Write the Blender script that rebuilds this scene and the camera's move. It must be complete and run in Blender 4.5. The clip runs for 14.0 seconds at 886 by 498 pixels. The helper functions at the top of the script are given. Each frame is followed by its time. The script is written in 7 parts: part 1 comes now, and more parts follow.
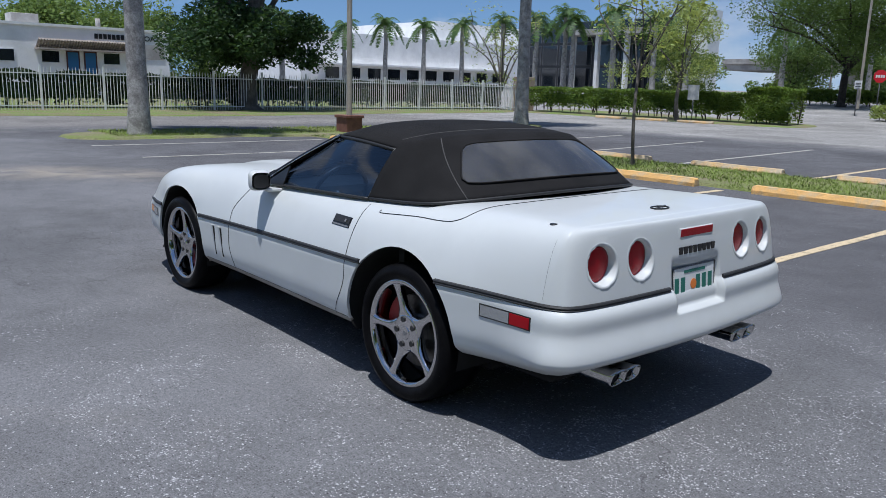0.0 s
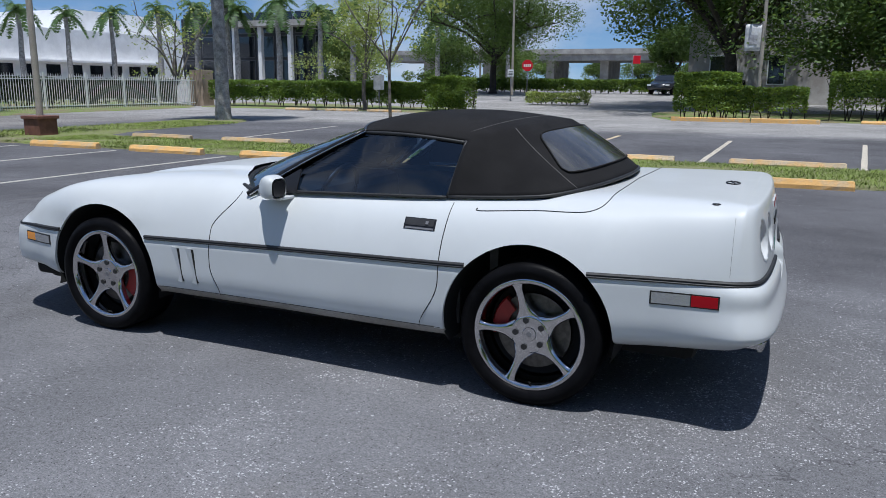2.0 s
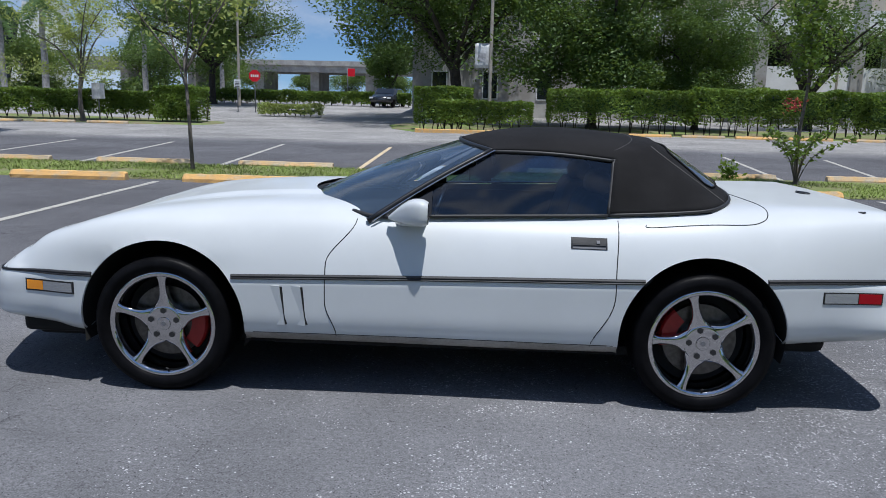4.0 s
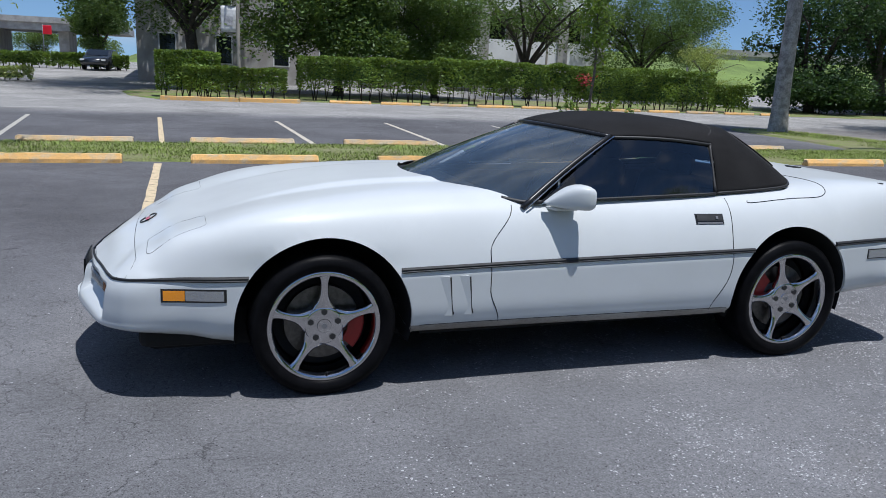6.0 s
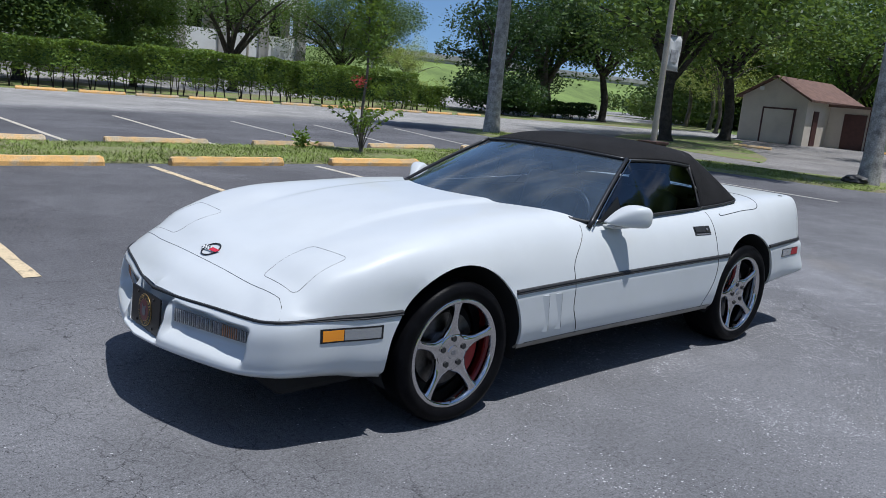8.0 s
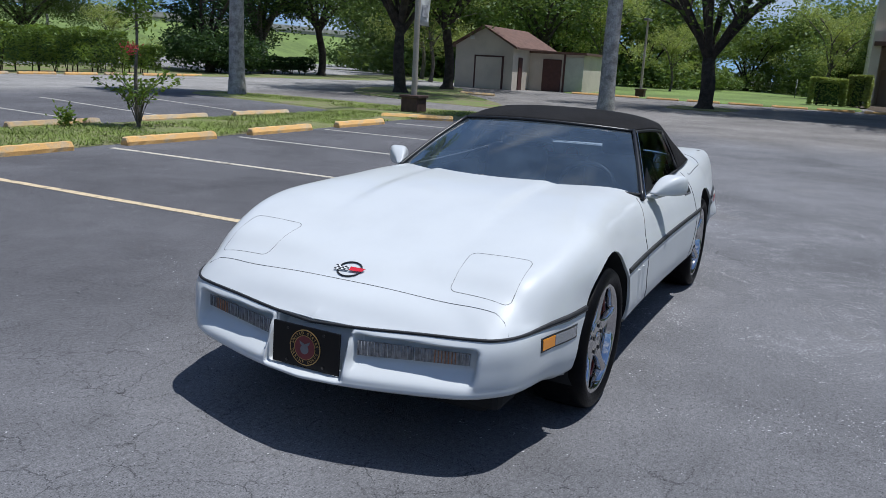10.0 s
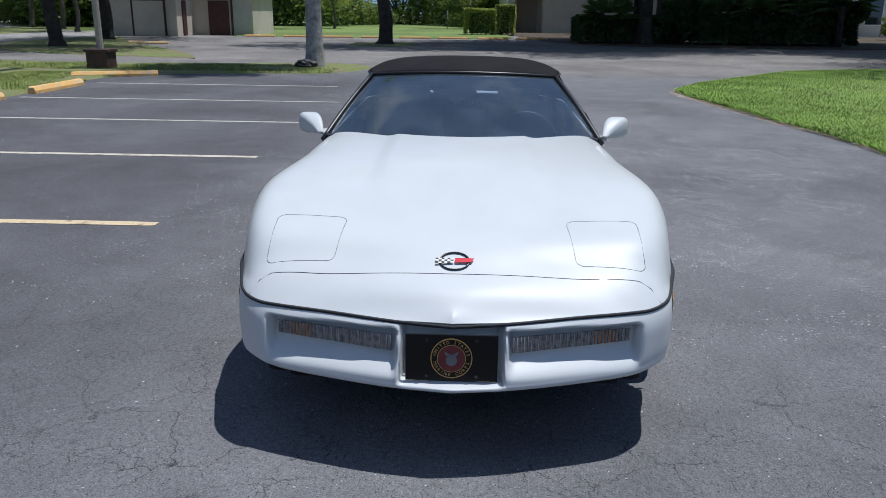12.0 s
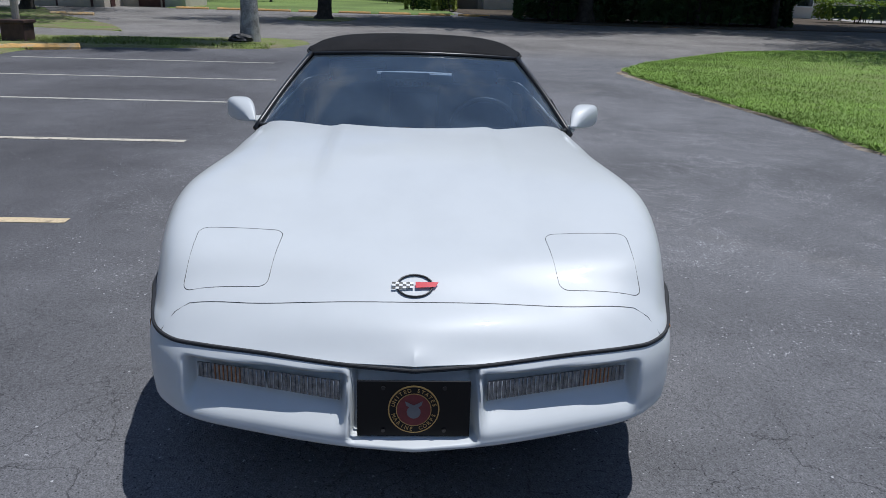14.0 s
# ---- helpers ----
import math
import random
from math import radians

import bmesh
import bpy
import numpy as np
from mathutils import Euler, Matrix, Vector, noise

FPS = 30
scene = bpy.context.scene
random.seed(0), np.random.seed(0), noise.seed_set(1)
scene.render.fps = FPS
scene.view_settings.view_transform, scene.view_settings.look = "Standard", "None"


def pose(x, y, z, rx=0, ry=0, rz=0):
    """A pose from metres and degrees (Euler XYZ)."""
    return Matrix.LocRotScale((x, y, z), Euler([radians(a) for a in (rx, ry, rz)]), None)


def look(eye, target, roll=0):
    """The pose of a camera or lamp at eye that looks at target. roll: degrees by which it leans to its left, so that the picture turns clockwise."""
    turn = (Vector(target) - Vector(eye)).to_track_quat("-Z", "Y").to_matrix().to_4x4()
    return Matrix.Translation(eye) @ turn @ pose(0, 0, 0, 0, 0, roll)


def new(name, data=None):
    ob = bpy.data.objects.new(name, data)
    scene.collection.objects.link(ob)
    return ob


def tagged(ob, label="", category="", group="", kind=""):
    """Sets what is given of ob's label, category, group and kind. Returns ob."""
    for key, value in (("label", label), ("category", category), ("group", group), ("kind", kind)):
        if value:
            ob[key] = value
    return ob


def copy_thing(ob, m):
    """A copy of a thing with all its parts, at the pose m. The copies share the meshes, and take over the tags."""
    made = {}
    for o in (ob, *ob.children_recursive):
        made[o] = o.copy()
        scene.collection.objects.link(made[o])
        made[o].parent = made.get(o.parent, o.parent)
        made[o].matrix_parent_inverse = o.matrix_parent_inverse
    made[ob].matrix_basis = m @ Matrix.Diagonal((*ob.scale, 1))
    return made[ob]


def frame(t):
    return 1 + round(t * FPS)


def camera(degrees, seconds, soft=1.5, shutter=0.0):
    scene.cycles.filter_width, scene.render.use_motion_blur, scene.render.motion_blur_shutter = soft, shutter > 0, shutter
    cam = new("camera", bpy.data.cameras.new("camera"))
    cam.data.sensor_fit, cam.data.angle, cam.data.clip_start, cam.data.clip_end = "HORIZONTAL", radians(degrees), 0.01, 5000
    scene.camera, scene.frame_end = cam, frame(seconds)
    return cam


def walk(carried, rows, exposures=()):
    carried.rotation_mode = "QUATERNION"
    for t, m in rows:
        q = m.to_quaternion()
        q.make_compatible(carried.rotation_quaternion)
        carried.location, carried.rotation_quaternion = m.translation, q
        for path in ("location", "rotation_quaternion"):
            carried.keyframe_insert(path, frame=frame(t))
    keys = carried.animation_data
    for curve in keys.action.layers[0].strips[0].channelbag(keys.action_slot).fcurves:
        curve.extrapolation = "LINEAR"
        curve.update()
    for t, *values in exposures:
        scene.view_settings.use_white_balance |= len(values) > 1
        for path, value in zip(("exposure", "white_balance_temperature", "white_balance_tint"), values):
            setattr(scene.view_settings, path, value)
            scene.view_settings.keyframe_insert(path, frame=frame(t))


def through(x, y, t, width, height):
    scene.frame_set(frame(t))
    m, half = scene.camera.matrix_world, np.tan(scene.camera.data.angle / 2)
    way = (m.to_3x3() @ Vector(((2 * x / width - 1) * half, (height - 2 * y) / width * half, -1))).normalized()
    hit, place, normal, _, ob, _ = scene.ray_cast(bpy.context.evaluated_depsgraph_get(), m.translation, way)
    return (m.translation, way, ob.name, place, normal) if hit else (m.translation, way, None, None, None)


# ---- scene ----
cam = camera(59.2, 14.0, soft=0.65)
PATH = [
    (0, (3.855, -2.941, 1.405), (2.382, -1.651, 0.996), 1.6),
    (0.5, (3.464, -3.275, 1.38), (2.127, -1.842, 0.979), 1.3),
    (1, (3.042, -3.552, 1.342), (1.892, -1.969, 0.932), 1.3),
    (1.5, (2.595, -3.762, 1.371), (1.646, -2.054, 0.944), 0.9),
    (2, (2.187, -3.897, 1.35), (1.384, -2.112, 0.938), 0.5),
    (2.5, (1.738, -3.969, 1.353), (1.081, -2.121, 0.96), 1.5),
    (2.7, (1.558, -4.001, 1.349), (0.965, -2.131, 0.961), 1.8),
    (4.8, (-0.622, -4.294, 1.348), (-0.407, -2.344, 0.962), 0.8),
    (5, (-0.809, -4.287, 1.368), (-0.53, -2.349, 0.959), 0.9),
    (5.5, (-1.288, -4.233, 1.355), (-0.846, -2.33, 0.928), 1.6),
    (6, (-1.776, -4.043, 1.389), (-1.152, -2.193, 0.955), 2.4),
    (6.5, (-2.214, -3.867, 1.389), (-1.408, -2.087, 0.961), 3.1),
    (7, (-2.638, -3.677, 1.394), (-1.637, -1.999, 0.969), 4.3),
    (7.2, (-2.811, -3.588, 1.413), (-1.744, -1.949, 0.995), 4.6),
    (9.3, (-4.231, -2.252, 1.439), (-2.598, -1.181, 1.007), 4.2),
    (9.5, (-4.315, -2.082, 1.451), (-2.649, -1.069, 1.009), 3.9),
    (10, (-4.487, -1.659, 1.467), (-2.742, -0.799, 1.002), 3.1),
    (10.5, (-4.584, -1.199, 1.476), (-2.762, -0.535, 0.987), 3.2),
    (11, (-4.614, -0.752, 1.489), (-2.734, -0.284, 0.989), 3.1),
    (11.5, (-4.634, -0.329, 1.485), (-2.724, -0.095, 0.941), 2.0),
    (12, (-4.587, -0.044, 1.488), (-2.674, 0.018, 0.908), 0.7),
    (12.5, (-4.571, 0.118, 1.502), (-2.656, 0.049, 0.932), 1.2),
    (13, (-4.529, 0.141, 1.498), (-2.615, 0.012, 0.933), 1.3),
    (13.5, (-4.328, 0.043, 1.489), (-2.42, -0.065, 0.899), 1.8),
    (14, (-4.091, 0.021, 1.474), (-2.196, -0.068, 0.842), 1.7),
]
walk(cam, [(t, look(eye, target, roll)) for t, eye, target, roll in PATH], ((0, 0.38, 6050, 10), (6.5, 0.45, 6050, 10), (10.5, 0.36, 6050, 10), (12, 0.32, 6080, 10), (13, 0.30, 6080, 10), (14, 0.15, 6050, 10)))

# ---- world, sun ----
world = bpy.data.worlds.new("sky")
scene.world = world
world.use_nodes = True
wn, wl = world.node_tree.nodes, world.node_tree.links
SUN_TO = Vector((0.11, -0.22, 1.0)).normalized()
sky = wn.new("ShaderNodeTexSky")
sky.sky_type = "NISHITA"
sky.sun_disc = False
sky.sun_elevation = math.asin(SUN_TO.z)
sky.sun_rotation = math.pi
sky.air_density, sky.dust_density, sky.ozone_density = 1.0, 0.2, 3.0
coord = wn.new("ShaderNodeTexCoord")
cloud = wn.new("ShaderNodeTexNoise")
cloud.inputs["Scale"].default_value = 2.6
cloud.inputs["Detail"].default_value = 7
cloud.inputs["Roughness"].default_value = 0.58
stretch = wn.new("ShaderNodeMapping")
stretch.inputs["Scale"].default_value = (1.0, 1.0, 2.2)
ramp = wn.new("ShaderNodeValToRGB")
ramp.color_ramp.elements[0].position = 0.49
ramp.color_ramp.elements[1].position = 0.74
mixc = wn.new("ShaderNodeMix")
mixc.data_type = "RGBA"
mixc.inputs["B"].default_value = (7.0, 7.2, 7.6, 1)
lift = wn.new("ShaderNodeVectorMath")
lift.operation = "ADD"
lift.inputs[1].default_value = (0, 0, 0.10)
level = wn.new("ShaderNodeVectorMath")
level.operation = "NORMALIZE"
wl.new(coord.outputs["Generated"], lift.inputs[0])
wl.new(lift.outputs["Vector"], level.inputs[0])
wl.new(level.outputs["Vector"], sky.inputs["Vector"])
wl.new(coord.outputs["Generated"], stretch.inputs["Vector"])
wl.new(stretch.outputs["Vector"], cloud.inputs["Vector"])
wl.new(cloud.outputs["Fac"], ramp.inputs["Fac"])
wl.new(ramp.outputs["Color"], mixc.inputs["Factor"])
clear = wn.new("ShaderNodeVectorMath")
clear.operation = "MULTIPLY"
clear.inputs[1].default_value = (0.88, 0.99, 1.10)
wl.new(sky.outputs["Color"], clear.inputs[0])
wl.new(clear.outputs["Vector"], mixc.inputs["A"])
wl.new(mixc.outputs["Result"], wn["Background"].inputs["Color"])
wn["Background"].inputs["Strength"].default_value = 0.069
sun_data = bpy.data.lights.new("sun", "SUN")
sun_data.energy = 3.42
sun_data.angle = radians(0.53)
sun_data.color = (1.0, 0.97, 0.93)
sun = new("sun", sun_data)
sun.matrix_world = look(SUN_TO * 60, (0, 0, 0))


# ---- materials ----
def node(nt, kind, **inputs):
    n = nt.nodes.new(kind)
    for k, v in inputs.items():
        n.inputs[k.replace("_", " ")].default_value = v
    return n


def mat(name, colour, rough=0.5, metal=0.0, vary=0.0, scale=8.0, second=None, grain=0.0, grain_scale=200.0,
        bump=0.0, bump_scale=60.0, coat=0.0, per_object=0.0, per_island=0.0, detail=6.0, edges=(0.4, 0.6), spec=0.5):
    """A principled surface with two scales of variation and a fine relief."""
    m = bpy.data.materials.new(name)
    m.use_nodes = True
    nt = m.node_tree
    b = nt.nodes["Principled BSDF"]
    b.inputs["Base Color"].default_value = (*colour, 1)
    b.inputs["Roughness"].default_value = rough
    b.inputs["Metallic"].default_value = metal
    b.inputs["Coat Weight"].default_value = coat
    b.inputs["Coat Roughness"].default_value = 0.03
    b.inputs["Specular IOR Level"].default_value = spec
    tc = nt.nodes.new("ShaderNodeTexCoord")
    where = tc.outputs["Object"]
    out = None
    if vary > 0 or second:
        n = node(nt, "ShaderNodeTexNoise", Scale=scale, Detail=detail, Roughness=0.6)
        nt.links.new(where, n.inputs["Vector"])
        r = nt.nodes.new("ShaderNodeValToRGB")
        r.color_ramp.elements[0].position, r.color_ramp.elements[1].position = edges
        other = second if second else tuple(c * (1 - vary) for c in colour)
        r.color_ramp.elements[0].color = (*other, 1)
        r.color_ramp.elements[1].color = (*colour, 1)
        nt.links.new(n.outputs["Fac"], r.inputs["Fac"])
        out = r.outputs["Color"]
    if grain > 0:
        g = node(nt, "ShaderNodeTexNoise", Scale=grain_scale, Detail=3.0, Roughness=0.7)
        nt.links.new(where, g.inputs["Vector"])
        mr = node(nt, "ShaderNodeMapRange", From_Min=0.3, From_Max=0.7, To_Min=1 - grain, To_Max=1 + grain)
        nt.links.new(g.outputs["Fac"], mr.inputs["Value"])
        mul = nt.nodes.new("ShaderNodeVectorMath")
        mul.operation = "MULTIPLY"
        if out:
            nt.links.new(out, mul.inputs[0])
        else:
            mul.inputs[0].default_value = colour
        nt.links.new(mr.outputs["Result"], mul.inputs[1])
        out = mul.outputs["Vector"]
    for amount, kind, sock in ((per_object, "ShaderNodeObjectInfo", "Random"), (per_island, "ShaderNodeNewGeometry", "Random Per Island")):
        if amount > 0:
            oi = nt.nodes.new(kind)
            mr = node(nt, "ShaderNodeMapRange", To_Min=1 - amount, To_Max=1 + amount)
            nt.links.new(oi.outputs[sock], mr.inputs["Value"])
            mul = nt.nodes.new("ShaderNodeVectorMath")
            mul.operation = "MULTIPLY"
            if out:
                nt.links.new(out, mul.inputs[0])
            else:
                mul.inputs[0].default_value = colour
            nt.links.new(mr.outputs["Result"], mul.inputs[1])
            out = mul.outputs["Vector"]
    if out:
        nt.links.new(out, b.inputs["Base Color"])
    if bump > 0:
        bn = node(nt, "ShaderNodeTexNoise", Scale=bump_scale, Detail=4.0, Roughness=0.65)
        nt.links.new(where, bn.inputs["Vector"])
        bp = node(nt, "ShaderNodeBump", Strength=1.0, Distance=bump)
        nt.links.new(bn.outputs["Fac"], bp.inputs["Height"])
        nt.links.new(bp.outputs["Normal"], b.inputs["Normal"])
    return m


def glass(name, tint, rough=0.02, through=0.3, ior=1.5, haze=0.0, milky=(0.35, 0.42, 0.50)):
    """Tinted automotive glass: a glossy coat over a partly clear film."""
    m = bpy.data.materials.new(name)
    m.use_nodes = True
    nt = m.node_tree
    out = nt.nodes["Material Output"]
    nt.nodes.remove(nt.nodes["Principled BSDF"])
    clear = node(nt, "ShaderNodeBsdfTransparent", Color=(*[c * through for c in tint], 1))
    gloss = node(nt, "ShaderNodeBsdfGlossy", Color=(1, 1, 1, 1), Roughness=rough)
    fres = node(nt, "ShaderNodeFresnel", IOR=ior)
    mix = nt.nodes.new("ShaderNodeMixShader")
    nt.links.new(fres.outputs["Fac"], mix.inputs["Fac"])
    body = clear.outputs["BSDF"]
    # Diffuse veil: real haze on vinyl, painted sky reflection on the windscreen.
    if haze > 0:
        milk = node(nt, "ShaderNodeBsdfDiffuse", Color=(*milky, 1))
        veil = nt.nodes.new("ShaderNodeMixShader")
        cloudy = node(nt, "ShaderNodeTexNoise", Scale=5.0, Detail=4.0)
        place_at = nt.nodes.new("ShaderNodeTexCoord")
        nt.links.new(place_at.outputs["Object"], cloudy.inputs["Vector"])
        blotchy = node(nt, "ShaderNodeMapRange", From_Min=0.35, From_Max=0.65, To_Min=haze * 0.75, To_Max=haze * 1.25)
        nt.links.new(cloudy.outputs["Fac"], blotchy.inputs["Value"])
        nt.links.new(blotchy.outputs["Result"], veil.inputs["Fac"])
        nt.links.new(body, veil.inputs[1])
        nt.links.new(milk.outputs["BSDF"], veil.inputs[2])
        body = veil.outputs["Shader"]
    nt.links.new(body, mix.inputs[1])
    nt.links.new(gloss.outputs["BSDF"], mix.inputs[2])
    nt.links.new(mix.outputs["Shader"], out.inputs["Surface"])
    return m


WHITE_PAINT = mat("white_car_paint", (0.582, 0.604, 0.606), 0.42, coat=0.45, vary=0.04, scale=3.0, spec=0.3)
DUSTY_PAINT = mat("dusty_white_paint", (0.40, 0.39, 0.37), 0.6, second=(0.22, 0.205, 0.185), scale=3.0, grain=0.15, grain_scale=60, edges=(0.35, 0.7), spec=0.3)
FABRIC = mat("black_canvas", (0.0165, 0.016, 0.0165), 0.9, vary=0.25, scale=5.0, grain=0.3, grain_scale=500, bump=0.0012, bump_scale=500, spec=0.15)
THREAD = mat("seam_thread", (0.075, 0.073, 0.072), 0.9, vary=0.3, scale=40)
BLACK_RUBBER = mat("black_rubber", (0.022, 0.022, 0.023), 0.55, vary=0.3, scale=20, bump=0.0006, bump_scale=200)
TYRE = mat("tyre_rubber", (0.007, 0.007, 0.008), 0.36, spec=0.05, vary=0.35, scale=14, bump=0.0008, bump_scale=160)
BLACK_TRIM = mat("black_trim", (0.012, 0.012, 0.013), 0.35)
DARK_VOID = mat("dark_underbody", (0.010, 0.010, 0.010), 0.9, vary=0.3, scale=10)
CHROME = mat("chrome", (0.58, 0.57, 0.575), 0.03, metal=1.0, vary=0.06, scale=30)
DULL_STEEL = mat("brake_steel", (0.13, 0.125, 0.12), 0.4, metal=1.0, vary=0.3, scale=40)
CALIPER = mat("red_caliper", (0.30, 0.010, 0.009), 0.4, vary=0.2, scale=25)
RED_LENS = mat("red_lens", (0.34, 0.003, 0.010), 0.3, coat=0.12, spec=0.2, bump=0.0004, bump_scale=240)
AMBER_LENS = mat("amber_lens", (0.85, 0.30, 0.015), 0.15, coat=0.6, bump=0.0006, bump_scale=200)
CLEAR_LENS = mat("clear_lens", (0.40, 0.41, 0.42), 0.14, metal=0.5, coat=1.0, bump=0.002, bump_scale=90)
LAMP_LENS = mat("ribbed_lens", (0.24, 0.245, 0.255), 0.14, metal=0.3, coat=1.0, vary=0.5, scale=60, bump=0.002, bump_scale=90)
# Bluish haze puts the reflected sky into the windscreen's own colour.
GLASS_FRONT = glass("windscreen_glass", (0.75, 0.87, 1.0), 0.015, 0.75, 1.95, haze=0.105, milky=(0.32, 0.43, 0.54))
GLASS_SIDE = glass("tinted_side_glass", (0.42, 0.66, 1.0), 0.015, 0.55, 1.8)
VINYL = glass("clear_vinyl", (0.80, 0.84, 0.90), 0.05, 0.62, 1.6, haze=0.11, milky=(0.46, 0.46, 0.47))
SMOKED_CHROME = mat("sooty_chrome", (0.55, 0.55, 0.56), 0.08, metal=1.0, vary=0.2, scale=12)
MIRROR = mat("mirror_glass", (0.8, 0.8, 0.8), 0.02, metal=1.0)
LEATHER = mat("dark_leather", (0.06, 0.058, 0.06), 0.5, vary=0.3, scale=12, bump=0.001, bump_scale=90)
GREY_PLASTIC = mat("grey_plastic", (0.16, 0.16, 0.17), 0.45, vary=0.15, scale=30)
PLATE_BLACK = mat("black_plate", (0.006, 0.006, 0.007), 0.35, spec=0.25)
GOLD = mat("gold_foil", (0.60, 0.42, 0.17), 0.35, metal=0.8, vary=0.2, scale=80)
DARK_RED = mat("dark_red_print", (0.16, 0.02, 0.025), 0.4, vary=0.2, scale=60)
RED_PRINT = mat("red_enamel", (0.62, 0.015, 0.03), 0.25, coat=0.5)
WHITE_PRINT = mat("white_print", (0.75, 0.76, 0.75), 0.45, vary=0.05, scale=30)
GREEN_PRINT = mat("green_print", (0.02, 0.16, 0.12), 0.5)
ORANGE_PRINT = mat("orange_print", (0.75, 0.20, 0.03), 0.5)


# ---- mesh helpers ----
def cur(pts):
    """A smooth curve through (position, value) pairs, as a function on arrays."""
    xs = np.array([p[0] for p in pts], float)
    ys = np.array([p[1] for p in pts], float)
    h = np.diff(xs)
    d = np.diff(ys) / h
    m = np.concatenate(([d[0]], np.where(d[:-1] * d[1:] > 0, (d[:-1] * h[1:] + d[1:] * h[:-1]) / (h[:-1] + h[1:]), 0.0), [d[-1]]))

    def f(x):
        x = np.clip(np.asarray(x, float), xs[0], xs[-1])
        i = np.clip(np.searchsorted(xs, x) - 1, 0, len(h) - 1)
        t = (x - xs[i]) / h[i]
        return ((2 * t**3 - 3 * t**2 + 1) * ys[i] + (t**3 - 2 * t**2 + t) * h[i] * m[i]
                + (3 * t**2 - 2 * t**3) * ys[i + 1] + (t**3 - t**2) * h[i] * m[i + 1])
    return f


def smooth(a, b, x):
    t = np.clip((np.asarray(x, float) - a) / (b - a), 0, 1)
    return t * t * (3 - 2 * t)


def link(name, mesh, material, parent=None, label="", soft=True):
    if material:
        mesh.materials.append(material)
    if soft:
        mesh.shade_smooth()
    ob = new(name, mesh)
    ob.parent = parent
    if label:
        tagged(ob, label)
    return ob


def part(name, bm, material, parent=None, label="", soft=False, at=None):
    mesh = bpy.data.meshes.new(name)
    bmesh.ops.recalc_face_normals(bm, faces=bm.faces)
    bm.to_mesh(mesh)
    bm.free()
    ob = link(name, mesh, material, parent, label, soft)
    if at is not None:
        ob.matrix_basis = at
    return ob


def mesh_of(name, verts, faces):
    me = bpy.data.meshes.new(name)
    me.from_pydata([tuple(map(float, v)) for v in verts], [], [tuple(map(int, f)) for f in faces])
    me.update()
    return me


def box(bm, x0, x1, y0, y1, z0, z1, bevel=0.0):
    g = bmesh.ops.create_cube(bm, size=1.0, matrix=Matrix.Translation(((x0 + x1) / 2, (y0 + y1) / 2, (z0 + z1) / 2))
                              @ Matrix.Diagonal((abs(x1 - x0), abs(y1 - y0), abs(z1 - z0), 1)))
    if bevel > 0:
        es = list({e for v in g["verts"] for e in v.link_edges})
        bmesh.ops.bevel(bm, geom=es, offset=bevel, segments=2, affect="EDGES", profile=0.5)
    return bm


def boxed(name, x0, x1, y0, y1, z0, z1, material, parent=None, label="", bevel=0.0):
    return part(name, box(bmesh.new(), x0, x1, y0, y1, z0, z1, bevel), material, parent, label)


def cyl(bm, r0, r1, depth, m, seg=24):
    bmesh.ops.create_cone(bm, cap_ends=True, segments=seg, radius1=r0, radius2=r1, depth=depth, matrix=m)
    return bm


def turned(profile, seg=64, closed=False):
    """A surface turned about the y axis from (radius, y) pairs."""
    n = len(profile)
    verts = [(r * math.cos(2 * math.pi * i / seg), y, r * math.sin(2 * math.pi * i / seg)) for i in range(seg) for r, y in profile]
    faces = []
    for i in range(seg):
        j = (i + 1) % seg
        for k in range(n if closed else n - 1):
            k2 = (k + 1) % n
            faces.append((i * n + k, j * n + k, j * n + k2, i * n + k2))
    return verts, faces


def tube(name, pts, radius, material, parent=None, label="", res=2, closed=False):
    """A round bar along the points, as a mesh."""
    pts = [Vector(p) for p in pts]
    n, seg = len(pts), 4 + 2 * res
    verts, faces = [], []
    up = Vector((0, 0, 1))
    for i, p in enumerate(pts):
        a = pts[(i - 1) % n] if (closed or i > 0) else p
        b = pts[(i + 1) % n] if (closed or i < n - 1) else p
        t = (b - a).normalized()
        side = t.cross(up if abs(t.z) < 0.9 else Vector((1, 0, 0))).normalized()
        top = side.cross(t)
        r = radius(i / (n - 1)) if callable(radius) else radius
        for k in range(seg):
            an = 2 * math.pi * k / seg
            verts.append(p + side * (r * math.cos(an)) + top * (r * math.sin(an)))
    for i in range(n if closed else n - 1):
        j = (i + 1) % n
        for k in range(seg):
            k2 = (k + 1) % seg
            faces.append((i * seg + k, i * seg + k2, j * seg + k2, j * seg + k))
    if not closed:
        faces.append(tuple(range(seg))[::-1])
        faces.append(tuple((n - 1) * seg + k for k in range(seg)))
    me = mesh_of(name, verts, faces)
    return link(name, me, material, parent, label)


def spline(pts, n=8):
    """Points on a smooth curve through pts."""
    P = [Vector(p) for p in pts]
    out = []
    for i in range(len(P) - 1):
        a, b, c, d = P[max(i - 1, 0)], P[i], P[i + 1], P[min(i + 2, len(P) - 1)]
        for k in range(n):
            t = k / n
            out.append(0.5 * ((2 * b) + (c - a) * t + (2 * a - 5 * b + 4 * c - d) * t * t + (3 * b - a - 3 * c + d) * t**3))
    return out + [P[-1]]


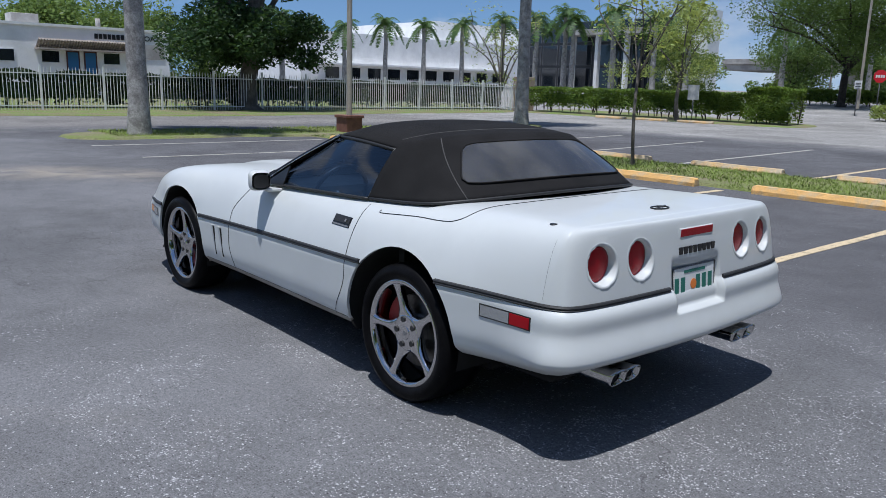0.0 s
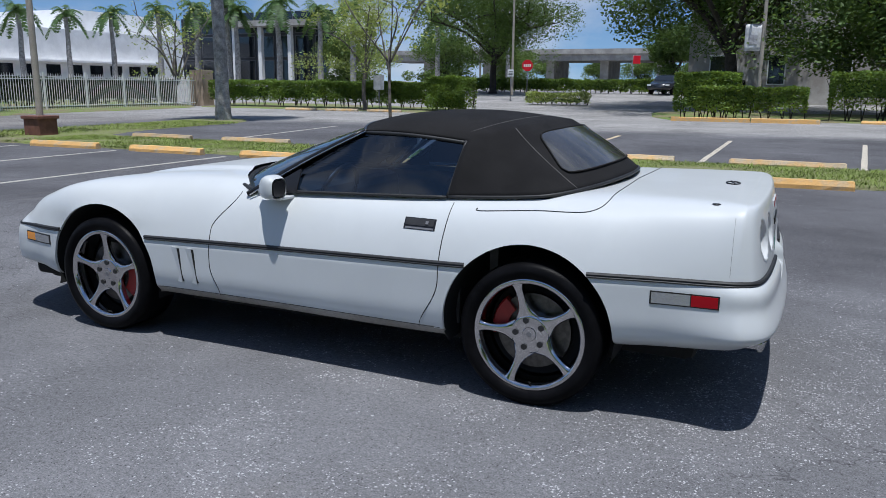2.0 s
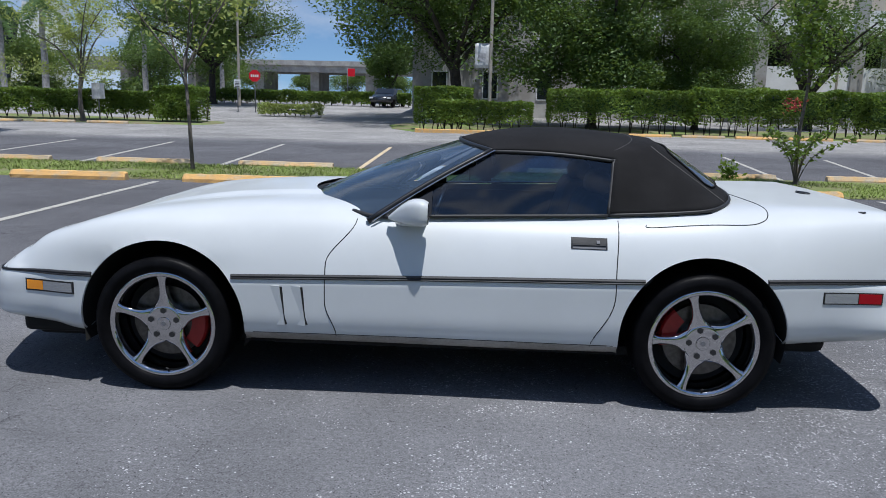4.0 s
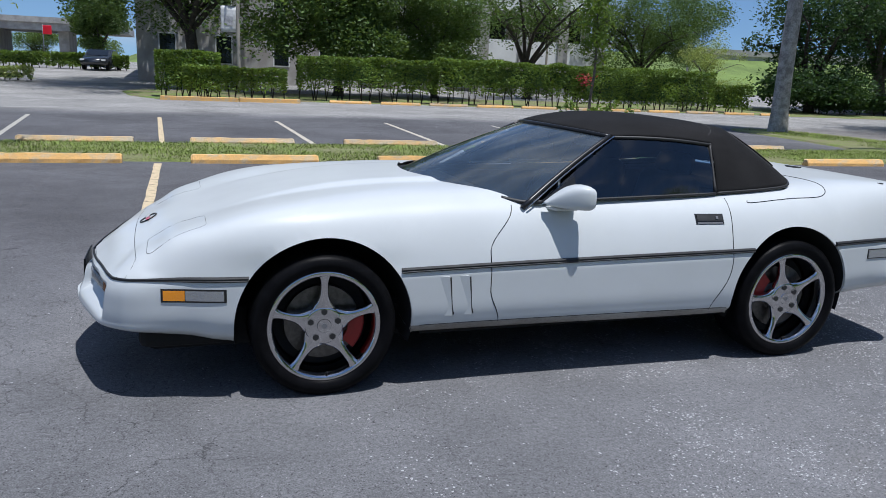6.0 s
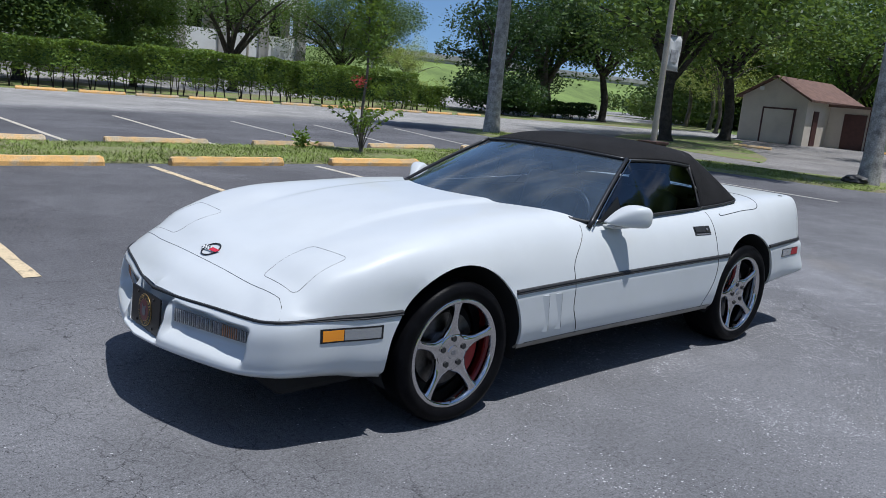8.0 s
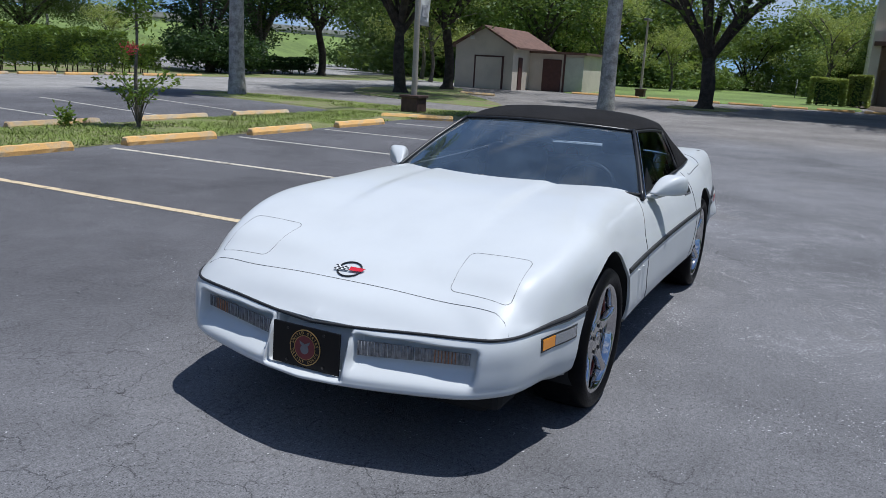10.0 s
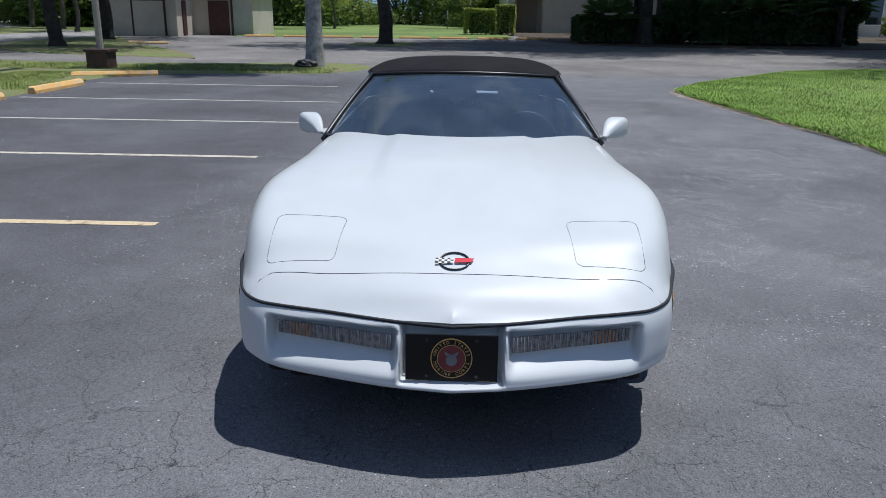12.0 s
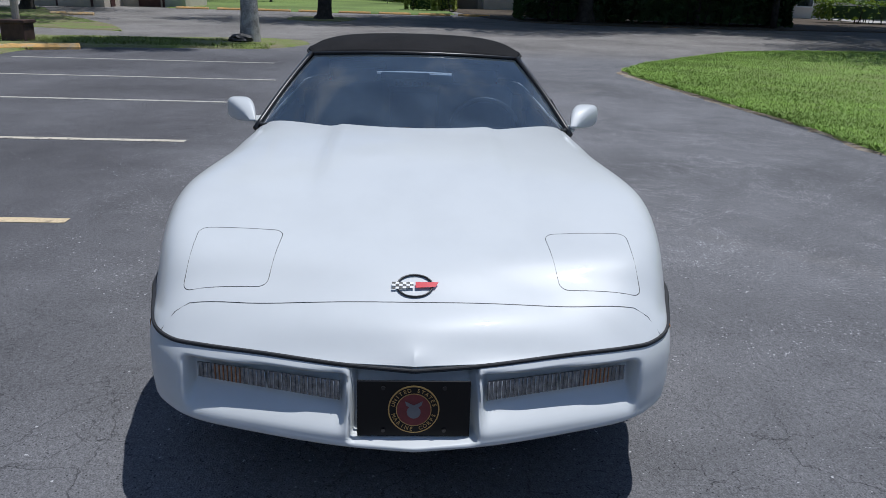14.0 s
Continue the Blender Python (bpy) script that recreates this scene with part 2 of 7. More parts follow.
def grid_mesh(name, G, material, parent, label="", thick=0.0, out=None):
    """A mesh from a grid of points, rows by columns; thick: folded over to that depth along the normals."""
    nr, nc = len(G), len(G[0])
    verts = [Vector(p) for row in G for p in row]
    faces = [(r * nc + c, r * nc + c + 1, (r + 1) * nc + c + 1, (r + 1) * nc + c) for r in range(nr - 1) for c in range(nc - 1)]
    bm = bmesh.new()
    vs = [bm.verts.new(v) for v in verts]
    for f in faces:
        bm.faces.new([vs[i] for i in f])
    if out is not None:
        bm.normal_update()
        if sum((f.normal.dot(Vector(out)) for f in bm.faces)) < 0:
            bmesh.ops.reverse_faces(bm, faces=bm.faces[:])
    if thick:
        bm.normal_update()
        bmesh.ops.solidify(bm, geom=bm.faces[:], thickness=thick)
    mesh = bpy.data.meshes.new(name)
    bm.to_mesh(mesh)
    bm.free()
    return link(name, mesh, material, parent, label)


from mathutils.bvhtree import BVHTree


# ---- the car ----
car = tagged(new("sports_car"), "white low sports car with black canvas soft top, parked on asphalt", "car")

OUTLINE = [(-2.206, 0), (-2.178, .2), (-2.130, .42), (-2.090, .60), (-2.055, .69), (-1.97, .758), (-1.80, .807), (-1.62, .848), (-1.22, .882),
           (-.8, .872), (-.47, .868), (0, .872), (.45, .884), (.87, .900), (1.22, .905), (1.5, .885), (1.72, .858), (1.96, .830), (2.048, .806),
           (2.098, .755), (2.124, .6), (2.139, .3), (2.144, 0)]
SPINE = [-2.17, -2.07, -1.92, -1.72, -1.63, -1.56, -1.46, -1.36, -1.08, -.75, -.45, 0, .45, .85, 1.18, 1.42, 1.58, 1.72, 1.80, 1.88, 1.93, 1.975, 2.0]
ROUND = [(0, 2.5), (1, 3.4), (2, 4.6), (3, 6.0), (4, 9), (5, 15), (6, 24), (7, 26), (8, 15), (9, 11), (10, 11), (13, 12), (16, 14), (18, 28), (19, 42), (20, 52), (21, 48), (22, 42)]
BOTTOM = [(0, .276), (2, .280), (4, .292), (5, .295), (6, .285), (7, .262), (8, .26), (10, .255), (13, .262), (15, .31), (16, .325), (18, .345), (20, .35), (22, .345)]
STRIP_Z = cur([(-2.21, .496), (-2.175, .503), (-2.125, .512), (-2.085, .517), (-2.0, .525), (-1.5, .54), (-.5, .562), (.8, .592), (1.5, .61), (2.17, .615)])
CREST_Z = cur([(-2.21, .504), (-2.15, .540), (-2.1, .575), (-1.985, .624), (-1.9, .667), (-1.8, .700), (-1.69, .728), (-1.6, .754), (-1.4, .802), (-1.2, .836), (-.9, .866), (-.6, .876), (-.3, .874),
               (0, .87), (.5, .87), (1.0, .885), (1.4, .905), (1.8, .909), (2.0, .905), (2.1, .899)])
# lower flank: how far it stands out from the rub strip, from the strip (0) to the bottom (1)
FLANK_SIDE = cur([(0, 0), (.12, .007), (.45, .007), (.75, .0), (.90, -.015), (1, -.05)])
FLANK_FRONT = cur([(0, 0), (.12, .014), (.5, .032), (.80, .038), (.95, .026), (1, .0)])
FLANK_REAR = cur([(0, 0), (.04, .012), (.40, .036), (.76, .062), (.80, .057), (1, -.030)])
CUPS = [(.385, .760, .077), (.606, .760, .077)]
ARCHES = [(-1.219, .324, .381), (1.208, .335, .370)]
SCREEN_FOOT = lambda y: -.655 + .385 * (np.abs(y) / .75) ** 2
DECK_EDGE = lambda y: 1.46 - .19 * (np.abs(y) / .70) ** 2


def body_grid():
    """Half of the body shell (y > 0) as a grid: columns run round the plan from nose to tail, rows from the sill to the centre line."""
    knots = np.arange(len(OUTLINE), dtype=float)
    P = np.array(OUTLINE)
    fx, fy = cur(list(zip(knots, P[:, 0]))), cur(list(zip(knots, P[:, 1])))
    kk = np.linspace(0, 22, 4000)
    length = np.concatenate(([0], np.cumsum(np.hypot(np.diff(fx(kk)), np.diff(fy(kk))))))
    K = np.interp(np.linspace(0, length[-1], 560), length, kk)
    ox, oy = fx(K), fy(K)
    cx = cur(list(zip(knots, SPINE)))(K)
    power, zb, zs = cur(ROUND)(K), cur(BOTTOM)(K), STRIP_Z(ox)
    tx, ty = np.gradient(ox), np.gradient(oy)
    ln = np.hypot(tx, ty)
    nx, ny = -ty / ln, tx / ln
    front, rear = smooth(6.5, 4.5, K), smooth(16.0, 18.0, K)
    rows = []
    for inset, up in ((.16, .03), (.05, .004)):
        drop = FLANK_SIDE(1.0) * (1 - front - rear) + FLANK_FRONT(1.0) * front + FLANK_REAR(1.0) * rear
        rows.append(np.stack([ox + nx * (drop - inset), np.maximum(oy + ny * (drop - inset), 0) * (oy > 0), zb + up], 1))
    NL = 30
    for k in range(NL):
        w = 1 - k / NL
        out = FLANK_SIDE(w) * (1 - front - rear) + FLANK_FRONT(w) * front * (1 + 1.1 * smooth(4.6, .5, K)) + FLANK_REAR(w) * rear
        tuck = 1 - .045 * w ** 1.2 * np.exp(-((K - 4.2) / 1.3) ** 2)
        rows.append(np.stack([ox + nx * out, (oy + ny * out) * tuck, zs + (zb - zs) * w], 1))
    NT = 46
    for k in range(NT + 1):
        v = (k / NT) ** 1.9
        x, y = ox + (cx - ox) * v, oy * (1 - v)
        z = zs + (CREST_Z(x) - zs) * (1 - (1 - v) ** power)
        z = z + .015 * smooth(.375, .315, y) * smooth(-1.75, -1.0, x) * smooth(.1, -.3, x)
        z = z - .016 * smooth(.05, .48, y) * np.exp(-((x + 1.91) / .06) ** 2) * smooth(zs, zs + .05, z)
        z = z + .014 * smooth(.30, .62, y) * np.exp(-((x + 1.52) / .30) ** 2) * smooth(zs + .05, zs + .15, z)
        y = y + .024 * np.exp(-((x + 1.27) / .32) ** 2) * smooth(zs + .01, .68, z) * smooth(.62, .80, y)
        rows.append(np.stack([x, y, z], 1))
    G = np.array(rows)
    G[:, 0, 1] = G[:, -1, 1] = 0
    return G, NL + 2


def recesses(G):
    """Moulded pockets in nose and tail: lamp pockets, plate pockets, the four round lamp cups."""
    x, y, z = G[..., 0], G[..., 1], G[..., 2]
    nose = (x < -1.9) & (z < .515)
    pocket = smooth(.175, .20, y) * smooth(.650, .618, y) * smooth(.326, .400, z) * smooth(.485, .471, z)
    plate = smooth(.175, .160, y) * smooth(.312, .325, z) * smooth(.505, .495, z)
    x = np.where(nose, x + .062 * pocket + .078 * plate, x)
    tail = x > 2.0
    back = smooth(.185, .168, y) * smooth(.515, .530, z) * smooth(.71, .69, z)
    x = np.where(tail, x - .034 * back, x)
    x = x - .11 * np.clip(z - .615, 0, 1) * smooth(2.02, 2.08, x)
    G[..., 0] = x
    return G


def region(x, y, z, low):
    """Which panel a face of the shell belongs to."""
    if low:
        if x < -1.5:
            return "front_bumper"
        if x > 1.5:
            return "rear_bumper"
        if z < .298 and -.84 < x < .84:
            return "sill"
    if x < -1.985 - .03 * smooth(.6, .75, abs(y)):
        return "front_bumper"
    front_edge = -.34 - .13 * smooth(.82, .62, z) + .05 * smooth(.45, .29, z)
    rear_edge = .828 - .013 * smooth(.85, .6, z) - .10 * smooth(.55, .28, z) ** 1.5
    if front_edge < x < rear_edge and abs(y) > .70:
        return "door"
    if x < .3:
        return "front_fender" if low else "hood"
    return "quarter_panel" if low or abs(y) > .60 and x < 1.75 else "rear_deck"


def body_shell():
    G, strip_row = body_grid()
    G = recesses(G)
    nr, nc = G.shape[:2]
    full = np.concatenate([G, G * np.array([1, -1, 1])], 0)
    V = full.reshape(-1, 3).copy()
    half = nr * nc
    faces, groups = [], {}
    inside = np.zeros(half, bool)
    X, Y, Z = V[:half].T
    for ax, az, r in ARCHES:
        inside |= (Y > .5) & (Z < .76) & ((np.hypot(X - ax, Z - az) < r) | ((Z < az) & (np.abs(X - ax) < r)))
    cups = np.zeros(half, bool)
    for cy, cz, r in CUPS:
        cups |= (X > 2.0) & (np.hypot(Y - cy, Z - cz) < r)
    inside |= cups
    cabin = (np.abs(Y) < .715) & (X > SCREEN_FOOT(Y) - .004) & (X < DECK_EDGE(Y) - .03) & (Z > .7)
    idx = np.arange(half).reshape(nr, nc)
    a, b, c, d = idx[:-1, :-1], idx[:-1, 1:], idx[1:, 1:], idx[1:, :-1]
    quads = np.stack([a, b, c, d], -1)
    keep = ~(inside[quads].any(-1)) & ~(cabin[quads].any(-1))
    rim = np.zeros(half, bool)
    gone = inside[quads].any(-1) & ~(cabin[quads].any(-1))
    rim[np.unique(quads[gone])] = True
    alive = np.zeros(half, bool)
    alive[np.unique(quads[keep])] = True
    rim &= alive
    V0 = V.copy()
    skin = BVHTree.FromPolygons([tuple(map(float, v)) for v in V0[:half]], [tuple(map(int, f)) for f in quads.reshape(-1, 4)])
    lip = np.zeros(half, bool)
    lip[np.unique(quads[cabin[quads].any(-1)])] = True
    for i in np.nonzero(lip & alive & (X < .0) & (np.abs(Y) < .705))[0]:
        edge = float(SCREEN_FOOT(Y[i])) - .010
        if abs(X[i] - edge) < .06:
            V[i, 0] = V[i + half, 0] = edge
    for i in np.nonzero(rim)[0]:
        for cy, cz, r in CUPS:
            dy, dz = Y[i] - cy, Z[i] - cz
            far = math.hypot(dy, dz)
            if X[i] > 2.0 and Z[i] > .64 and far < r + .04:
                V[i, 1], V[i, 2] = cy + dy * r / far, cz + dz * r / far
                V[i + half, 1], V[i + half, 2] = -V[i, 1], V[i, 2]
        for ax, az, r in ARCHES:
            if abs(X[i] - ax) < r + .06:
                dx, dz = X[i] - ax, Z[i] - az
                if dz < 0:
                    dx = math.copysign(r, dx)
                else:
                    s = r / max(math.hypot(dx, dz), 1e-6)
                    dx, dz = dx * s, dz * s
                V[i, 0] = V[i + half, 0] = ax + dx
                V[i, 2] = V[i + half, 2] = az + dz
                hit = skin.ray_cast(Vector((ax + dx, 2, max(az + dz, .27))), Vector((0, -1, 0)))[0]
                if hit and abs(hit.y - Y[i]) < .08:
                    V[i, 1], V[i + half, 1] = hit.y, -hit.y
    strip_face = np.zeros(quads.shape[:2], int)
    strip_face[:strip_row] = 1
    for r in range(nr - 1):
        for q in range(nc - 1):
            if keep[r, q]:
                f = quads[r, q]
                m = V[f].mean(0)
                nm = region(m[0], m[1], m[2], strip_face[r, q])
                groups.setdefault((nm, 1), []).append(tuple(int(i) for i in f))
                groups.setdefault((nm, -1), []).append(tuple(int(i) + half for i in f[::-1]))
    # vertex normals of the whole shell, so that panels meet without a visible step
    every = np.array([f for fs in groups.values() for f in fs])
    n = np.cross(V0[every[:, 2]] - V0[every[:, 0]], V0[every[:, 3]] - V0[every[:, 1]])
    N = np.zeros_like(V)
    for k in range(4):
        np.add.at(N, every[:, k], n)
    mid = np.arange(half)[(np.abs(V[:half, 1]) < 1e-6)]
    both = N[mid] + N[mid + half]
    N[mid], N[mid + half] = both, both
    ln = np.linalg.norm(N, axis=1, keepdims=True)
    N = np.where(ln > 1e-12, N / np.maximum(ln, 1e-12), np.array([0, 0, 1.0]))
    rim_full = np.concatenate([rim, rim])
    paired = {"door", "front_fender", "quarter_panel", "sill"}
    done = set()
    for (nm, side), fs in groups.items():
        if nm not in paired:
            if nm in done:
                continue
            done.add(nm)
            fs = groups[(nm, 1)] + groups.get((nm, -1), [])
        fs = [list(f) for f in fs]
        verts = sorted({i for f in fs for i in f})
        pos = {i: k for k, i in enumerate(verts)}
        P = [V[i] for i in verts]
        NN = [N[i] for i in verts]
        F = [[pos[i] for i in f] for f in fs]
        fold = {}
        for f in fs:
            for k in range(4):
                i, j = f[k], f[(k + 1) % 4]
                if rim_full[i] and rim_full[j] and i != j:
                    for w in (i, j):
                        if w not in fold:
                            s = -1 if w < half else 1
                            fold[w] = len(P)
                            P.append(V[w] + (np.array([-.012, 0, 0]) if V[w, 0] > 2.0 else np.array([0, s * .014, 0])))
                            NN.append(N[w])
                    F.append([pos[j], pos[i], fold[i], fold[j]])
        me = mesh_of(nm, P, F)
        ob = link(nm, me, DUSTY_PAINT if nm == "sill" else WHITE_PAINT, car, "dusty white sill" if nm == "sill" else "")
        me.normals_split_custom_set_from_vertices([tuple(map(float, v)) for v in NN])
    return V, every


BODY_V, BODY_F = body_shell()
SHELL = BVHTree.FromPolygons([tuple(map(float, v)) for v in BODY_V], [tuple(map(int, f)) for f in BODY_F])


def on_top(x, y, lift=0.0):
    hit, n, _, _ = SHELL.ray_cast(Vector((x, y, 2)), Vector((0, 0, -1)))
    return (hit + (n if n.z > 0 else -n) * lift) if hit else Vector((x, y, .85))


def on_side(x, z, s=-1, lift=0.0):
    hit, n, _, _ = SHELL.ray_cast(Vector((x, s * 2, z)), Vector((0, -s, 0)))
    return (hit + (n if n.y * s > 0 else -n) * lift) if hit else Vector((x, s * .86, z))


def on_end(y, z, s=-1, lift=0.0):
    hit, n, _, _ = SHELL.ray_cast(Vector((s * 4, y, z)), Vector((-s, 0, 0)))
    return (hit + (n if n.x * s > 0 else -n) * lift) if hit else Vector((s * 2.2, y, z))


# rub strip round the whole body, broken at the arches and the rear plate
def rub_strip():
    knots = np.arange(len(OUTLINE), dtype=float)
    P = np.array(OUTLINE)
    fx, fy = cur(list(zip(knots, P[:, 0]))), cur(list(zip(knots, P[:, 1])))
    K = np.linspace(0, 22, 420)
    x, y = fx(K), fy(K)
    z = STRIP_Z(x)
    tx, ty = np.gradient(x), np.gradient(y)
    l = np.hypot(tx, ty)
    nx, ny = -ty / l, tx / l
    slim = 1 - .50 * smooth(-1.70, -2.0, x)
    pieces, run = [], []
    for i in range(len(K)):
        blocked = any(abs(x[i] - ax) < math.sqrt(max(r * r - (z[i] - az) ** 2, 0)) + .004 and y[i] > .6 for ax, az, r in ARCHES)
        blocked |= x[i] > 2 and y[i] < .20
        if blocked:
            if len(run) > 2:
                pieces.append(run)
            run = []
        else:
            run.append(i)
    pieces.append(run) if len(run) > 2 else None
    section = [(-.004, .0115), (.008, .0105), (.012, .005), (.009, .0015), (.009, -.0015), (.012, -.005), (.008, -.0105), (-.004, -.0115)]
    for s in (1, -1):
        for run in pieces:
            verts, faces = [], []
            for i in run:
                for o, h in section:
                    verts.append((x[i] + nx[i] * o * slim[i], s * (y[i] + ny[i] * o * slim[i]), z[i] + h * slim[i]))
            n = len(section)
            for a in range(len(run) - 1):
                for k in range(n - 1):
                    q = (a * n + k, a * n + k + 1, (a + 1) * n + k + 1, (a + 1) * n + k)
                    faces.append(q if s < 0 else q[::-1])
            faces += [tuple(range(n)), tuple((len(run) - 1) * n + k for k in range(n))[::-1]]
            link("rub_strip", mesh_of("rub_strip", verts, faces), BLACK_RUBBER, car, "black rubber rub strip", soft=False)


rub_strip()


def gap(name, pts, r=.0025):
    return tube(name, pts, r, BLACK_TRIM, car, res=0)


# panel gaps
for s in (-1, 1):
    zz = np.linspace(.815, .292, 26)
    gap("door_gap", [on_side(-.34 - .13 * smooth(.82, .62, z) + .05 * smooth(.45, .29, z), z, s) for z in zz])
    gap("door_gap", [on_side(.828 - .013 * smooth(.85, .6, z) - .10 * smooth(.55, .28, z) ** 1.5, z, s) for z in np.linspace(.84, .292, 26)])
    gap("sill_gap", [on_side(x, .298, s) for x in np.linspace(-.80, .82, 24)], .0018)
    # headlamp covers with rounded corners
    cx0, cx1, ya, yb = -1.936, -1.695, .418, .682
    loop = []
    for (px, py, a0) in ((cx0 + .03, ya + .045, 180), (cx1 - .03, ya + .03, 270), (cx1 - .03, yb - .03, 0), (cx0 + .03, yb - .03, 90)):
        for a in range(0, 91, 15):
            an = radians(a0 + a)
            loop.append((px + .03 * math.cos(an), py + .03 * math.sin(an)))
    dense = []
    for i in range(len(loop)):
        (xa, y0), (xb, y1) = loop[i], loop[(i + 1) % len(loop)]
        m = max(1, int(math.hypot(xb - xa, y1 - y0) / .03))
        dense += [(xa + (xb - xa) * k / m, y0 + (y1 - y0) * k / m) for k in range(m)]
    tube("headlamp_cover_gap", [on_top(px, s * py, -.0008) for px, py in dense], .0017, BLACK_TRIM, car, res=0, closed=True)
hood_line = [(-2.02, -.725), (-1.99, -.69)] + [(-2.006 + .028 * (y / .65) ** 2, y) for y in np.linspace(-.65, .65, 40)] + [(-1.99, .69), (-2.02, .725)]
gap("hood_gap", [on_top(x, y) for x, y in hood_line], .0014)
for s in (-1, 1):
    lid = [(.95, .785), (.97, .797), (1.2, .79), (1.36, .785), (1.45, .768), (1.495, .72), (1.505, .60), (1.50, .3), (1.49, .0)]
    gap("deck_lid_gap", [on_top(p[0], s * p[1]) for p in spline([(a, b, 0) for a, b in lid], 6)], .0026)


# ---- soft top ----
HEAD = lambda y: Vector((.105 + .162 * (y / .548) ** 2, y, 1.154 - .027 * (y / .548) ** 2))
RIM_TOP = spline([(.82, -.605, 1.100), (.95, -.55, 1.138), (1.04, -.38, 1.166), (1.075, 0, 1.177), (1.04, .38, 1.166), (.95, .55, 1.138), (.82, .605, 1.100)], 10)
RIM_LOW = spline([(.79, -.742, .860), (1.10, -.735, .878), (1.27, -.695, .895), (1.40, -.45, .918), (1.455, 0, .930), (1.40, .45, .918), (1.27, .695, .895), (1.10, .735, .878), (.79, .742, .860)], 8)


def resample(pts, n):
    d = [0]
    for a, b in zip(pts, pts[1:]):
        d.append(d[-1] + (b - a).length)
    out = []
    for t in np.linspace(0, d[-1], n):
        i = min(max(int(np.searchsorted(d, t)) - 1, 0), len(pts) - 2)
        f = (t - d[i]) / max(d[i + 1] - d[i], 1e-9)
        out.append(pts[i].lerp(pts[i + 1], min(max(f, 0), 1)))
    return out


def soft_top():
    n, rows = 61, 14
    top, low = resample(RIM_TOP, n), resample(RIM_LOW, n)
    skirt = []
    for r in range(rows + 1):
        f = r / rows
        line = []
        for i in range(n):
            p = top[i].lerp(low[i], f)
            out = Vector((p.x - .75, p.y * .8, 0)).normalized()
            line.append(p + (out * .012 + Vector((0, 0, .005))) * math.sin(math.pi * f) ** 0.9)
        skirt.append(line)
    cols = 26
    cap = []
    for j in range(cols + 1):
        f = j / cols
        line = []
        for i in range(n):
            y = -.555 + 1.11 * i / (n - 1)
            front = HEAD(y)
            if abs(y) > .535:
                front = HEAD(math.copysign(.55, y))
            p = front.lerp(top[i], f)
            edge = 1 - abs(2 * i / (n - 1) - 1) ** 5
            p.z += .052 * math.sin(math.pi * f ** .85) * edge + .012 * math.sin(math.pi * f) * (1 - edge)
            p.y += .03 * math.sin(math.pi * f) * (1 if y > 0 else -1) * (1 - edge)
            line.append(p)
        cap.append(line)
    roof = tagged(grid_mesh("soft_top", cap + skirt[1:], FABRIC, car, "black canvas soft top, raised", thick=.006))
    return cap, skirt


CAP, SKIRT = soft_top()
NSK = len(SKIRT[0])
for s, i in ((-1, 10), (1, NSK - 11)):
    tube("seam", [SKIRT[r][i - s * (5 * r // 14)].lerp(SKIRT[r][i - s * (5 * r // 14 + 1)], 5 * r / 14 - 5 * r // 14) + Vector((.004, s * .004, .003)) for r in range(len(SKIRT))], .0035, THREAD, car, res=0)
tube("seam", [p + Vector((0, 0, .004)) for p in CAP[-4]], .0035, THREAD, car, res=0)
tube("header_trim", [CAP[0][i] + Vector((-.006, 0, -.002)) for i in range(0, NSK)], .010, BLACK_TRIM, car, res=1)
tube("top_hem", [p + Vector((.003, 0, .002)) for p in resample(RIM_LOW, 70)], .008, BLACK_RUBBER, car, res=1)
for s in (-1, 1):
    side = 0 if s < 0 else NSK - 1
    tube("window_rail", [CAP[j][side] + Vector((0, s * .004, -.006)) for j in range(len(CAP))], .009, BLACK_RUBBER, car, res=1)
    tube("window_rail", [Vector((.82, s * .605, 1.10)).lerp(Vector((.788, s * .742, .860)), t) for t in np.linspace(0, 1, 8)], .010, BLACK_RUBBER, car, res=1)


def lofted(a, b, n, m, bow):
    out = []
    for r in range(m + 1):
        f = r / m
        out.append([Vector(a(c / n)).lerp(Vector(b(c / n)), f) + Vector(bow(c / n, f)) for c in range(n + 1)])
    return out


def foot(t):
    y = -.755 + 1.51 * t
    return Vector((SCREEN_FOOT(y), y, .868 - .050 * (y / .755) ** 2))


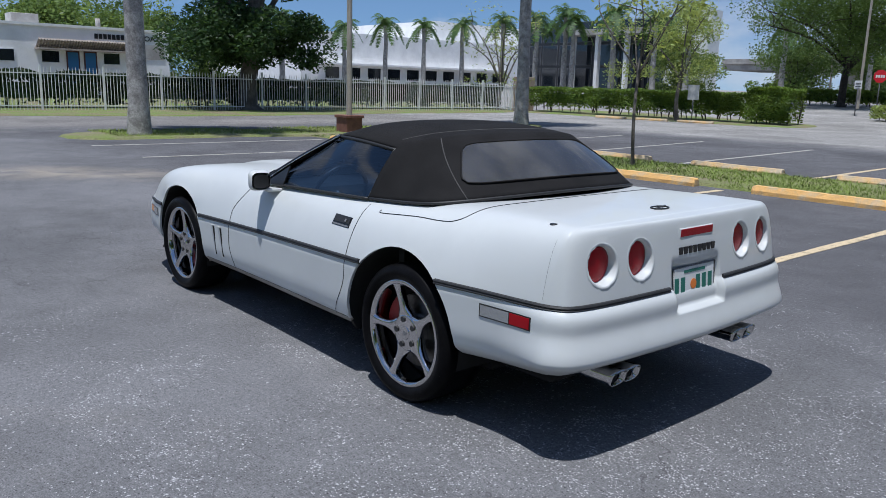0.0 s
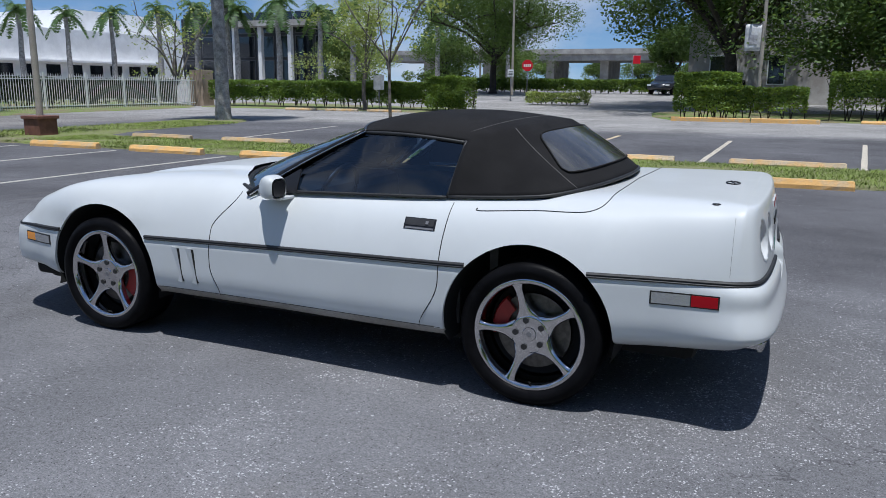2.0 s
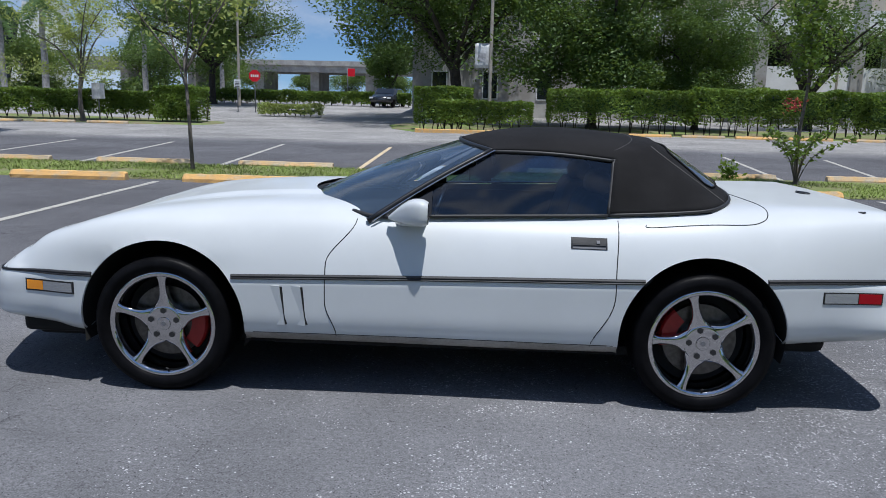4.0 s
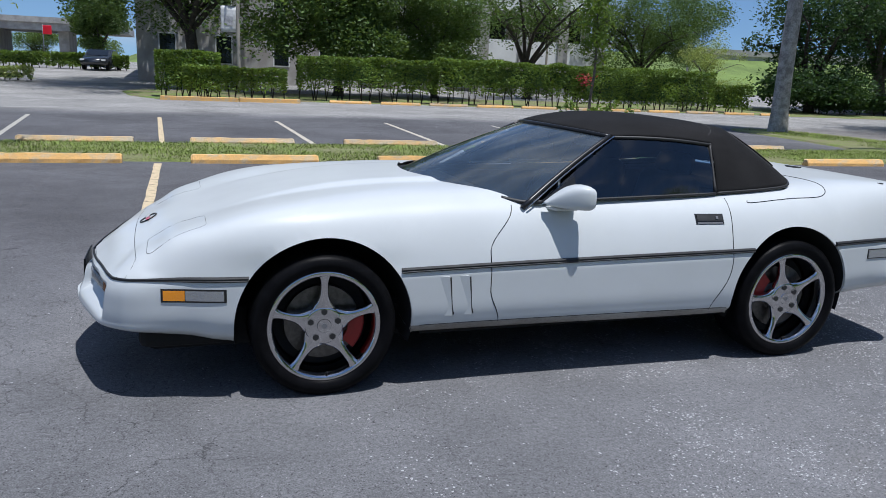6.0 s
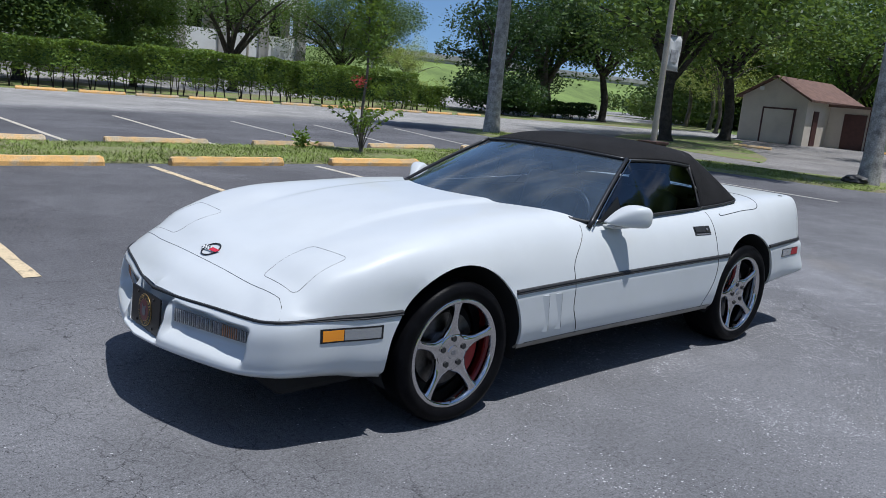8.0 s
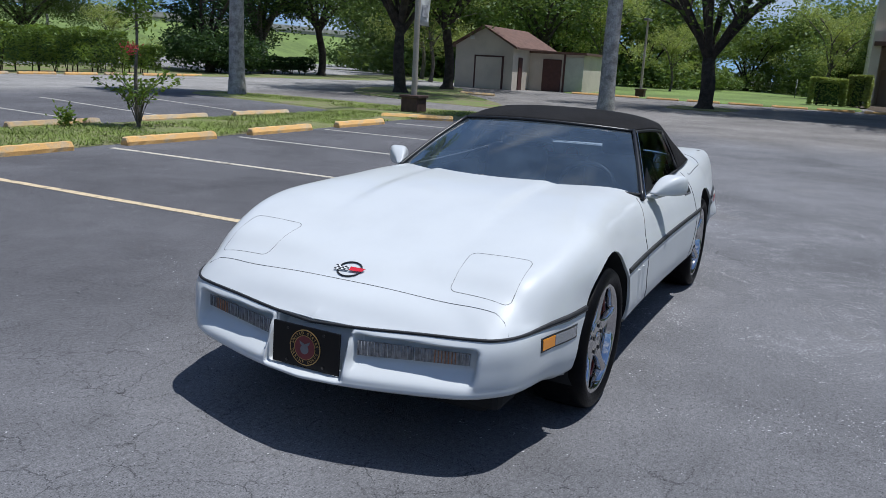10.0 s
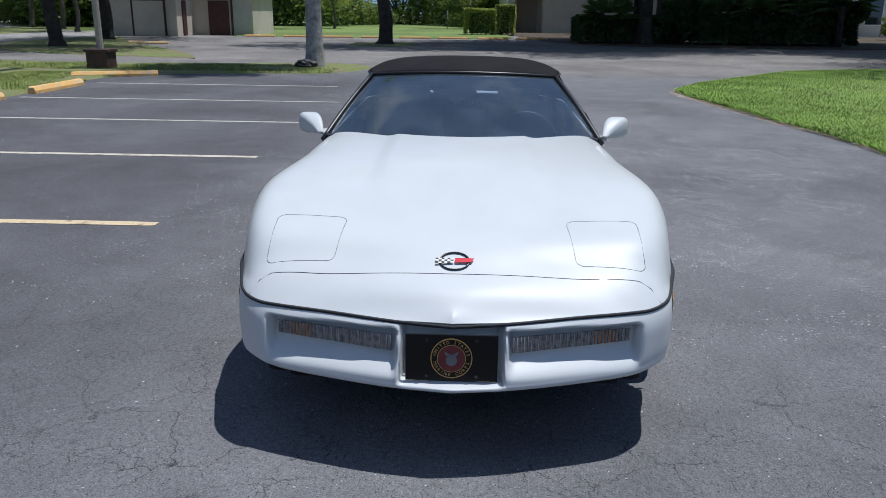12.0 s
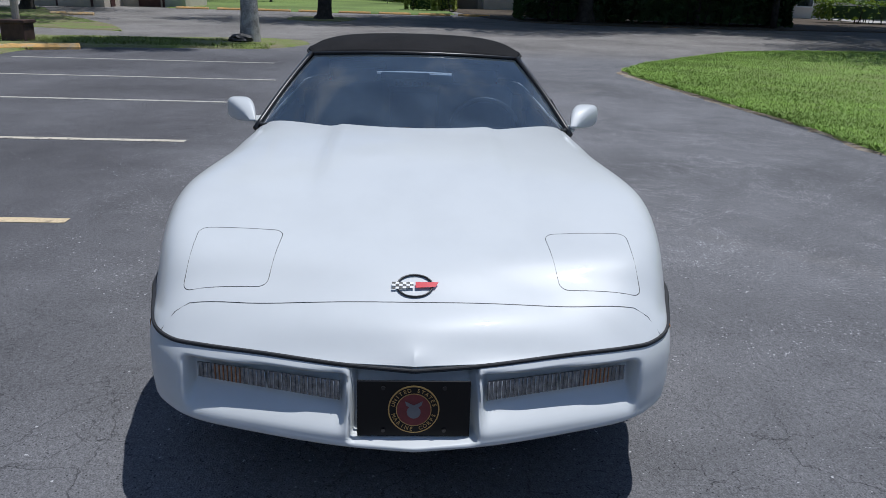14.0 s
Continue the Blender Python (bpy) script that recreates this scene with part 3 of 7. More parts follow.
grid_mesh("windscreen", lofted(foot, lambda t: HEAD(-.538 + 1.076 * t) + Vector((0, 0, -.006)), 30, 14, lambda t, f: (-.012 * math.sin(math.pi * f), 0, .012 * math.sin(math.pi * f))),
          GLASS_FRONT, car, "raked tinted windscreen", out=(-.5, 0, 1))
tube("screen_seal", [foot(t) + Vector((-.010, 0, -.003)) for t in np.linspace(.02, .98, 40)], .013, BLACK_RUBBER, car, res=1)
for s in (-1, 1):
    t0 = 0 if s < 0 else 1
    pill = [foot(t0).lerp(HEAD(s * .548), f) + Vector((-.01, s * .008, .012 * math.sin(math.pi * f))) for f in np.linspace(-.03, 1, 12)]
    tube("windscreen_pillar", pill, lambda t: .014 - .003 * t, BLACK_TRIM, car, "black windscreen pillar", res=2)
    tube("pillar_seal", spline([(-.37, s * .695, .842), (-.28, s * .742, .828), (-.19, s * .757, .829)], 5), .011, BLACK_RUBBER, car, res=1)
    tube("pillar_trim", [p + Vector((.02, s * .014, .0)) for p in pill], .004, CHROME, car, res=0)
    base = lambda t, s=s: Vector((-.20 + .985 * t, s * (.752 - .012 * t), .828 + .030 * t))

    def brow(t, s=s):
        if t < .44:
            f = t / .44
            return Vector((-.20, s * .752, .832)).lerp(Vector((.285, s * .562, 1.118)), f)
        f = (t - .44) / .56
        j = f * (len(CAP) - 1)
        k = min(int(j), len(CAP) - 2)
        side = 0 if s < 0 else NSK - 1
        q = CAP[k][side].lerp(CAP[k + 1][side], j - k)
        q = Vector((max(.285, q.x), q.y, q.z - .008))
        return q
    grid_mesh("side_window", lofted(base, brow, 24, 8, lambda t, f, s=s: (0, s * .012 * math.sin(math.pi * f), 0)), GLASS_SIDE, car, "dark tinted side window", out=(0, s, .3))
    tube("window_seal", [base(t) + Vector((0, s * .006, .002)) for t in np.linspace(-.02, 1, 20)], .0075, BLACK_RUBBER, car, res=1)


def rear_window():
    n = NSK
    lo, hi = 14, n - 15
    rows = []
    for r in range(2, 12):
        line = []
        for i in range(lo, hi + 1):
            u, w = 2 * (i - lo) / (hi - lo) - 1, 2 * (r - 2) / 9 - 1
            fi, fr = lo + (u * (1 - .05 * abs(w) ** 8) + 1) / 2 * (hi - lo), 2 + (w * (1 - .09 * abs(u) ** 12) + 1) / 2 * 9
            i0, r0 = min(int(fi), hi - 1), min(int(fr), 10)
            p = SKIRT[r0][i0].lerp(SKIRT[r0][i0 + 1], fi - i0).lerp(SKIRT[r0 + 1][i0].lerp(SKIRT[r0 + 1][i0 + 1], fi - i0), fr - r0)
            line.append(p + Vector((.010, 0, .008)))
        rows.append(line)
    grid_mesh("rear_window", rows, VINYL, car, "hazy clear vinyl rear window", out=(1, 0, 1))
    ring = rows[0] + [r[-1] for r in rows[1:]] + rows[-1][::-1][1:] + [r[0] for r in rows[::-1][1:-1]]
    tube("rear_window_hem", ring, .0045, FABRIC, car, res=1, closed=True)


rear_window()

# ---- cabin ----
VISOR = mat("pale_visor_cloth", (.42, .43, .45), .8, vary=.1, scale=20)
boxed("cabin_floor", -.75, 1.35, -.70, .70, .20, .24, DARK_VOID, car)
bm = bmesh.new()
box(bm, -.62, -.18, -.70, .70, .55, .80, .06)
part("dashboard", bm, LEATHER, car, "dark padded dashboard")
for s in (-1, 1):
    bm = bmesh.new()
    box(bm, .12, .62, s * .37 - .25, s * .37 + .25, .28, .48, .06)
    part("seat_cushion", bm, LEATHER, car, "dark leather bucket seat", soft=True)
    bm = bmesh.new()
    box(bm, -.07, .07, -.23, .23, 0, .55, .06)
    box(bm, -.055, .055, -.14, .14, .53, .66, .05)
    part("seat_back", bm, LEATHER, car, "dark leather seat back with headrest", soft=True, at=pose(.62, s * .37, .40, 0, 16, 0))
tube("steering_wheel", [Vector((-.02, -.37, .76)) + Vector((.06 * math.sin(a), .18 * math.cos(a), .17 * math.sin(a))) for a in np.linspace(0, 2 * math.pi, 36)[:-1]], .014, BLACK_TRIM, car, closed=True)
tube("steering_column", [(-.02, -.37, .76), (-.30, -.37, .66)], .03, BLACK_TRIM, car)
boxed("door_card", -.3, .85, -.735, -.715, .28, .80, LEATHER, car)
boxed("door_card", -.3, .85, .715, .735, .28, .80, LEATHER, car)
boxed("rear_bulkhead", .98, 1.02, -.70, .70, .25, .84, LEATHER, car)
boxed("parcel_shelf", 1.0, 1.36, -.66, .66, .80, .83, LEATHER, car)
# Inside mirror, set off centre to stand in for a strip reflected in the windscreen.
boxed("mirror_reflection_bar", .165, .185, -.08, .18, 1.012, 1.045, GREY_PLASTIC, car, "grey bar for inside mirror and a reflected strip", bevel=.006)
for s in (-1, 1):
    boxed("sun_visor", .265, .280, s * .31 - .15, s * .31 + .15, 1.056, 1.088, VISOR, car, "pale grey sun visor", .004)

# ---- underbody, arches ----
boxed("underbody", -1.95, 1.55, -.62, .62, .17, .36, DARK_VOID, car, bevel=.03)
bm = bmesh.new()
box(bm, -1.98, -1.62, -.69, .69, .205, .31, .03)
part("air_dam", bm, DARK_VOID, car, "black rubber air dam")
for ax, az, r in ARCHES:
    for s in (-1, 1):
        verts, faces = [], []
        n = 36
        for i in range(n + 1):
            an = radians(-16 + 212 * i / n)
            q = on_side(ax + (r + .010) * math.cos(an), max(az + (r + .010) * math.sin(an), .30), s)
            for yy in (q.y - s * .012, s * .40):
                verts.append((ax + (r + .004) * math.cos(an), yy, max(az + (r + .004) * math.sin(an), .16)))
        c = len(verts)
        verts.append((ax, s * .40, az))
        for i in range(n):
            faces.append((2 * i, 2 * i + 2, 2 * i + 3, 2 * i + 1))
            faces.append((2 * i + 1, 2 * i + 3, c))
        link("arch_liner", mesh_of("arch_liner", verts, faces), DARK_VOID, car)


# ---- wheels ----
def wheel_at(x, y, turn, spin):
    """One wheel: chrome five-spoke rim with tyre, disc, caliper and nuts; the outer face looks along -y."""
    R, r = .318, .246
    V, F = [], []

    def add(vf):
        n = len(V)
        V.extend(vf[0])
        F.extend([tuple(i + n for i in f) for f in vf[1]])
    add(turned([(r, -.098), (r + .006, -.104), (r + .003, -.1095), (r - .002, -.1130), (r - .008, -.1145), (r - .013, -.1140), (r - .018, -.1115), (r - .022, -.107),
                (r - .026, -.098), (r - .031, -.05), (r - .033, .10), (r - .005, .115)], 72))
    add(turned([(.0, -.0925), (.030, -.0925), (.072, -.0920), (.079, -.0912), (.084, -.087), (.086, -.078), (.086, -.02)], 48))
    breadth = cur([(.060, .058), (.085, .044), (.105, .030), (.13, .0215), (.16, .0178), (.19, .0180), (.21, .0215), (.222, .027), (.234, .038)])
    base = pose(x, y, .313, 0, 0, turn)
    wheel = link("wheel", mesh_of("wheel", V, F), CHROME, car, "chrome five-spoke wheel")
    wheel.matrix_basis = base
    for k in range(5):
        a0 = radians(90 + 72 * k + spin)
        ca, sa = math.cos(a0), math.sin(a0)
        sv, sf, m = [], [], 10
        steps = np.linspace(0, 1, 18)
        for t in steps:
            rr = .060 + (r - .013 - .060) * t
            half = float(breadth(rr))
            face = -.0905 - .021 * t ** 1.3
            for o, h in ((-.97, .036), (-1, .014), (-.93, .0080), (-.70, .0038), (-.35, .0012), (.35, .0012), (.70, .0038), (.93, .0080), (1, .014), (.97, .036)):
                sv.append((rr * ca - o * half * sa, face + h, rr * sa + o * half * ca))
        for i in range(len(steps) - 1):
            for j in range(m - 1):
                sf.append((i * m + j, i * m + j + 1, (i + 1) * m + j + 1, (i + 1) * m + j))
        link("spoke", mesh_of("spoke", sv, sf), CHROME, wheel, "chrome wheel spoke")
    prof = [(r - .004, -.104), (r + .004, -.118), (r + .028, -.127), (R - .035, -.127), (R - .014, -.117), (R - .003, -.100), (R, -.06), (R, .06), (R - .003, .10),
            (R - .014, .117), (R - .035, .127), (r + .02, .12), (r - .004, .10)]
    tv, tf = turned(prof, 96)
    link("tyre", mesh_of("tyre", tv, tf), TYRE, wheel, "black low-profile tyre")
    # tread grooves across the shoulder
    gv, gf = [], []
    for i in range(60):
        a = 2 * math.pi * i / 60
        for sgn in (-1, 1):
            k = len(gv)
            for da, rr, yy in ((0, R - .020, .120), (.018, R - .020, .120), (.050, R + .0012, .064), (.032, R + .0012, .064), ):
                gv.append((rr * math.cos(a + da), sgn * yy, rr * math.sin(a + da)))
            for da, rr, yy in ((0, R - .026, .1145), (.018, R - .026, .1145), (.050, R - .005, .060), (.032, R - .005, .060), ):
                gv.append((rr * math.cos(a + da), sgn * yy, rr * math.sin(a + da)))
            gf += [(k, k + 1, k + 2, k + 3), (k, k + 4, k + 5, k + 1), (k + 1, k + 5, k + 6, k + 2), (k + 2, k + 6, k + 7, k + 3), (k + 3, k + 7, k + 4, k)]
    tagged(link("tread_blocks", mesh_of("tread_blocks", gv, gf), TYRE, wheel, soft=False), kind="stuff")
    dv, df = turned([(.075, -.030), (.165, -.030), (.167, -.010), (.075, -.010)], 48, True)
    link("brake_disc", mesh_of("brake_disc", dv, df), DULL_STEEL, wheel, "steel brake disc", soft=False)
    dv, df = turned([(.0, .015), (.21, .015), (.215, .03)], 36)
    link("dust_shield", mesh_of("dust_shield", dv, df), DARK_VOID, wheel, soft=False)
    V2, F2 = [], []
    m = 10
    c0 = radians(-14 if x < 0 else 160)
    for i in range(m + 1):
        a = c0 + radians(56) * (i / m - .5)
        for rr, yy in ((.115, -.052), (.178, -.052), (.186, -.040), (.186, .0), (.115, .0)):
            V2.append((rr * math.cos(a), yy, rr * math.sin(a)))
    for i in range(m):
        for j in range(5):
            F2.append((i * 5 + j, i * 5 + (j + 1) % 5, (i + 1) * 5 + (j + 1) % 5, (i + 1) * 5 + j))
    F2 += [tuple(range(5))[::-1], tuple(m * 5 + j for j in range(5))]
    link("caliper", mesh_of("caliper", V2, F2), CALIPER, wheel, "red brake caliper", soft=False)
    for k in range(5):
        a = radians(90 + 72 * k + spin)
        bm = cyl(bmesh.new(), .0155, .0145, .02, Matrix.Translation((.062 * math.cos(a), -.0875, .062 * math.sin(a))) @ pose(0, 0, 0, 90), 6)
        part("wheel_nut", bm, BLACK_RUBBER, wheel, "dark wheel nut")
    bm = cyl(bmesh.new(), .032, .029, .004, Matrix.Translation((0, -.0935, 0)) @ pose(0, 0, 0, 90), 28)
    part("centre_cap", bm, CHROME, wheel, "chrome centre cap with small badge")
    bm = cyl(bmesh.new(), .012, .012, .003, Matrix.Translation((0, -.096, 0)) @ pose(0, 0, 0, 90), 12)
    part("badge", bm, GREY_PLASTIC, wheel)
    tube("valve", [(.010, -.094, -(r - .030)), (.012, -.118, -(r - .040))], .0045, BLACK_RUBBER, wheel, "black tyre valve", res=0)
    return wheel


wheel_at(-1.2215, -.745, 0, 0)
wheel_at(1.2215, -.755, 0, 15)
wheel_at(-1.2215, .745, 180, 20)
wheel_at(1.2215, .755, 180, 5)


# ---- lamps, mirrors, handles, badges ----
def patch(name, pts, material, parent, depth=.006, label="", bevel=.0):
    """A plate with the given outline (points in order), thickened along its normal."""
    bm = bmesh.new()
    vs = [bm.verts.new(p) for p in pts]
    f = bm.faces.new(vs)
    bm.normal_update()
    n = f.normal.copy()
    r = bmesh.ops.extrude_face_region(bm, geom=[f])
    bmesh.ops.translate(bm, verts=[v for v in r["geom"] if isinstance(v, bmesh.types.BMVert)], vec=n * depth)
    if bevel:
        bmesh.ops.bevel(bm, geom=bm.edges[:], offset=bevel, segments=1, affect="EDGES")
    return part(name, bm, material, parent, label)


def flank(name, x0, x1, z0, z1, s, material, lift=.004, label="", slope=0.0, parent=None):
    """A plate that follows the flank of the body."""
    mid = (x0 + x1) / 2
    G = [[on_side(x, z + slope * (x - mid), s, lift) for x in np.linspace(x0, x1, 11)] for z in np.linspace(z0, z1, 5)]
    base = [[on_side(x, z + slope * (x - mid), s, lift - .006) for x in np.linspace(x0, x1, 11)] for z in np.linspace(z0, z1, 5)]
    nc = 11
    verts = [p for row in G for p in row] + [p for row in base for p in row]
    faces = [(q * nc + c, q * nc + c + 1, (q + 1) * nc + c + 1, (q + 1) * nc + c) for q in range(4) for c in range(10)]
    ring = [c for c in range(nc)] + [q * nc + 10 for q in range(1, 5)] + [4 * nc + c for c in range(9, -1, -1)] + [q * nc for q in range(3, 0, -1)]
    for a, b in zip(ring, ring[1:] + ring[:1]):
        faces.append((b, a, a + 5 * nc, b + 5 * nc))
    if s > 0:
        faces = [f[::-1] for f in faces]
    return link(name, mesh_of(name, verts, faces), material, parent or car, label, soft=False)


for s in (-1, 1):
    # markers
    flank("marker_bezel", -1.882, -1.626, .442, .498, s, BLACK_TRIM, .0025)
    flank("front_marker_lamp", -1.786, -1.636, .449, .491, s, CLEAR_LENS, .0045, "clear front cornering lamp")
    flank("front_turn_lamp", -1.873, -1.789, .449, .491, s, AMBER_LENS, .0045, "amber front side marker")
    flank("marker_bezel", 1.714, 1.974, .516, .569, s, BLACK_TRIM, .0025)
    flank("rear_marker_lamp", 1.720, 1.866, .521, .564, s, CLEAR_LENS, .0045, "clear rear side marker")
    flank("rear_side_lamp", 1.870, 1.968, .521, .564, s, RED_LENS, .0045, "red rear side marker")
    # door handle
    flank("handle_recess", .618, .775, .722, .770, s, BLACK_TRIM, .0022)
    flank("door_handle", .626, .768, .738, .766, s, BLACK_RUBBER, .005, "dark recessed door handle")
    flank("handle_edge", .626, .768, .724, .731, s, GREY_PLASTIC, .004)
    flank("door_lock", .728, .742, .745, .757, s, GREY_PLASTIC, .0095)
    # fender vents: two dark slits behind the front wheel
    for k in (0, 1):
        x0 = -.672 + .093 * k
        lo_, hi_ = .338, .520
        def vp(dx, z, lift, x0=x0, s=s):
            return on_side(x0 + dx + .022 * (hi_ - z) / (hi_ - lo_), z, s, lift)
        bm = bmesh.new()
        vs = [bm.verts.new(p) for p in (vp(-.045, hi_, .0), vp(0, hi_, .008), vp(0, lo_, .006), vp(-.040, lo_, .0), vp(0, hi_, -.004), vp(0, lo_, -.004))]
        bm.faces.new((vs[0], vs[1], vs[2], vs[3]))
        bm.faces.new((vs[0], vs[4], vs[1]))
        bm.faces.new((vs[3], vs[2], vs[5]))
        part("vent_fin", bm, WHITE_PAINT, car, "white vent fin")
        patch("fender_vent", [vp(.0015, hi_ - .004, .007), vp(.0015, lo_ + .004, .005), vp(.010, lo_ + .004, .0008), vp(.010, hi_ - .004, .0008)][::s], BLACK_TRIM, car, .001, "dark slit vent")
    # door mirror: a wedge with a flat back and a level underside
    verts, faces = [], []
    crown = cur([(0, .914), (.08, .923), (.25, .928), (.45, .920), (.75, .880), (.95, .845), (1, .836)])
    under = cur([(0, .820), (.1, .813), (.5, .814), (.9, .822), (1, .828)])
    outer = cur([(0, .950), (.10, .957), (.3, .946), (.6, .900), (.85, .842), (1, .815)])
    inner = cur([(0, .838), (.3, .818), (.6, .798), (1, .785)])
    seg, prof = 28, (0, .03, .10, .20, .35, .50, .65, .80, .92, .98, 1)
    for t in prof:
        yc, hy = float(outer(t) + inner(t)) / 2, float(outer(t) - inner(t)) / 2
        zc, hz = float(crown(t) + under(t)) / 2, float(crown(t) - under(t)) / 2
        for i in range(seg):
            a = 2 * math.pi * i / seg
            ca, sa = math.cos(a), math.sin(a)
            verts.append((-.010 - .185 * t, s * (yc + hy * math.copysign(abs(ca) ** .55, ca)), zc + hz * math.copysign(abs(sa) ** .60, sa)))
    for r in range(len(prof) - 1):
        for i in range(seg):
            j = (i + 1) % seg
            faces.append((r * seg + i, r * seg + j, (r + 1) * seg + j, (r + 1) * seg + i))
    faces.append(tuple((len(prof) - 1) * seg + i for i in range(seg)))
    mirror = link("door_mirror", mesh_of("door_mirror", verts, faces), WHITE_PAINT, car, "white door mirror housing")
    bm = bmesh.new()
    ring = [bm.verts.new((-.0095, s * (.8945 + .046 * math.copysign(abs(math.cos(a)) ** .55, math.cos(a))), .866 + .037 * math.copysign(abs(math.sin(a)) ** .60, math.sin(a))))
            for a in np.linspace(0, 2 * math.pi, 29)[:-1]]
    bm.faces.new(ring)
    r = bmesh.ops.extrude_face_region(bm, geom=bm.faces[:])
    bmesh.ops.translate(bm, verts=[v for v in r["geom"] if isinstance(v, bmesh.types.BMVert)], vec=(-.01, 0, 0))
    part("mirror_face", bm, BLACK_TRIM, mirror, "dark mirror glass")
    patch("mirror_foot", [(-.175, s * .745, .812), (-.02, s * .755, .818), (-.045, s * .845, .816), (-.14, s * .82, .812)], WHITE_PAINT, car, .016, "white mirror foot", .004)
    patch("quarter_trim", [(-.20, s * .757, .830), (-.005, s * .757, .834), (-.005, s * .708, .942)], BLACK_TRIM, car, .008)

ORANGE_GLINT = mat("peach_reflector", (.50, .22, .10), .25, metal=.3, vary=.4, scale=40)
# front lamps in their pockets
for s in (-1, 1):
    ax, bx = -2.153, -2.038
    def fp(t, z, lift=0.0, s=s):
        return Vector((ax + (bx - ax) * t - lift, s * (.192 + .431 * t), z))
    q = [fp(0, .398), fp(1, .412), fp(1, .467), fp(0, .467)]
    lamp = patch("front_lamp", q if s > 0 else q[::-1], BLACK_TRIM, car, .04, "ribbed clear front fog and turn lamps")
    for t0, t1, m_, lab in ((.02, .49, LAMP_LENS, "clear ribbed fog lamp lens"), (.51, .965, LAMP_LENS, "clear ribbed turn lamp lens")):
        q = [fp(t0, .404 + .013 * t0, .042), fp(t1, .404 + .013 * t1, .042), fp(t1, .462, .042), fp(t0, .462, .042)]
        patch("lens", q if s < 0 else q[::-1], m_, lamp, .004, lab)
    for i in range(34):
        t = .03 + .93 * i / 33
        z0 = .405 + .013 * t
        tube("rib", [fp(t, z0, .048), fp(t, .461, .048)], .0021, (ORANGE_GLINT if .64 < t < .88 else CLEAR_LENS) if i % 2 or .70 < t < .84 else LAMP_LENS, lamp, res=0)

# front plate with a round emblem
plate = boxed("front_plate", -.004, .004, -.152, .152, -.081, .081, PLATE_BLACK, car, "black plate with round gold and red emblem", bevel=.002)
plate.matrix_basis = pose(-2.236, 0, .402, 0, 3, 0)
def disc(name, r, depth, x, material, parent, label="", y=0.0, z=0.0, seg=48):
    bm = cyl(bmesh.new(), r, r, depth, Matrix.Translation((x, y, z)) @ pose(0, 0, 0, 0, 90), seg)
    return part(name, bm, material, parent, label)
disc("emblem_rim", .069, .003, -.0055, GOLD, plate, "gold emblem rim")
disc("emblem_band", .0655, .003, -.0065, PLATE_BLACK, plate)
disc("emblem_ring", .0475, .003, -.0072, GOLD, plate)
disc("emblem_field", .0455, .003, -.0080, DARK_RED, plate, "dark red emblem field")
disc("emblem_globe", .0185, .003, -.0092, GREY_PLASTIC, plate, "", 0, -.006, 24)
for sy in (-1, 1):
    patch("emblem_wing", [(-.0098, 0, .014), (-.0098, sy * .024, .026), (-.0098, sy * .020, .014), (-.0098, sy * .006, .004)][::sy], GREY_PLASTIC, plate, .001)
    for sz in (-1, 1):
        disc("plate_bolt", .0055, .005, -.006, DULL_STEEL if sz < 0 else BLACK_TRIM, plate, "", sy * .082, sz * .062, 10)


def arc_text(words, r, a0, a1, inward, parent):
    n = len(words)
    for i, ch in enumerate(words):
        if ch == " ":
            continue
        a = radians(a0 + (a1 - a0) * i / (n - 1))
        cu = bpy.data.curves.new("letter", "FONT")
        cu.body, cu.size, cu.align_x, cu.align_y, cu.extrude = ch, .0150, "CENTER", "CENTER", .0004
        tmp = bpy.data.objects.new("letter", cu)
        scene.collection.objects.link(tmp)
        me = bpy.data.meshes.new_from_object(tmp.evaluated_get(bpy.context.evaluated_depsgraph_get()))
        bpy.data.objects.remove(tmp)
        ob = link("letter", me, GOLD, parent, soft=False)
        # seen from the front, the world's y runs to the left
        spin = math.degrees(a) - 90 if not inward else math.degrees(a) + 90
        ob.matrix_basis = Matrix.Translation((-.0088, -r * math.cos(a), r * math.sin(a))) @ pose(0, 0, 0, 90, 0, -90) @ pose(0, 0, 0, 0, 0, spin)


arc_text("UNITED STATES", .0565, 165, 15, False, plate)
arc_text("MARINE CORPS", .0565, 197, 343, True, plate)

# hood badge: ring with two crossed flags, one chequered, one red
def on_hood(dx, dy, lift):
    p = on_top(-1.95 + dx, dy, lift)
    return p
ring = tube("hood_badge", [on_hood(.038 * math.sin(a), .052 * math.cos(a), .004) for a in np.linspace(0, 2 * math.pi, 41)[:-1]], .0032, BLACK_TRIM, car, "round black badge with red and chequered flags", closed=True)
for k in range(6):
    for j in range(3):
        y0, y1 = .004 + .0105 * k, .004 + .0105 * (k + 1)
        x0 = -.010 + .0065 * j - .0008 * k * (1 if j == 0 else 0)
        q = [on_hood(x0, y0, .008), on_hood(x0, y1, .008), on_hood(x0 + .0065, y1, .008), on_hood(x0 + .0065, y0, .008)]
        patch("chequer", q, BLACK_TRIM if (k + j) % 2 else WHITE_PRINT, ring, .001)
q = [on_hood(-.010, -.002, .008), on_hood(.0095, -.002, .008), on_hood(.0095, -.070, .008), on_hood(-.007, -.060, .008)]
patch("red_flag", q[::-1], RED_PRINT, ring, .001, "red enamel flag")
for s in (-1, 1):
    gap("bumper_seam", [on_side(2.0, z, s) for z in np.linspace(.64, .862, 14)], .0005)
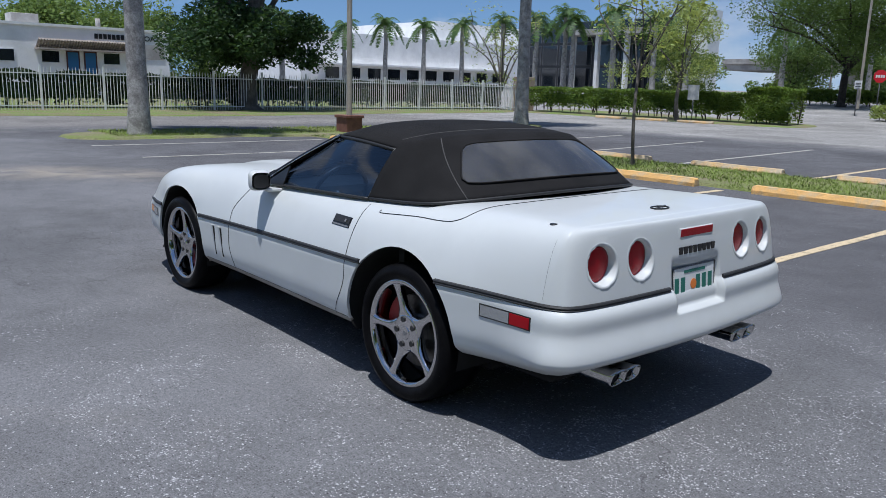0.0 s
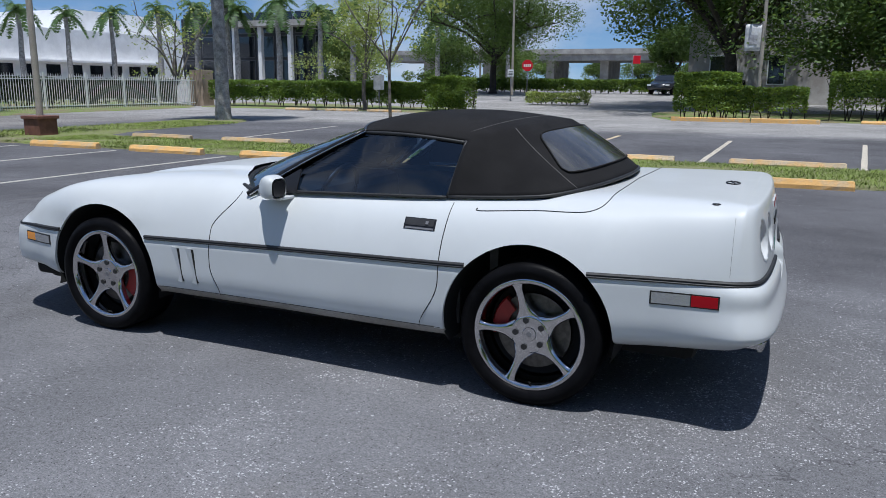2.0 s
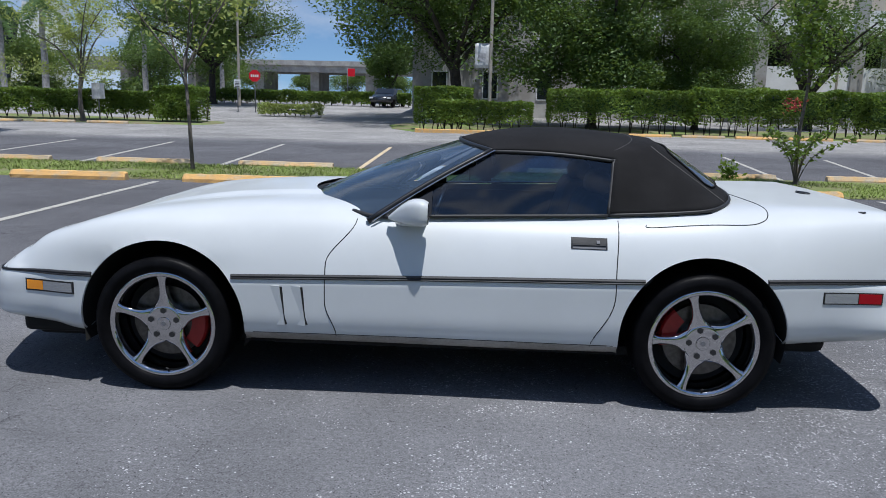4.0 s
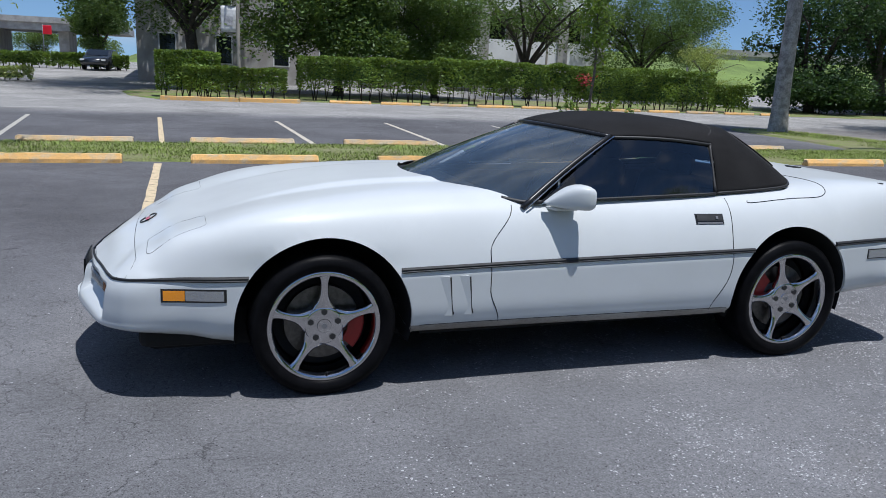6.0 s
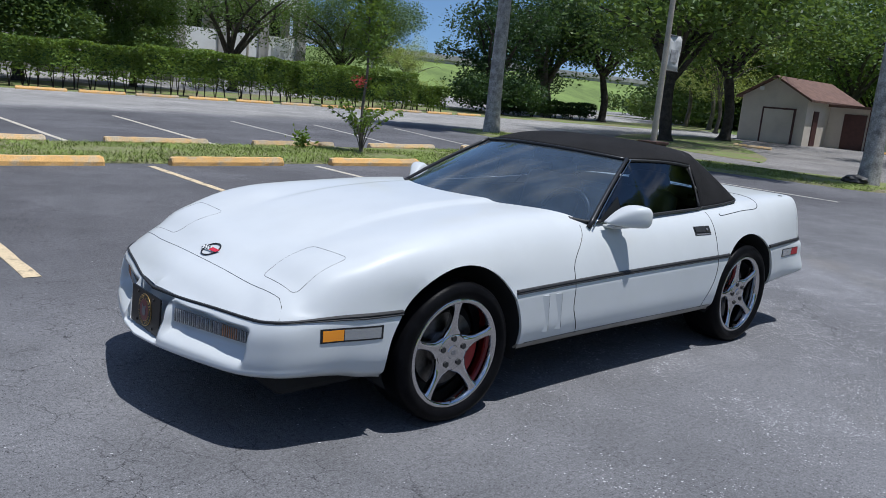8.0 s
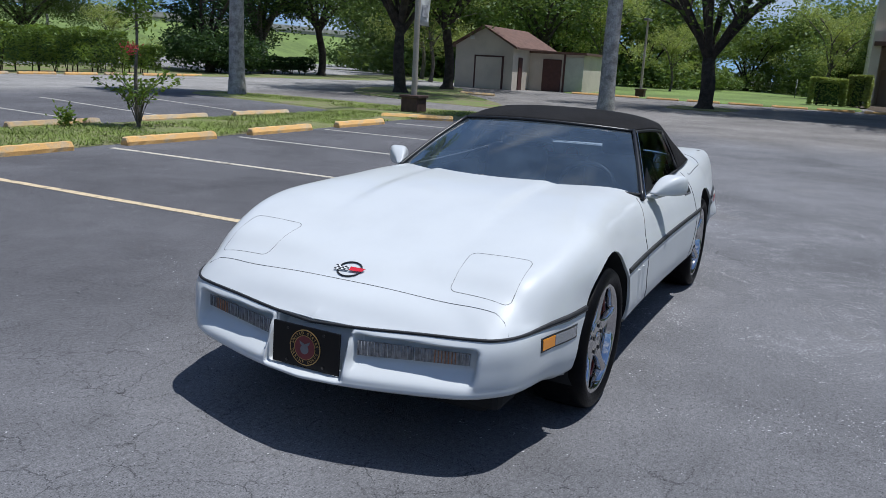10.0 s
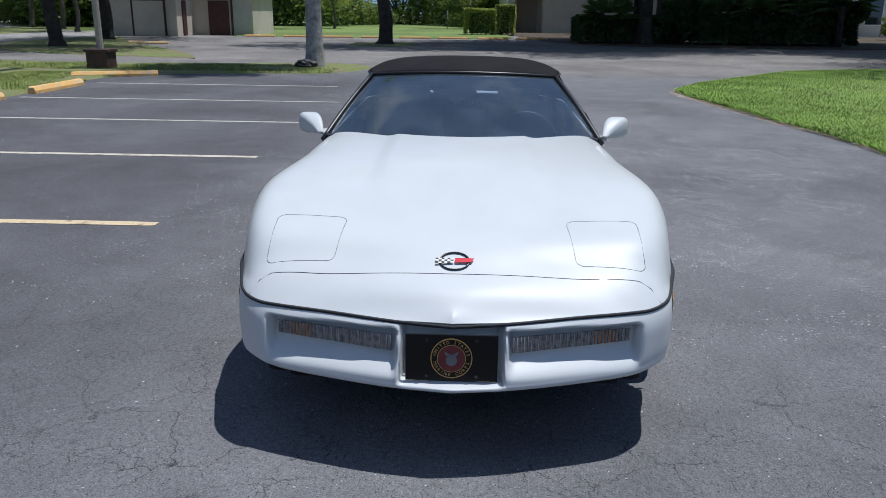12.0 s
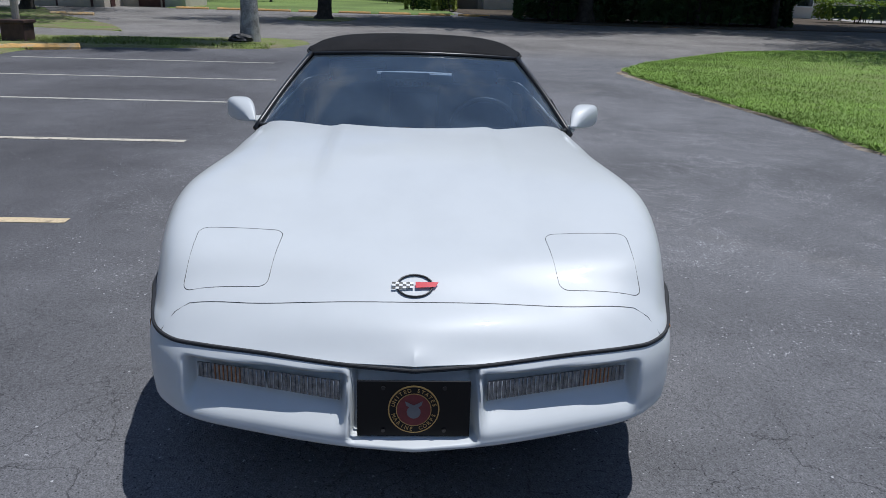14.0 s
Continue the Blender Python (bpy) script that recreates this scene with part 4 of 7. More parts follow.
# deck badge, aerial hole
tube("deck_badge", [on_top(1.93 + .030 * math.sin(a), .052 * math.cos(a), .003) for a in np.linspace(0, 2 * math.pi, 33)[:-1]], .0035, BLACK_TRIM, car, "dark oval deck badge", closed=True)
tube("deck_badge_bar", [on_top(1.93 - .012 * t, .058 * t, .005) for t in np.linspace(-1, 1, 7)], .0032, BLACK_TRIM, car)
bm = cyl(bmesh.new(), .017, .015, .003, Matrix.Translation(on_top(1.92, -.685, .0005)), 20)
part("aerial_cap", bm, BLACK_TRIM, car, "black aerial cap")

# tail: four round lamps, high brake lamp, brand bars, plate, pipes
for cy in (-.606, -.385, .385, .606):
    ring, seg = [], 48
    for i in range(seg):
        a = 2 * math.pi * i / seg
        ca, sa = math.cos(a), math.sin(a)
        ring.append(on_end(cy + .084 * ca, .760 + .084 * sa, 1).x)
    deep = sum(ring) / seg - .030
    v, f = [], []
    for i in range(seg):
        a = 2 * math.pi * i / seg
        ca, sa = math.cos(a), math.sin(a)
        for r, x in ((.088, ring[i] + .0004), (.0855, ring[i] + .0018), (.0765, ring[i] + .0012), (.0745, ring[i] - .003), (.0715, deep), (.056, deep - .004)):
            v.append((x, cy + r * ca, .760 + r * sa))
    for i in range(seg):
        j = (i + 1) % seg
        f += [(i * 6 + k, j * 6 + k, j * 6 + k + 1, i * 6 + k + 1) for k in range(5)]
    link("lamp_cup", mesh_of("lamp_cup", v, f), WHITE_PAINT, car, "white moulded tail lamp cup")
    prof = [(.0, .006), (.03, .0055), (.055, .003), (.069, .0), (.0705, -.01)]
    v, f = turned(prof, 36)
    lamp = link("tail_lamp", mesh_of("tail_lamp", v, f), RED_LENS, car, "round red tail lamp")
    lamp.matrix_basis = Matrix.Translation((deep + .002, cy, .760)) @ pose(0, 0, 0, 0, 0, -90)
e = on_end(0, .836, 1)
bm = bmesh.new()
box(bm, e.x - .02, e.x + .003, -.121, .131, .818, .855, .002)
part("brake_lamp_frame", bm, WHITE_PAINT, car)
boxed("brake_lamp", e.x - .002, e.x + .0045, -.117, .127, .821, .852, RED_LENS, car, "red high brake lamp", .001)
for i in range(8):
    y0 = .140 - .035 * i
    e = on_end(y0 - .012, .765, 1)
    boxed("name_bar", e.x - .003, e.x + .005, y0 - .025, y0, .749, .779, BLACK_TRIM, car)
rp = boxed("rear_plate", -.003, .003, -.152, .152, -.076, .076, WHITE_PRINT, car, "white registration plate with green bars", .001)
rp.matrix_basis = pose(2.128, 0, .612, 0, -5, 0)
for i in range(6):
    y0 = .135 - .047 * i
    if i == 3:
        disc("plate_orange_mark", .022, .002, .0045, ORANGE_PRINT, rp, "", -.01, 0, 16)
        continue
    boxed("plate_bar", .0025, .0045, y0 - .030 - (.02 if i > 3 else 0), y0 - (.02 if i > 3 else 0), -.032, .036, GREEN_PRINT, rp)
boxed("plate_bar", .0025, .0045, -.08, .08, .052, .064, GREEN_PRINT, rp)
boxed("plate_bar", .0025, .0045, -.10, .10, -.066, -.056, GREEN_PRINT, rp)
tube("plate_frame", [Vector((2.130 - .087 * (z - .612), y, z)) for y, z in ((-.158, .532), (.158, .532), (.158, .692), (-.158, .692))], .004, GREY_PLASTIC, car, closed=True, res=0)
for s in (-1, 1):
    for yy in (.415, .505):
        verts, faces = [], []
        seg = 24
        for x, k in ((1.80, .8), (1.98, .95), (2.120, 1.0), (2.142, 1.02), (2.139, .92), (2.06, .88)):
            for i in range(seg):
                a = 2 * math.pi * i / seg
                ca, sa = math.cos(a), math.sin(a)
                verts.append((x + .030 * (sa * .5), s * yy + .045 * k * math.copysign(abs(ca) ** .7, ca), .302 + .035 * k * math.copysign(abs(sa) ** .7, sa)))
        for r in range(5):
            for i in range(seg):
                j = (i + 1) % seg
                faces.append((r * seg + i, r * seg + j, (r + 1) * seg + j, (r + 1) * seg + i))
        tip = link("exhaust_tip", mesh_of("exhaust_tip", verts, faces), SMOKED_CHROME, car, "chrome exhaust tip")
        # Dark disc stands for the shade inside the hollow tip.
        disc("bore_shade", .029, .004, 2.112, DARK_VOID, tip, "", s * yy, .302, 20)
    boxed("silencer", 1.35, 1.88, s * .46 - .14, s * .46 + .14, .20, .36, DARK_VOID, car, bevel=.05)
# wipers
for y0, y1 in ((-.58, -.05), (.02, .55)):
    a, b = foot(.5 + y0 / 1.51), foot(.5 + y1 / 1.51)
    tube("wiper", [a.lerp(b, t) + Vector((.03 + .03 * t, 0, .014)) for t in np.linspace(0, 1, 8)], .006, BLACK_TRIM, car, res=0)
grid_mesh("cowl_panel", lofted(lambda t: foot(.045 + .91 * t) + Vector((-.030, 0, -.018)), lambda t: foot(.045 + .91 * t) + Vector((.10, 0, -.012)), 32, 4, lambda t, f: (0, 0, -.012 * math.sin(math.pi * f))), BLACK_TRIM, car, "black cowl under the windscreen", thick=.004)

# ---- ground and paint ----
def asphalt_material():
    """Worn parking-lot asphalt: dark binder with pale stone specks, cracks, stains and lanes worn lighter."""
    m = bpy.data.materials.new("worn_asphalt")
    m.use_nodes = True
    nt = m.node_tree
    L = nt.links.new
    b = nt.nodes["Principled BSDF"]
    b.inputs["Roughness"].default_value = 0.86
    b.inputs["Specular IOR Level"].default_value = 0.06
    tc = nt.nodes.new("ShaderNodeTexCoord")
    where = tc.outputs["Object"]

    def noise_(scale, detail=5.0, rough=0.6, warp=0.0):
        n = node(nt, "ShaderNodeTexNoise", Scale=scale, Detail=detail, Roughness=rough, Distortion=warp)
        L(where, n.inputs["Vector"])
        return n.outputs["Fac"]

    def ramp_(fac, a, c, lo, hi):
        r = node(nt, "ShaderNodeMapRange", From_Min=a, From_Max=c, To_Min=lo, To_Max=hi)
        L(fac, r.inputs["Value"])
        return r.outputs["Result"]

    def mul_(x, y):
        q = nt.nodes.new("ShaderNodeMath")
        q.operation = "MULTIPLY"
        for i, v in enumerate((x, y)):
            if isinstance(v, float):
                q.inputs[i].default_value = v
            else:
                L(v, q.inputs[i])
        return q.outputs["Value"]

    def mix_(fac, a, c):
        q = nt.nodes.new("ShaderNodeMix")
        q.data_type = "RGBA"
        L(fac, q.inputs["Factor"])
        for key, v in (("A", a), ("B", c)):
            if isinstance(v, tuple):
                q.inputs[key].default_value = (*v, 1)
            else:
                L(v, q.inputs[key])
        return q.outputs["Result"]

    sep = nt.nodes.new("ShaderNodeSeparateXYZ")
    L(where, sep.inputs["Vector"])
    wob = noise_(0.25, 4.0)

    def side(axis, a, c):
        q = nt.nodes.new("ShaderNodeMath")
        q.operation = "MULTIPLY_ADD"
        L(wob, q.inputs[0])
        q.inputs[1].default_value = 3.0
        L(sep.outputs[axis], q.inputs[2])
        return ramp_(q.outputs["Value"], a + 1.5, c + 1.5, 0.0, 1.0)

    def max_(x, y):
        q = nt.nodes.new("ShaderNodeMath")
        q.operation = "MAXIMUM"
        L(x, q.inputs[0])
        L(y, q.inputs[1])
        return q.outputs["Value"]

    drive = max_(side("X", 13.5, 17.5), side("X", -17.5, -20.5))
    lane = max_(side("Y", 18.5, 21.5), drive)
    base = mix_(drive, (0.160, 0.160, 0.167), (0.200, 0.190, 0.182))
    base = mix_(side("Y", 18.5, 21.5), base, (0.276, 0.268, 0.258))
    bays = mul_(side("Y", 0.6, 2.6), ramp_(lane, 0.0, 1.0, 1.0, 0.0))
    base = mix_(bays, base, (0.116, 0.115, 0.122))
    patches = mul_(ramp_(noise_(0.40, 5.0, 0.55, 0.5), 0.33, 0.70, 0.78, 1.22), ramp_(noise_(2.6, 6.0, 0.65, 0.4), 0.32, 0.68, 0.90, 1.10))
    grit = mul_(ramp_(noise_(48.0, 4.0, 0.75), 0.3, 0.7, 0.70, 1.30), ramp_(noise_(150.0, 3.0, 0.7), 0.32, 0.68, 0.58, 1.44))

    def chips(scale, density, size, channel):
        """Single stones: cells of a random net, some of them bare."""
        jig = node(nt, "ShaderNodeTexNoise", Scale=scale * 0.9, Detail=2.0)
        L(where, jig.inputs["Vector"])
        off = nt.nodes.new("ShaderNodeVectorMath")
        off.operation = "MULTIPLY_ADD"
        L(jig.outputs["Color"], off.inputs[0])
        off.inputs[1].default_value = (0.9 / scale,) * 3
        L(where, off.inputs[2])
        v = node(nt, "ShaderNodeTexVoronoi", Scale=scale)
        v.voronoi_dimensions = "2D"
        L(off.outputs["Vector"], v.inputs["Vector"])
        pick = nt.nodes.new("ShaderNodeSeparateColor")
        L(v.outputs["Color"], pick.inputs["Color"])
        over = nt.nodes.new("ShaderNodeMath")
        over.operation = "LESS_THAN"
        L(pick.outputs[channel], over.inputs[0])
        if isinstance(density, float):
            over.inputs[1].default_value = density
        else:
            L(density, over.inputs[1])
        return mul_(over.outputs["Value"], ramp_(v.outputs["Distance"], size, size + 0.10, 1.0, 0.0))

    ahead = ramp_(side("X", 0.8, -1.2), 0.0, 1.0, 1.0, 0.06)
    ahead = mul_(ahead, mul_(ramp_(bays, 0.0, 1.0, 1.0, 0.03), ramp_(side("X", 5.0, 8.0), 0.0, 1.0, 1.0, 0.05)))
    cluster = mul_(ahead, mul_(ramp_(noise_(1.3, 7.0, 0.72, 0.6), 0.45, 0.62, 0.04, 1.0), ramp_(noise_(9.0, 4.0, 0.65), 0.40, 0.64, 0.06, 1.2)))
    speck = max_(chips(70.0, mul_(cluster, 0.23), 0.26, "Red"), chips(135.0, mul_(cluster, 0.28), 0.28, "Red"))
    pits = chips(100.0, 0.05, 0.24, "Green")
    worn = ramp_(noise_(1.9, 8.0, 0.7, 0.6), 0.57, 0.72, 0.0, 0.65)
    dust = ramp_(noise_(0.33, 6.0, 0.65, 0.8), 0.62, 0.78, 0.0, 0.35)
    sc = nt.nodes.new("ShaderNodeVectorMath")
    sc.operation = "SCALE"
    L(base, sc.inputs[0])
    L(mul_(patches, grit), sc.inputs["Scale"])
    col = mix_(mul_(worn, 0.15), sc.outputs["Vector"], (0.26, 0.26, 0.265))
    col = mix_(mul_(pits, 0.8), col, (0.03, 0.03, 0.032))
    col = mix_(mul_(speck, 0.88), col, (0.52, 0.52, 0.53))
    col = mix_(dust, col, (0.26, 0.235, 0.20))
    # one pale sandy patch, drawn out along a low spot
    spot = nt.nodes.new("ShaderNodeMapping")
    spot.vector_type = "TEXTURE"
    spot.inputs["Location"].default_value = (-8.5, 0.3, 0.0)
    spot.inputs["Rotation"].default_value = (0, 0, radians(49))
    spot.inputs["Scale"].default_value = (2.6, 1.1, 50.0)
    L(where, spot.inputs["Vector"])
    away = nt.nodes.new("ShaderNodeVectorMath")
    away.operation = "LENGTH"
    L(spot.outputs["Vector"], away.inputs[0])
    col = mix_(mul_(ramp_(away.outputs["Value"], 0.25, 1.0, 1.0, 0.0), ramp_(noise_(1.6, 6.0, 0.6, 0.5), 0.36, 0.62, 0.1, 0.75)), col, (0.34, 0.30, 0.25))
    # cracks: long wandering ones, and a fine net ahead of the parked car
    front = side("X", 0.0, -2.0)
    heights = []
    for scale, width, lo, hi, bend in ((0.75, 0.006, 0.50, 0.62, 0.9), (3.2, 0.013, 0.45, 0.58, 0.24), (10.0, 0.030, 0.50, 0.62, 0.10)):
        bent = node(nt, "ShaderNodeTexNoise", Scale=1.2 * scale + 0.8, Detail=5.0, Roughness=0.65)
        L(where, bent.inputs["Vector"])
        warp = nt.nodes.new("ShaderNodeVectorMath")
        warp.operation = "MULTIPLY_ADD"
        L(bent.outputs["Color"], warp.inputs[0])
        warp.inputs[1].default_value = (bend, bend, 0.0)
        L(where, warp.inputs[2])
        v = node(nt, "ShaderNodeTexVoronoi", Scale=scale)
        v.voronoi_dimensions = "2D"
        v.feature = "DISTANCE_TO_EDGE"
        L(warp.outputs["Vector"], v.inputs["Vector"])
        line = ramp_(v.outputs["Distance"], 0.25 * width, width, 1.0, 0.0)
        line = mul_(line, ramp_(noise_(0.35 * scale + 0.3, 3.0), lo, hi, 0.0, 1.0))
        if scale > 1:
            line = mul_(line, ramp_(front, 0.0, 1.0, 0.0 if scale > 5 else 0.3, 1.0))
        col = mix_(mul_(line, (0.58 if scale < 5 else 0.72) if scale > 1 else 0.45), col, (0.024, 0.024, 0.025))
        heights.append(line)
    L(col, b.inputs["Base Color"])
    hsum = nt.nodes.new("ShaderNodeMath")
    hsum.operation = "SUBTRACT"
    L(mul_(grit, 0.7), hsum.inputs[0])
    L(heights[1], hsum.inputs[1])
    bp = node(nt, "ShaderNodeBump", Strength=0.8, Distance=0.004)
    L(hsum.outputs["Value"], bp.inputs["Height"])
    L(bp.outputs["Normal"], b.inputs["Normal"])
    return m


ASPHALT = asphalt_material()
SOIL_GRASS = mat("turf", (0.17, 0.21, 0.055), 0.95, second=(0.22, 0.185, 0.12), scale=1.1, grain=0.45, grain_scale=26, bump=0.03, bump_scale=30, edges=(0.30, 0.62))
DRY_GRASS = mat("verge_turf", (0.15, 0.21, 0.05), 0.95, second=(0.20, 0.17, 0.10), scale=0.8, grain=0.4, grain_scale=20, bump=0.03, bump_scale=25)
FIELD = mat("field_grass", (0.165, 0.235, 0.058), 0.95, vary=0.35, scale=0.15, grain=0.3, grain_scale=6)
LAWN_BLADE = mat("lawn_blade", (0.250, 0.385, 0.080), 0.8, vary=0.35, scale=0.8, per_island=0.35, spec=0.2)
MOWN = mat("mown_turf", (0.20, 0.30, 0.065), 0.95, second=(0.17, 0.21, 0.06), scale=1.1, grain=0.35, grain_scale=26, bump=0.03, bump_scale=30)
LITTER = mat("dry_soil", (0.22, 0.165, 0.11), 0.95, second=(0.30, 0.26, 0.21), scale=7, grain=0.45, grain_scale=50, bump=0.02, bump_scale=30)
BLADE = mat("grass_blade", (0.215, 0.285, 0.065), 0.8, vary=0.45, scale=1.2, per_island=0.35, spec=0.2)
YELLOW = mat("yellow_concrete", (0.72, 0.42, 0.145), 0.85, second=(0.56, 0.42, 0.25), scale=7, grain=0.25, grain_scale=60, bump=0.006, bump_scale=40, per_object=0.12, edges=(0.36, 0.52))
PALE_STOP = mat("worn_yellow_concrete", (0.62, 0.40, 0.18), 0.85, second=(0.46, 0.38, 0.27), scale=6, grain=0.3, grain_scale=60, bump=0.006, bump_scale=40, per_object=0.15)
WHITE_LINE = mat("white_line_paint", (0.41, 0.39, 0.34), 0.75, second=(0.20, 0.19, 0.18), scale=9, grain=0.25, grain_scale=80, edges=(0.36, 0.44))
YELLOW_LINE = mat("yellow_line_paint", (0.58, 0.46, 0.29), 0.75, second=(0.30, 0.24, 0.16), scale=9, grain=0.25, grain_scale=80, edges=(0.36, 0.46))
CREAM_LINE = mat("worn_cream_line_paint", (0.52, 0.47, 0.38), 0.75, second=(0.24, 0.21, 0.17), scale=9, grain=0.25, grain_scale=80, edges=(0.36, 0.46))
CONCRETE = mat("concrete", (0.42, 0.40, 0.37), 0.85, vary=0.3, scale=0.8, grain=0.2, grain_scale=30, bump=0.004, bump_scale=30)


def land(x, y):
    """Height of the ground: level lot, rising gently far off."""
    return .030 * np.maximum(0, y - 33) * smooth(75, 45, x) * smooth(140, 60, y) + .9 * smooth(60, 140, y) * smooth(75, 45, x) + .02 * np.maximum(0, -33 - x) * smooth(-120, -60, x) 


def ground_sheet():
    ax = np.concatenate([-np.geomspace(900, 70, 14), np.arange(-66, 79, 3.0), np.geomspace(82, 900, 14)])
    ay = np.concatenate([-np.geomspace(900, 40, 12), np.arange(-36, 142, 3.0), np.geomspace(146, 900, 12)])
    verts = [(x, y, float(land(x, y))) for y in ay for x in ax]
    n = len(ax)
    faces = [(j * n + i, j * n + i + 1, (j + 1) * n + i + 1, (j + 1) * n + i) for j in range(len(ay) - 1) for i in range(n - 1)]
    ob = link("ground", mesh_of("ground", verts, faces), ASPHALT)
    return tagged(ob, "worn dark asphalt parking lot with cracks", "ground", kind="structure")


ground_sheet()


from mathutils.geometry import tessellate_polygon


def outline_area(name, pts, height, material, label, category, step=6, rim=.0, jitter=.0):
    """A low raised area (lawn, verge) with the given outline, its edge sloped and a little uneven."""
    rnd = random.Random(len(name) + int(abs(pts[0][0]) * 10))
    loop = [p for p in spline([(x, y, 0) for x, y in pts + pts[:1]], step)][:-1]
    loop = [Vector((p.x + rnd.uniform(-jitter, jitter), p.y + rnd.uniform(-jitter, jitter), 0)) for p in loop]
    if sum(a.x * b.y - b.x * a.y for a, b in zip(loop, loop[1:] + loop[:1])) < 0:
        loop.reverse()
    bm = bmesh.new()
    outer = [bm.verts.new((p.x, p.y, float(land(p.x, p.y)) - .02)) for p in loop]
    inner = []
    for i, p in enumerate(loop):
        t = (loop[(i + 1) % len(loop)] - loop[i - 1]).normalized()
        nrm = Vector((-t.y, t.x, 0))
        q = p + nrm * .10
        inner.append(bm.verts.new((q.x, q.y, float(land(q.x, q.y)) + height)))
    for i in range(len(loop)):
        j = (i + 1) % len(loop)
        bm.faces.new((outer[i], outer[j], inner[j], inner[i]))
    for tri in tessellate_polygon([[v.co for v in inner]]):
        bm.faces.new([inner[i] for i in tri])
    return tagged(part(name, bm, material), label, category, kind="structure")


def rounded(x0, x1, y0, y1):
    return [(x0, y0), ((x0 + x1) / 2, y0), (x1, y0), (x1, (y0 + y1) / 2), (x1, y1), ((x0 + x1) / 2, y1), (x0, y1), (x0, (y0 + y1) / 2)]


outline_area("lawn_strip", [(-14.2, 8.05), (-6, 8.0), (2, 8.0), (10, 8.0), (13.6, 8.05), (14.6, 6.2), (15.2, 3.6), (17.2, 2.7), (18.6, 3.8), (18.0, 7), (17.6, 11), (18.2, 15.5), (17.4, 18.2),
                            (15.6, 18.0), (14.6, 13.5), (13.2, 10.75), (8, 10.6), (0, 10.6), (-8, 10.6), (-13.2, 10.75), (-14.8, 13), (-15.6, 18.2), (-16.8, 19.9), (-18.2, 19), (-17.4, 13), (-17.0, 8),
                            (-17.0, 4.2), (-16.2, 2.4), (-14.6, 2.8), (-14.5, 6)], .045, SOIL_GRASS, "strip of green grass between the parking rows", "lawn", 5, jitter=.06)
outline_area("lawn", [(13.4, -5.2), (11.6, -4.2), (9.6, -4.28), (7.0, -4.55), (5.4, -4.75), (3.2, -4.8), (-2, -5.6), (-6, -9.5), (-6, -20), (0, -30), (14, -30), (22, -22), (20.3, -14.7), (17.7, -8.8)],
             .055, MOWN, "mown green lawn with ragged soil edge", "lawn", 10, jitter=.05)
outline_area("soil_edge", [(13.55, -5.0), (11.6, -4.03), (9.6, -4.12), (7.0, -4.42), (5.4, -4.64), (3.2, -4.7), (-2, -5.45), (-6.2, -9.4), (-6.2, -20), (0, -30.2), (14, -30.2), (22.2, -22), (20.5, -14.6), (17.9, -8.7)],
             .012, LITTER, "strip of dry soil and leaf litter along the lawn", "soil", 10, jitter=.07)
outline_area("verge", [(-27.0, -6), (-26.4, 3), (-25.4, 11), (-27.2, 20), (-28.4, 30), (-33, 34), (-40, 34), (-42, 10), (-40, -12), (-32, -14)], .04, DRY_GRASS, "dry grass verge along the fence", "verge", 5, jitter=.12)
outline_area("verge", [(-29, 31.5), (-20, 31.2), (-14, 31.0), (-12.4, 32.6), (-13.2, 35), (-20, 36.5), (-30, 37)], .04, DRY_GRASS, "grass verge under the hedge", "verge", 5, jitter=.1)
outline_area("verge", [(-2.6, 29.6), (2.6, 29.6), (3.4, 31.0), (28, 31.0), (33, 31.5), (34, 38), (10, 37), (-3, 37), (-4, 33)], .05, DRY_GRASS, "planted bed under the hedge", "verge", 4, jitter=.06)
outline_area("field", [(43.2, 14), (43.0, 2), (44.5, -2.2), (52, -2.6), (60, -2.5), (140, -3), (200, 40), (160, 80), (70, 36), (52, 30), (50, 18)], .05, FIELD, "sunlit open grass field", "field", 4, jitter=.1)
outline_area("field", [(24.5, 31.5), (34, 29.4), (42, 27.5), (56, 30), (72, 40), (72, 60), (40, 62), (30, 50)], .05, DRY_GRASS, "shaded grass under the trees", "field", 4, jitter=.2)
outline_area("verge", [(20.5, 8.6), (25, 10.8), (30.6, 14.6), (38, 18.6), (38.5, 20.2), (31, 20.5), (24, 17.0), (21.5, 12)], .03, DRY_GRASS, "thin shaded grass island", "verge", 4, jitter=.1)
outline_area("verge", [(31.4, 3.0), (34.6, 2.6), (36.2, 4.0), (34.8, 5.6), (31.8, 5.4)], .04, SOIL_GRASS, "small grass patch round a tree", "verge", 4, jitter=.06)
outline_area("verge", [(44.0, -3.6), (52, -3.0), (59.9, -3.2), (59.9, -46), (46, -46), (38.5, -34), (34.6, -16), (36.0, -6.4)], .05, mat("leaf_litter", (.10, .075, .05), .95, vary=.5, scale=1.5, grain=.4, grain_scale=15, bump=.03, bump_scale=20), "dark mulch bed by the building", "verge", 4, jitter=.15)
boxed("path", 44.0, 60, -36, -31.5, .0, .09, CONCRETE)
tagged(bpy.data.objects["path"], "pale concrete path to the entrance", "path", kind="structure")


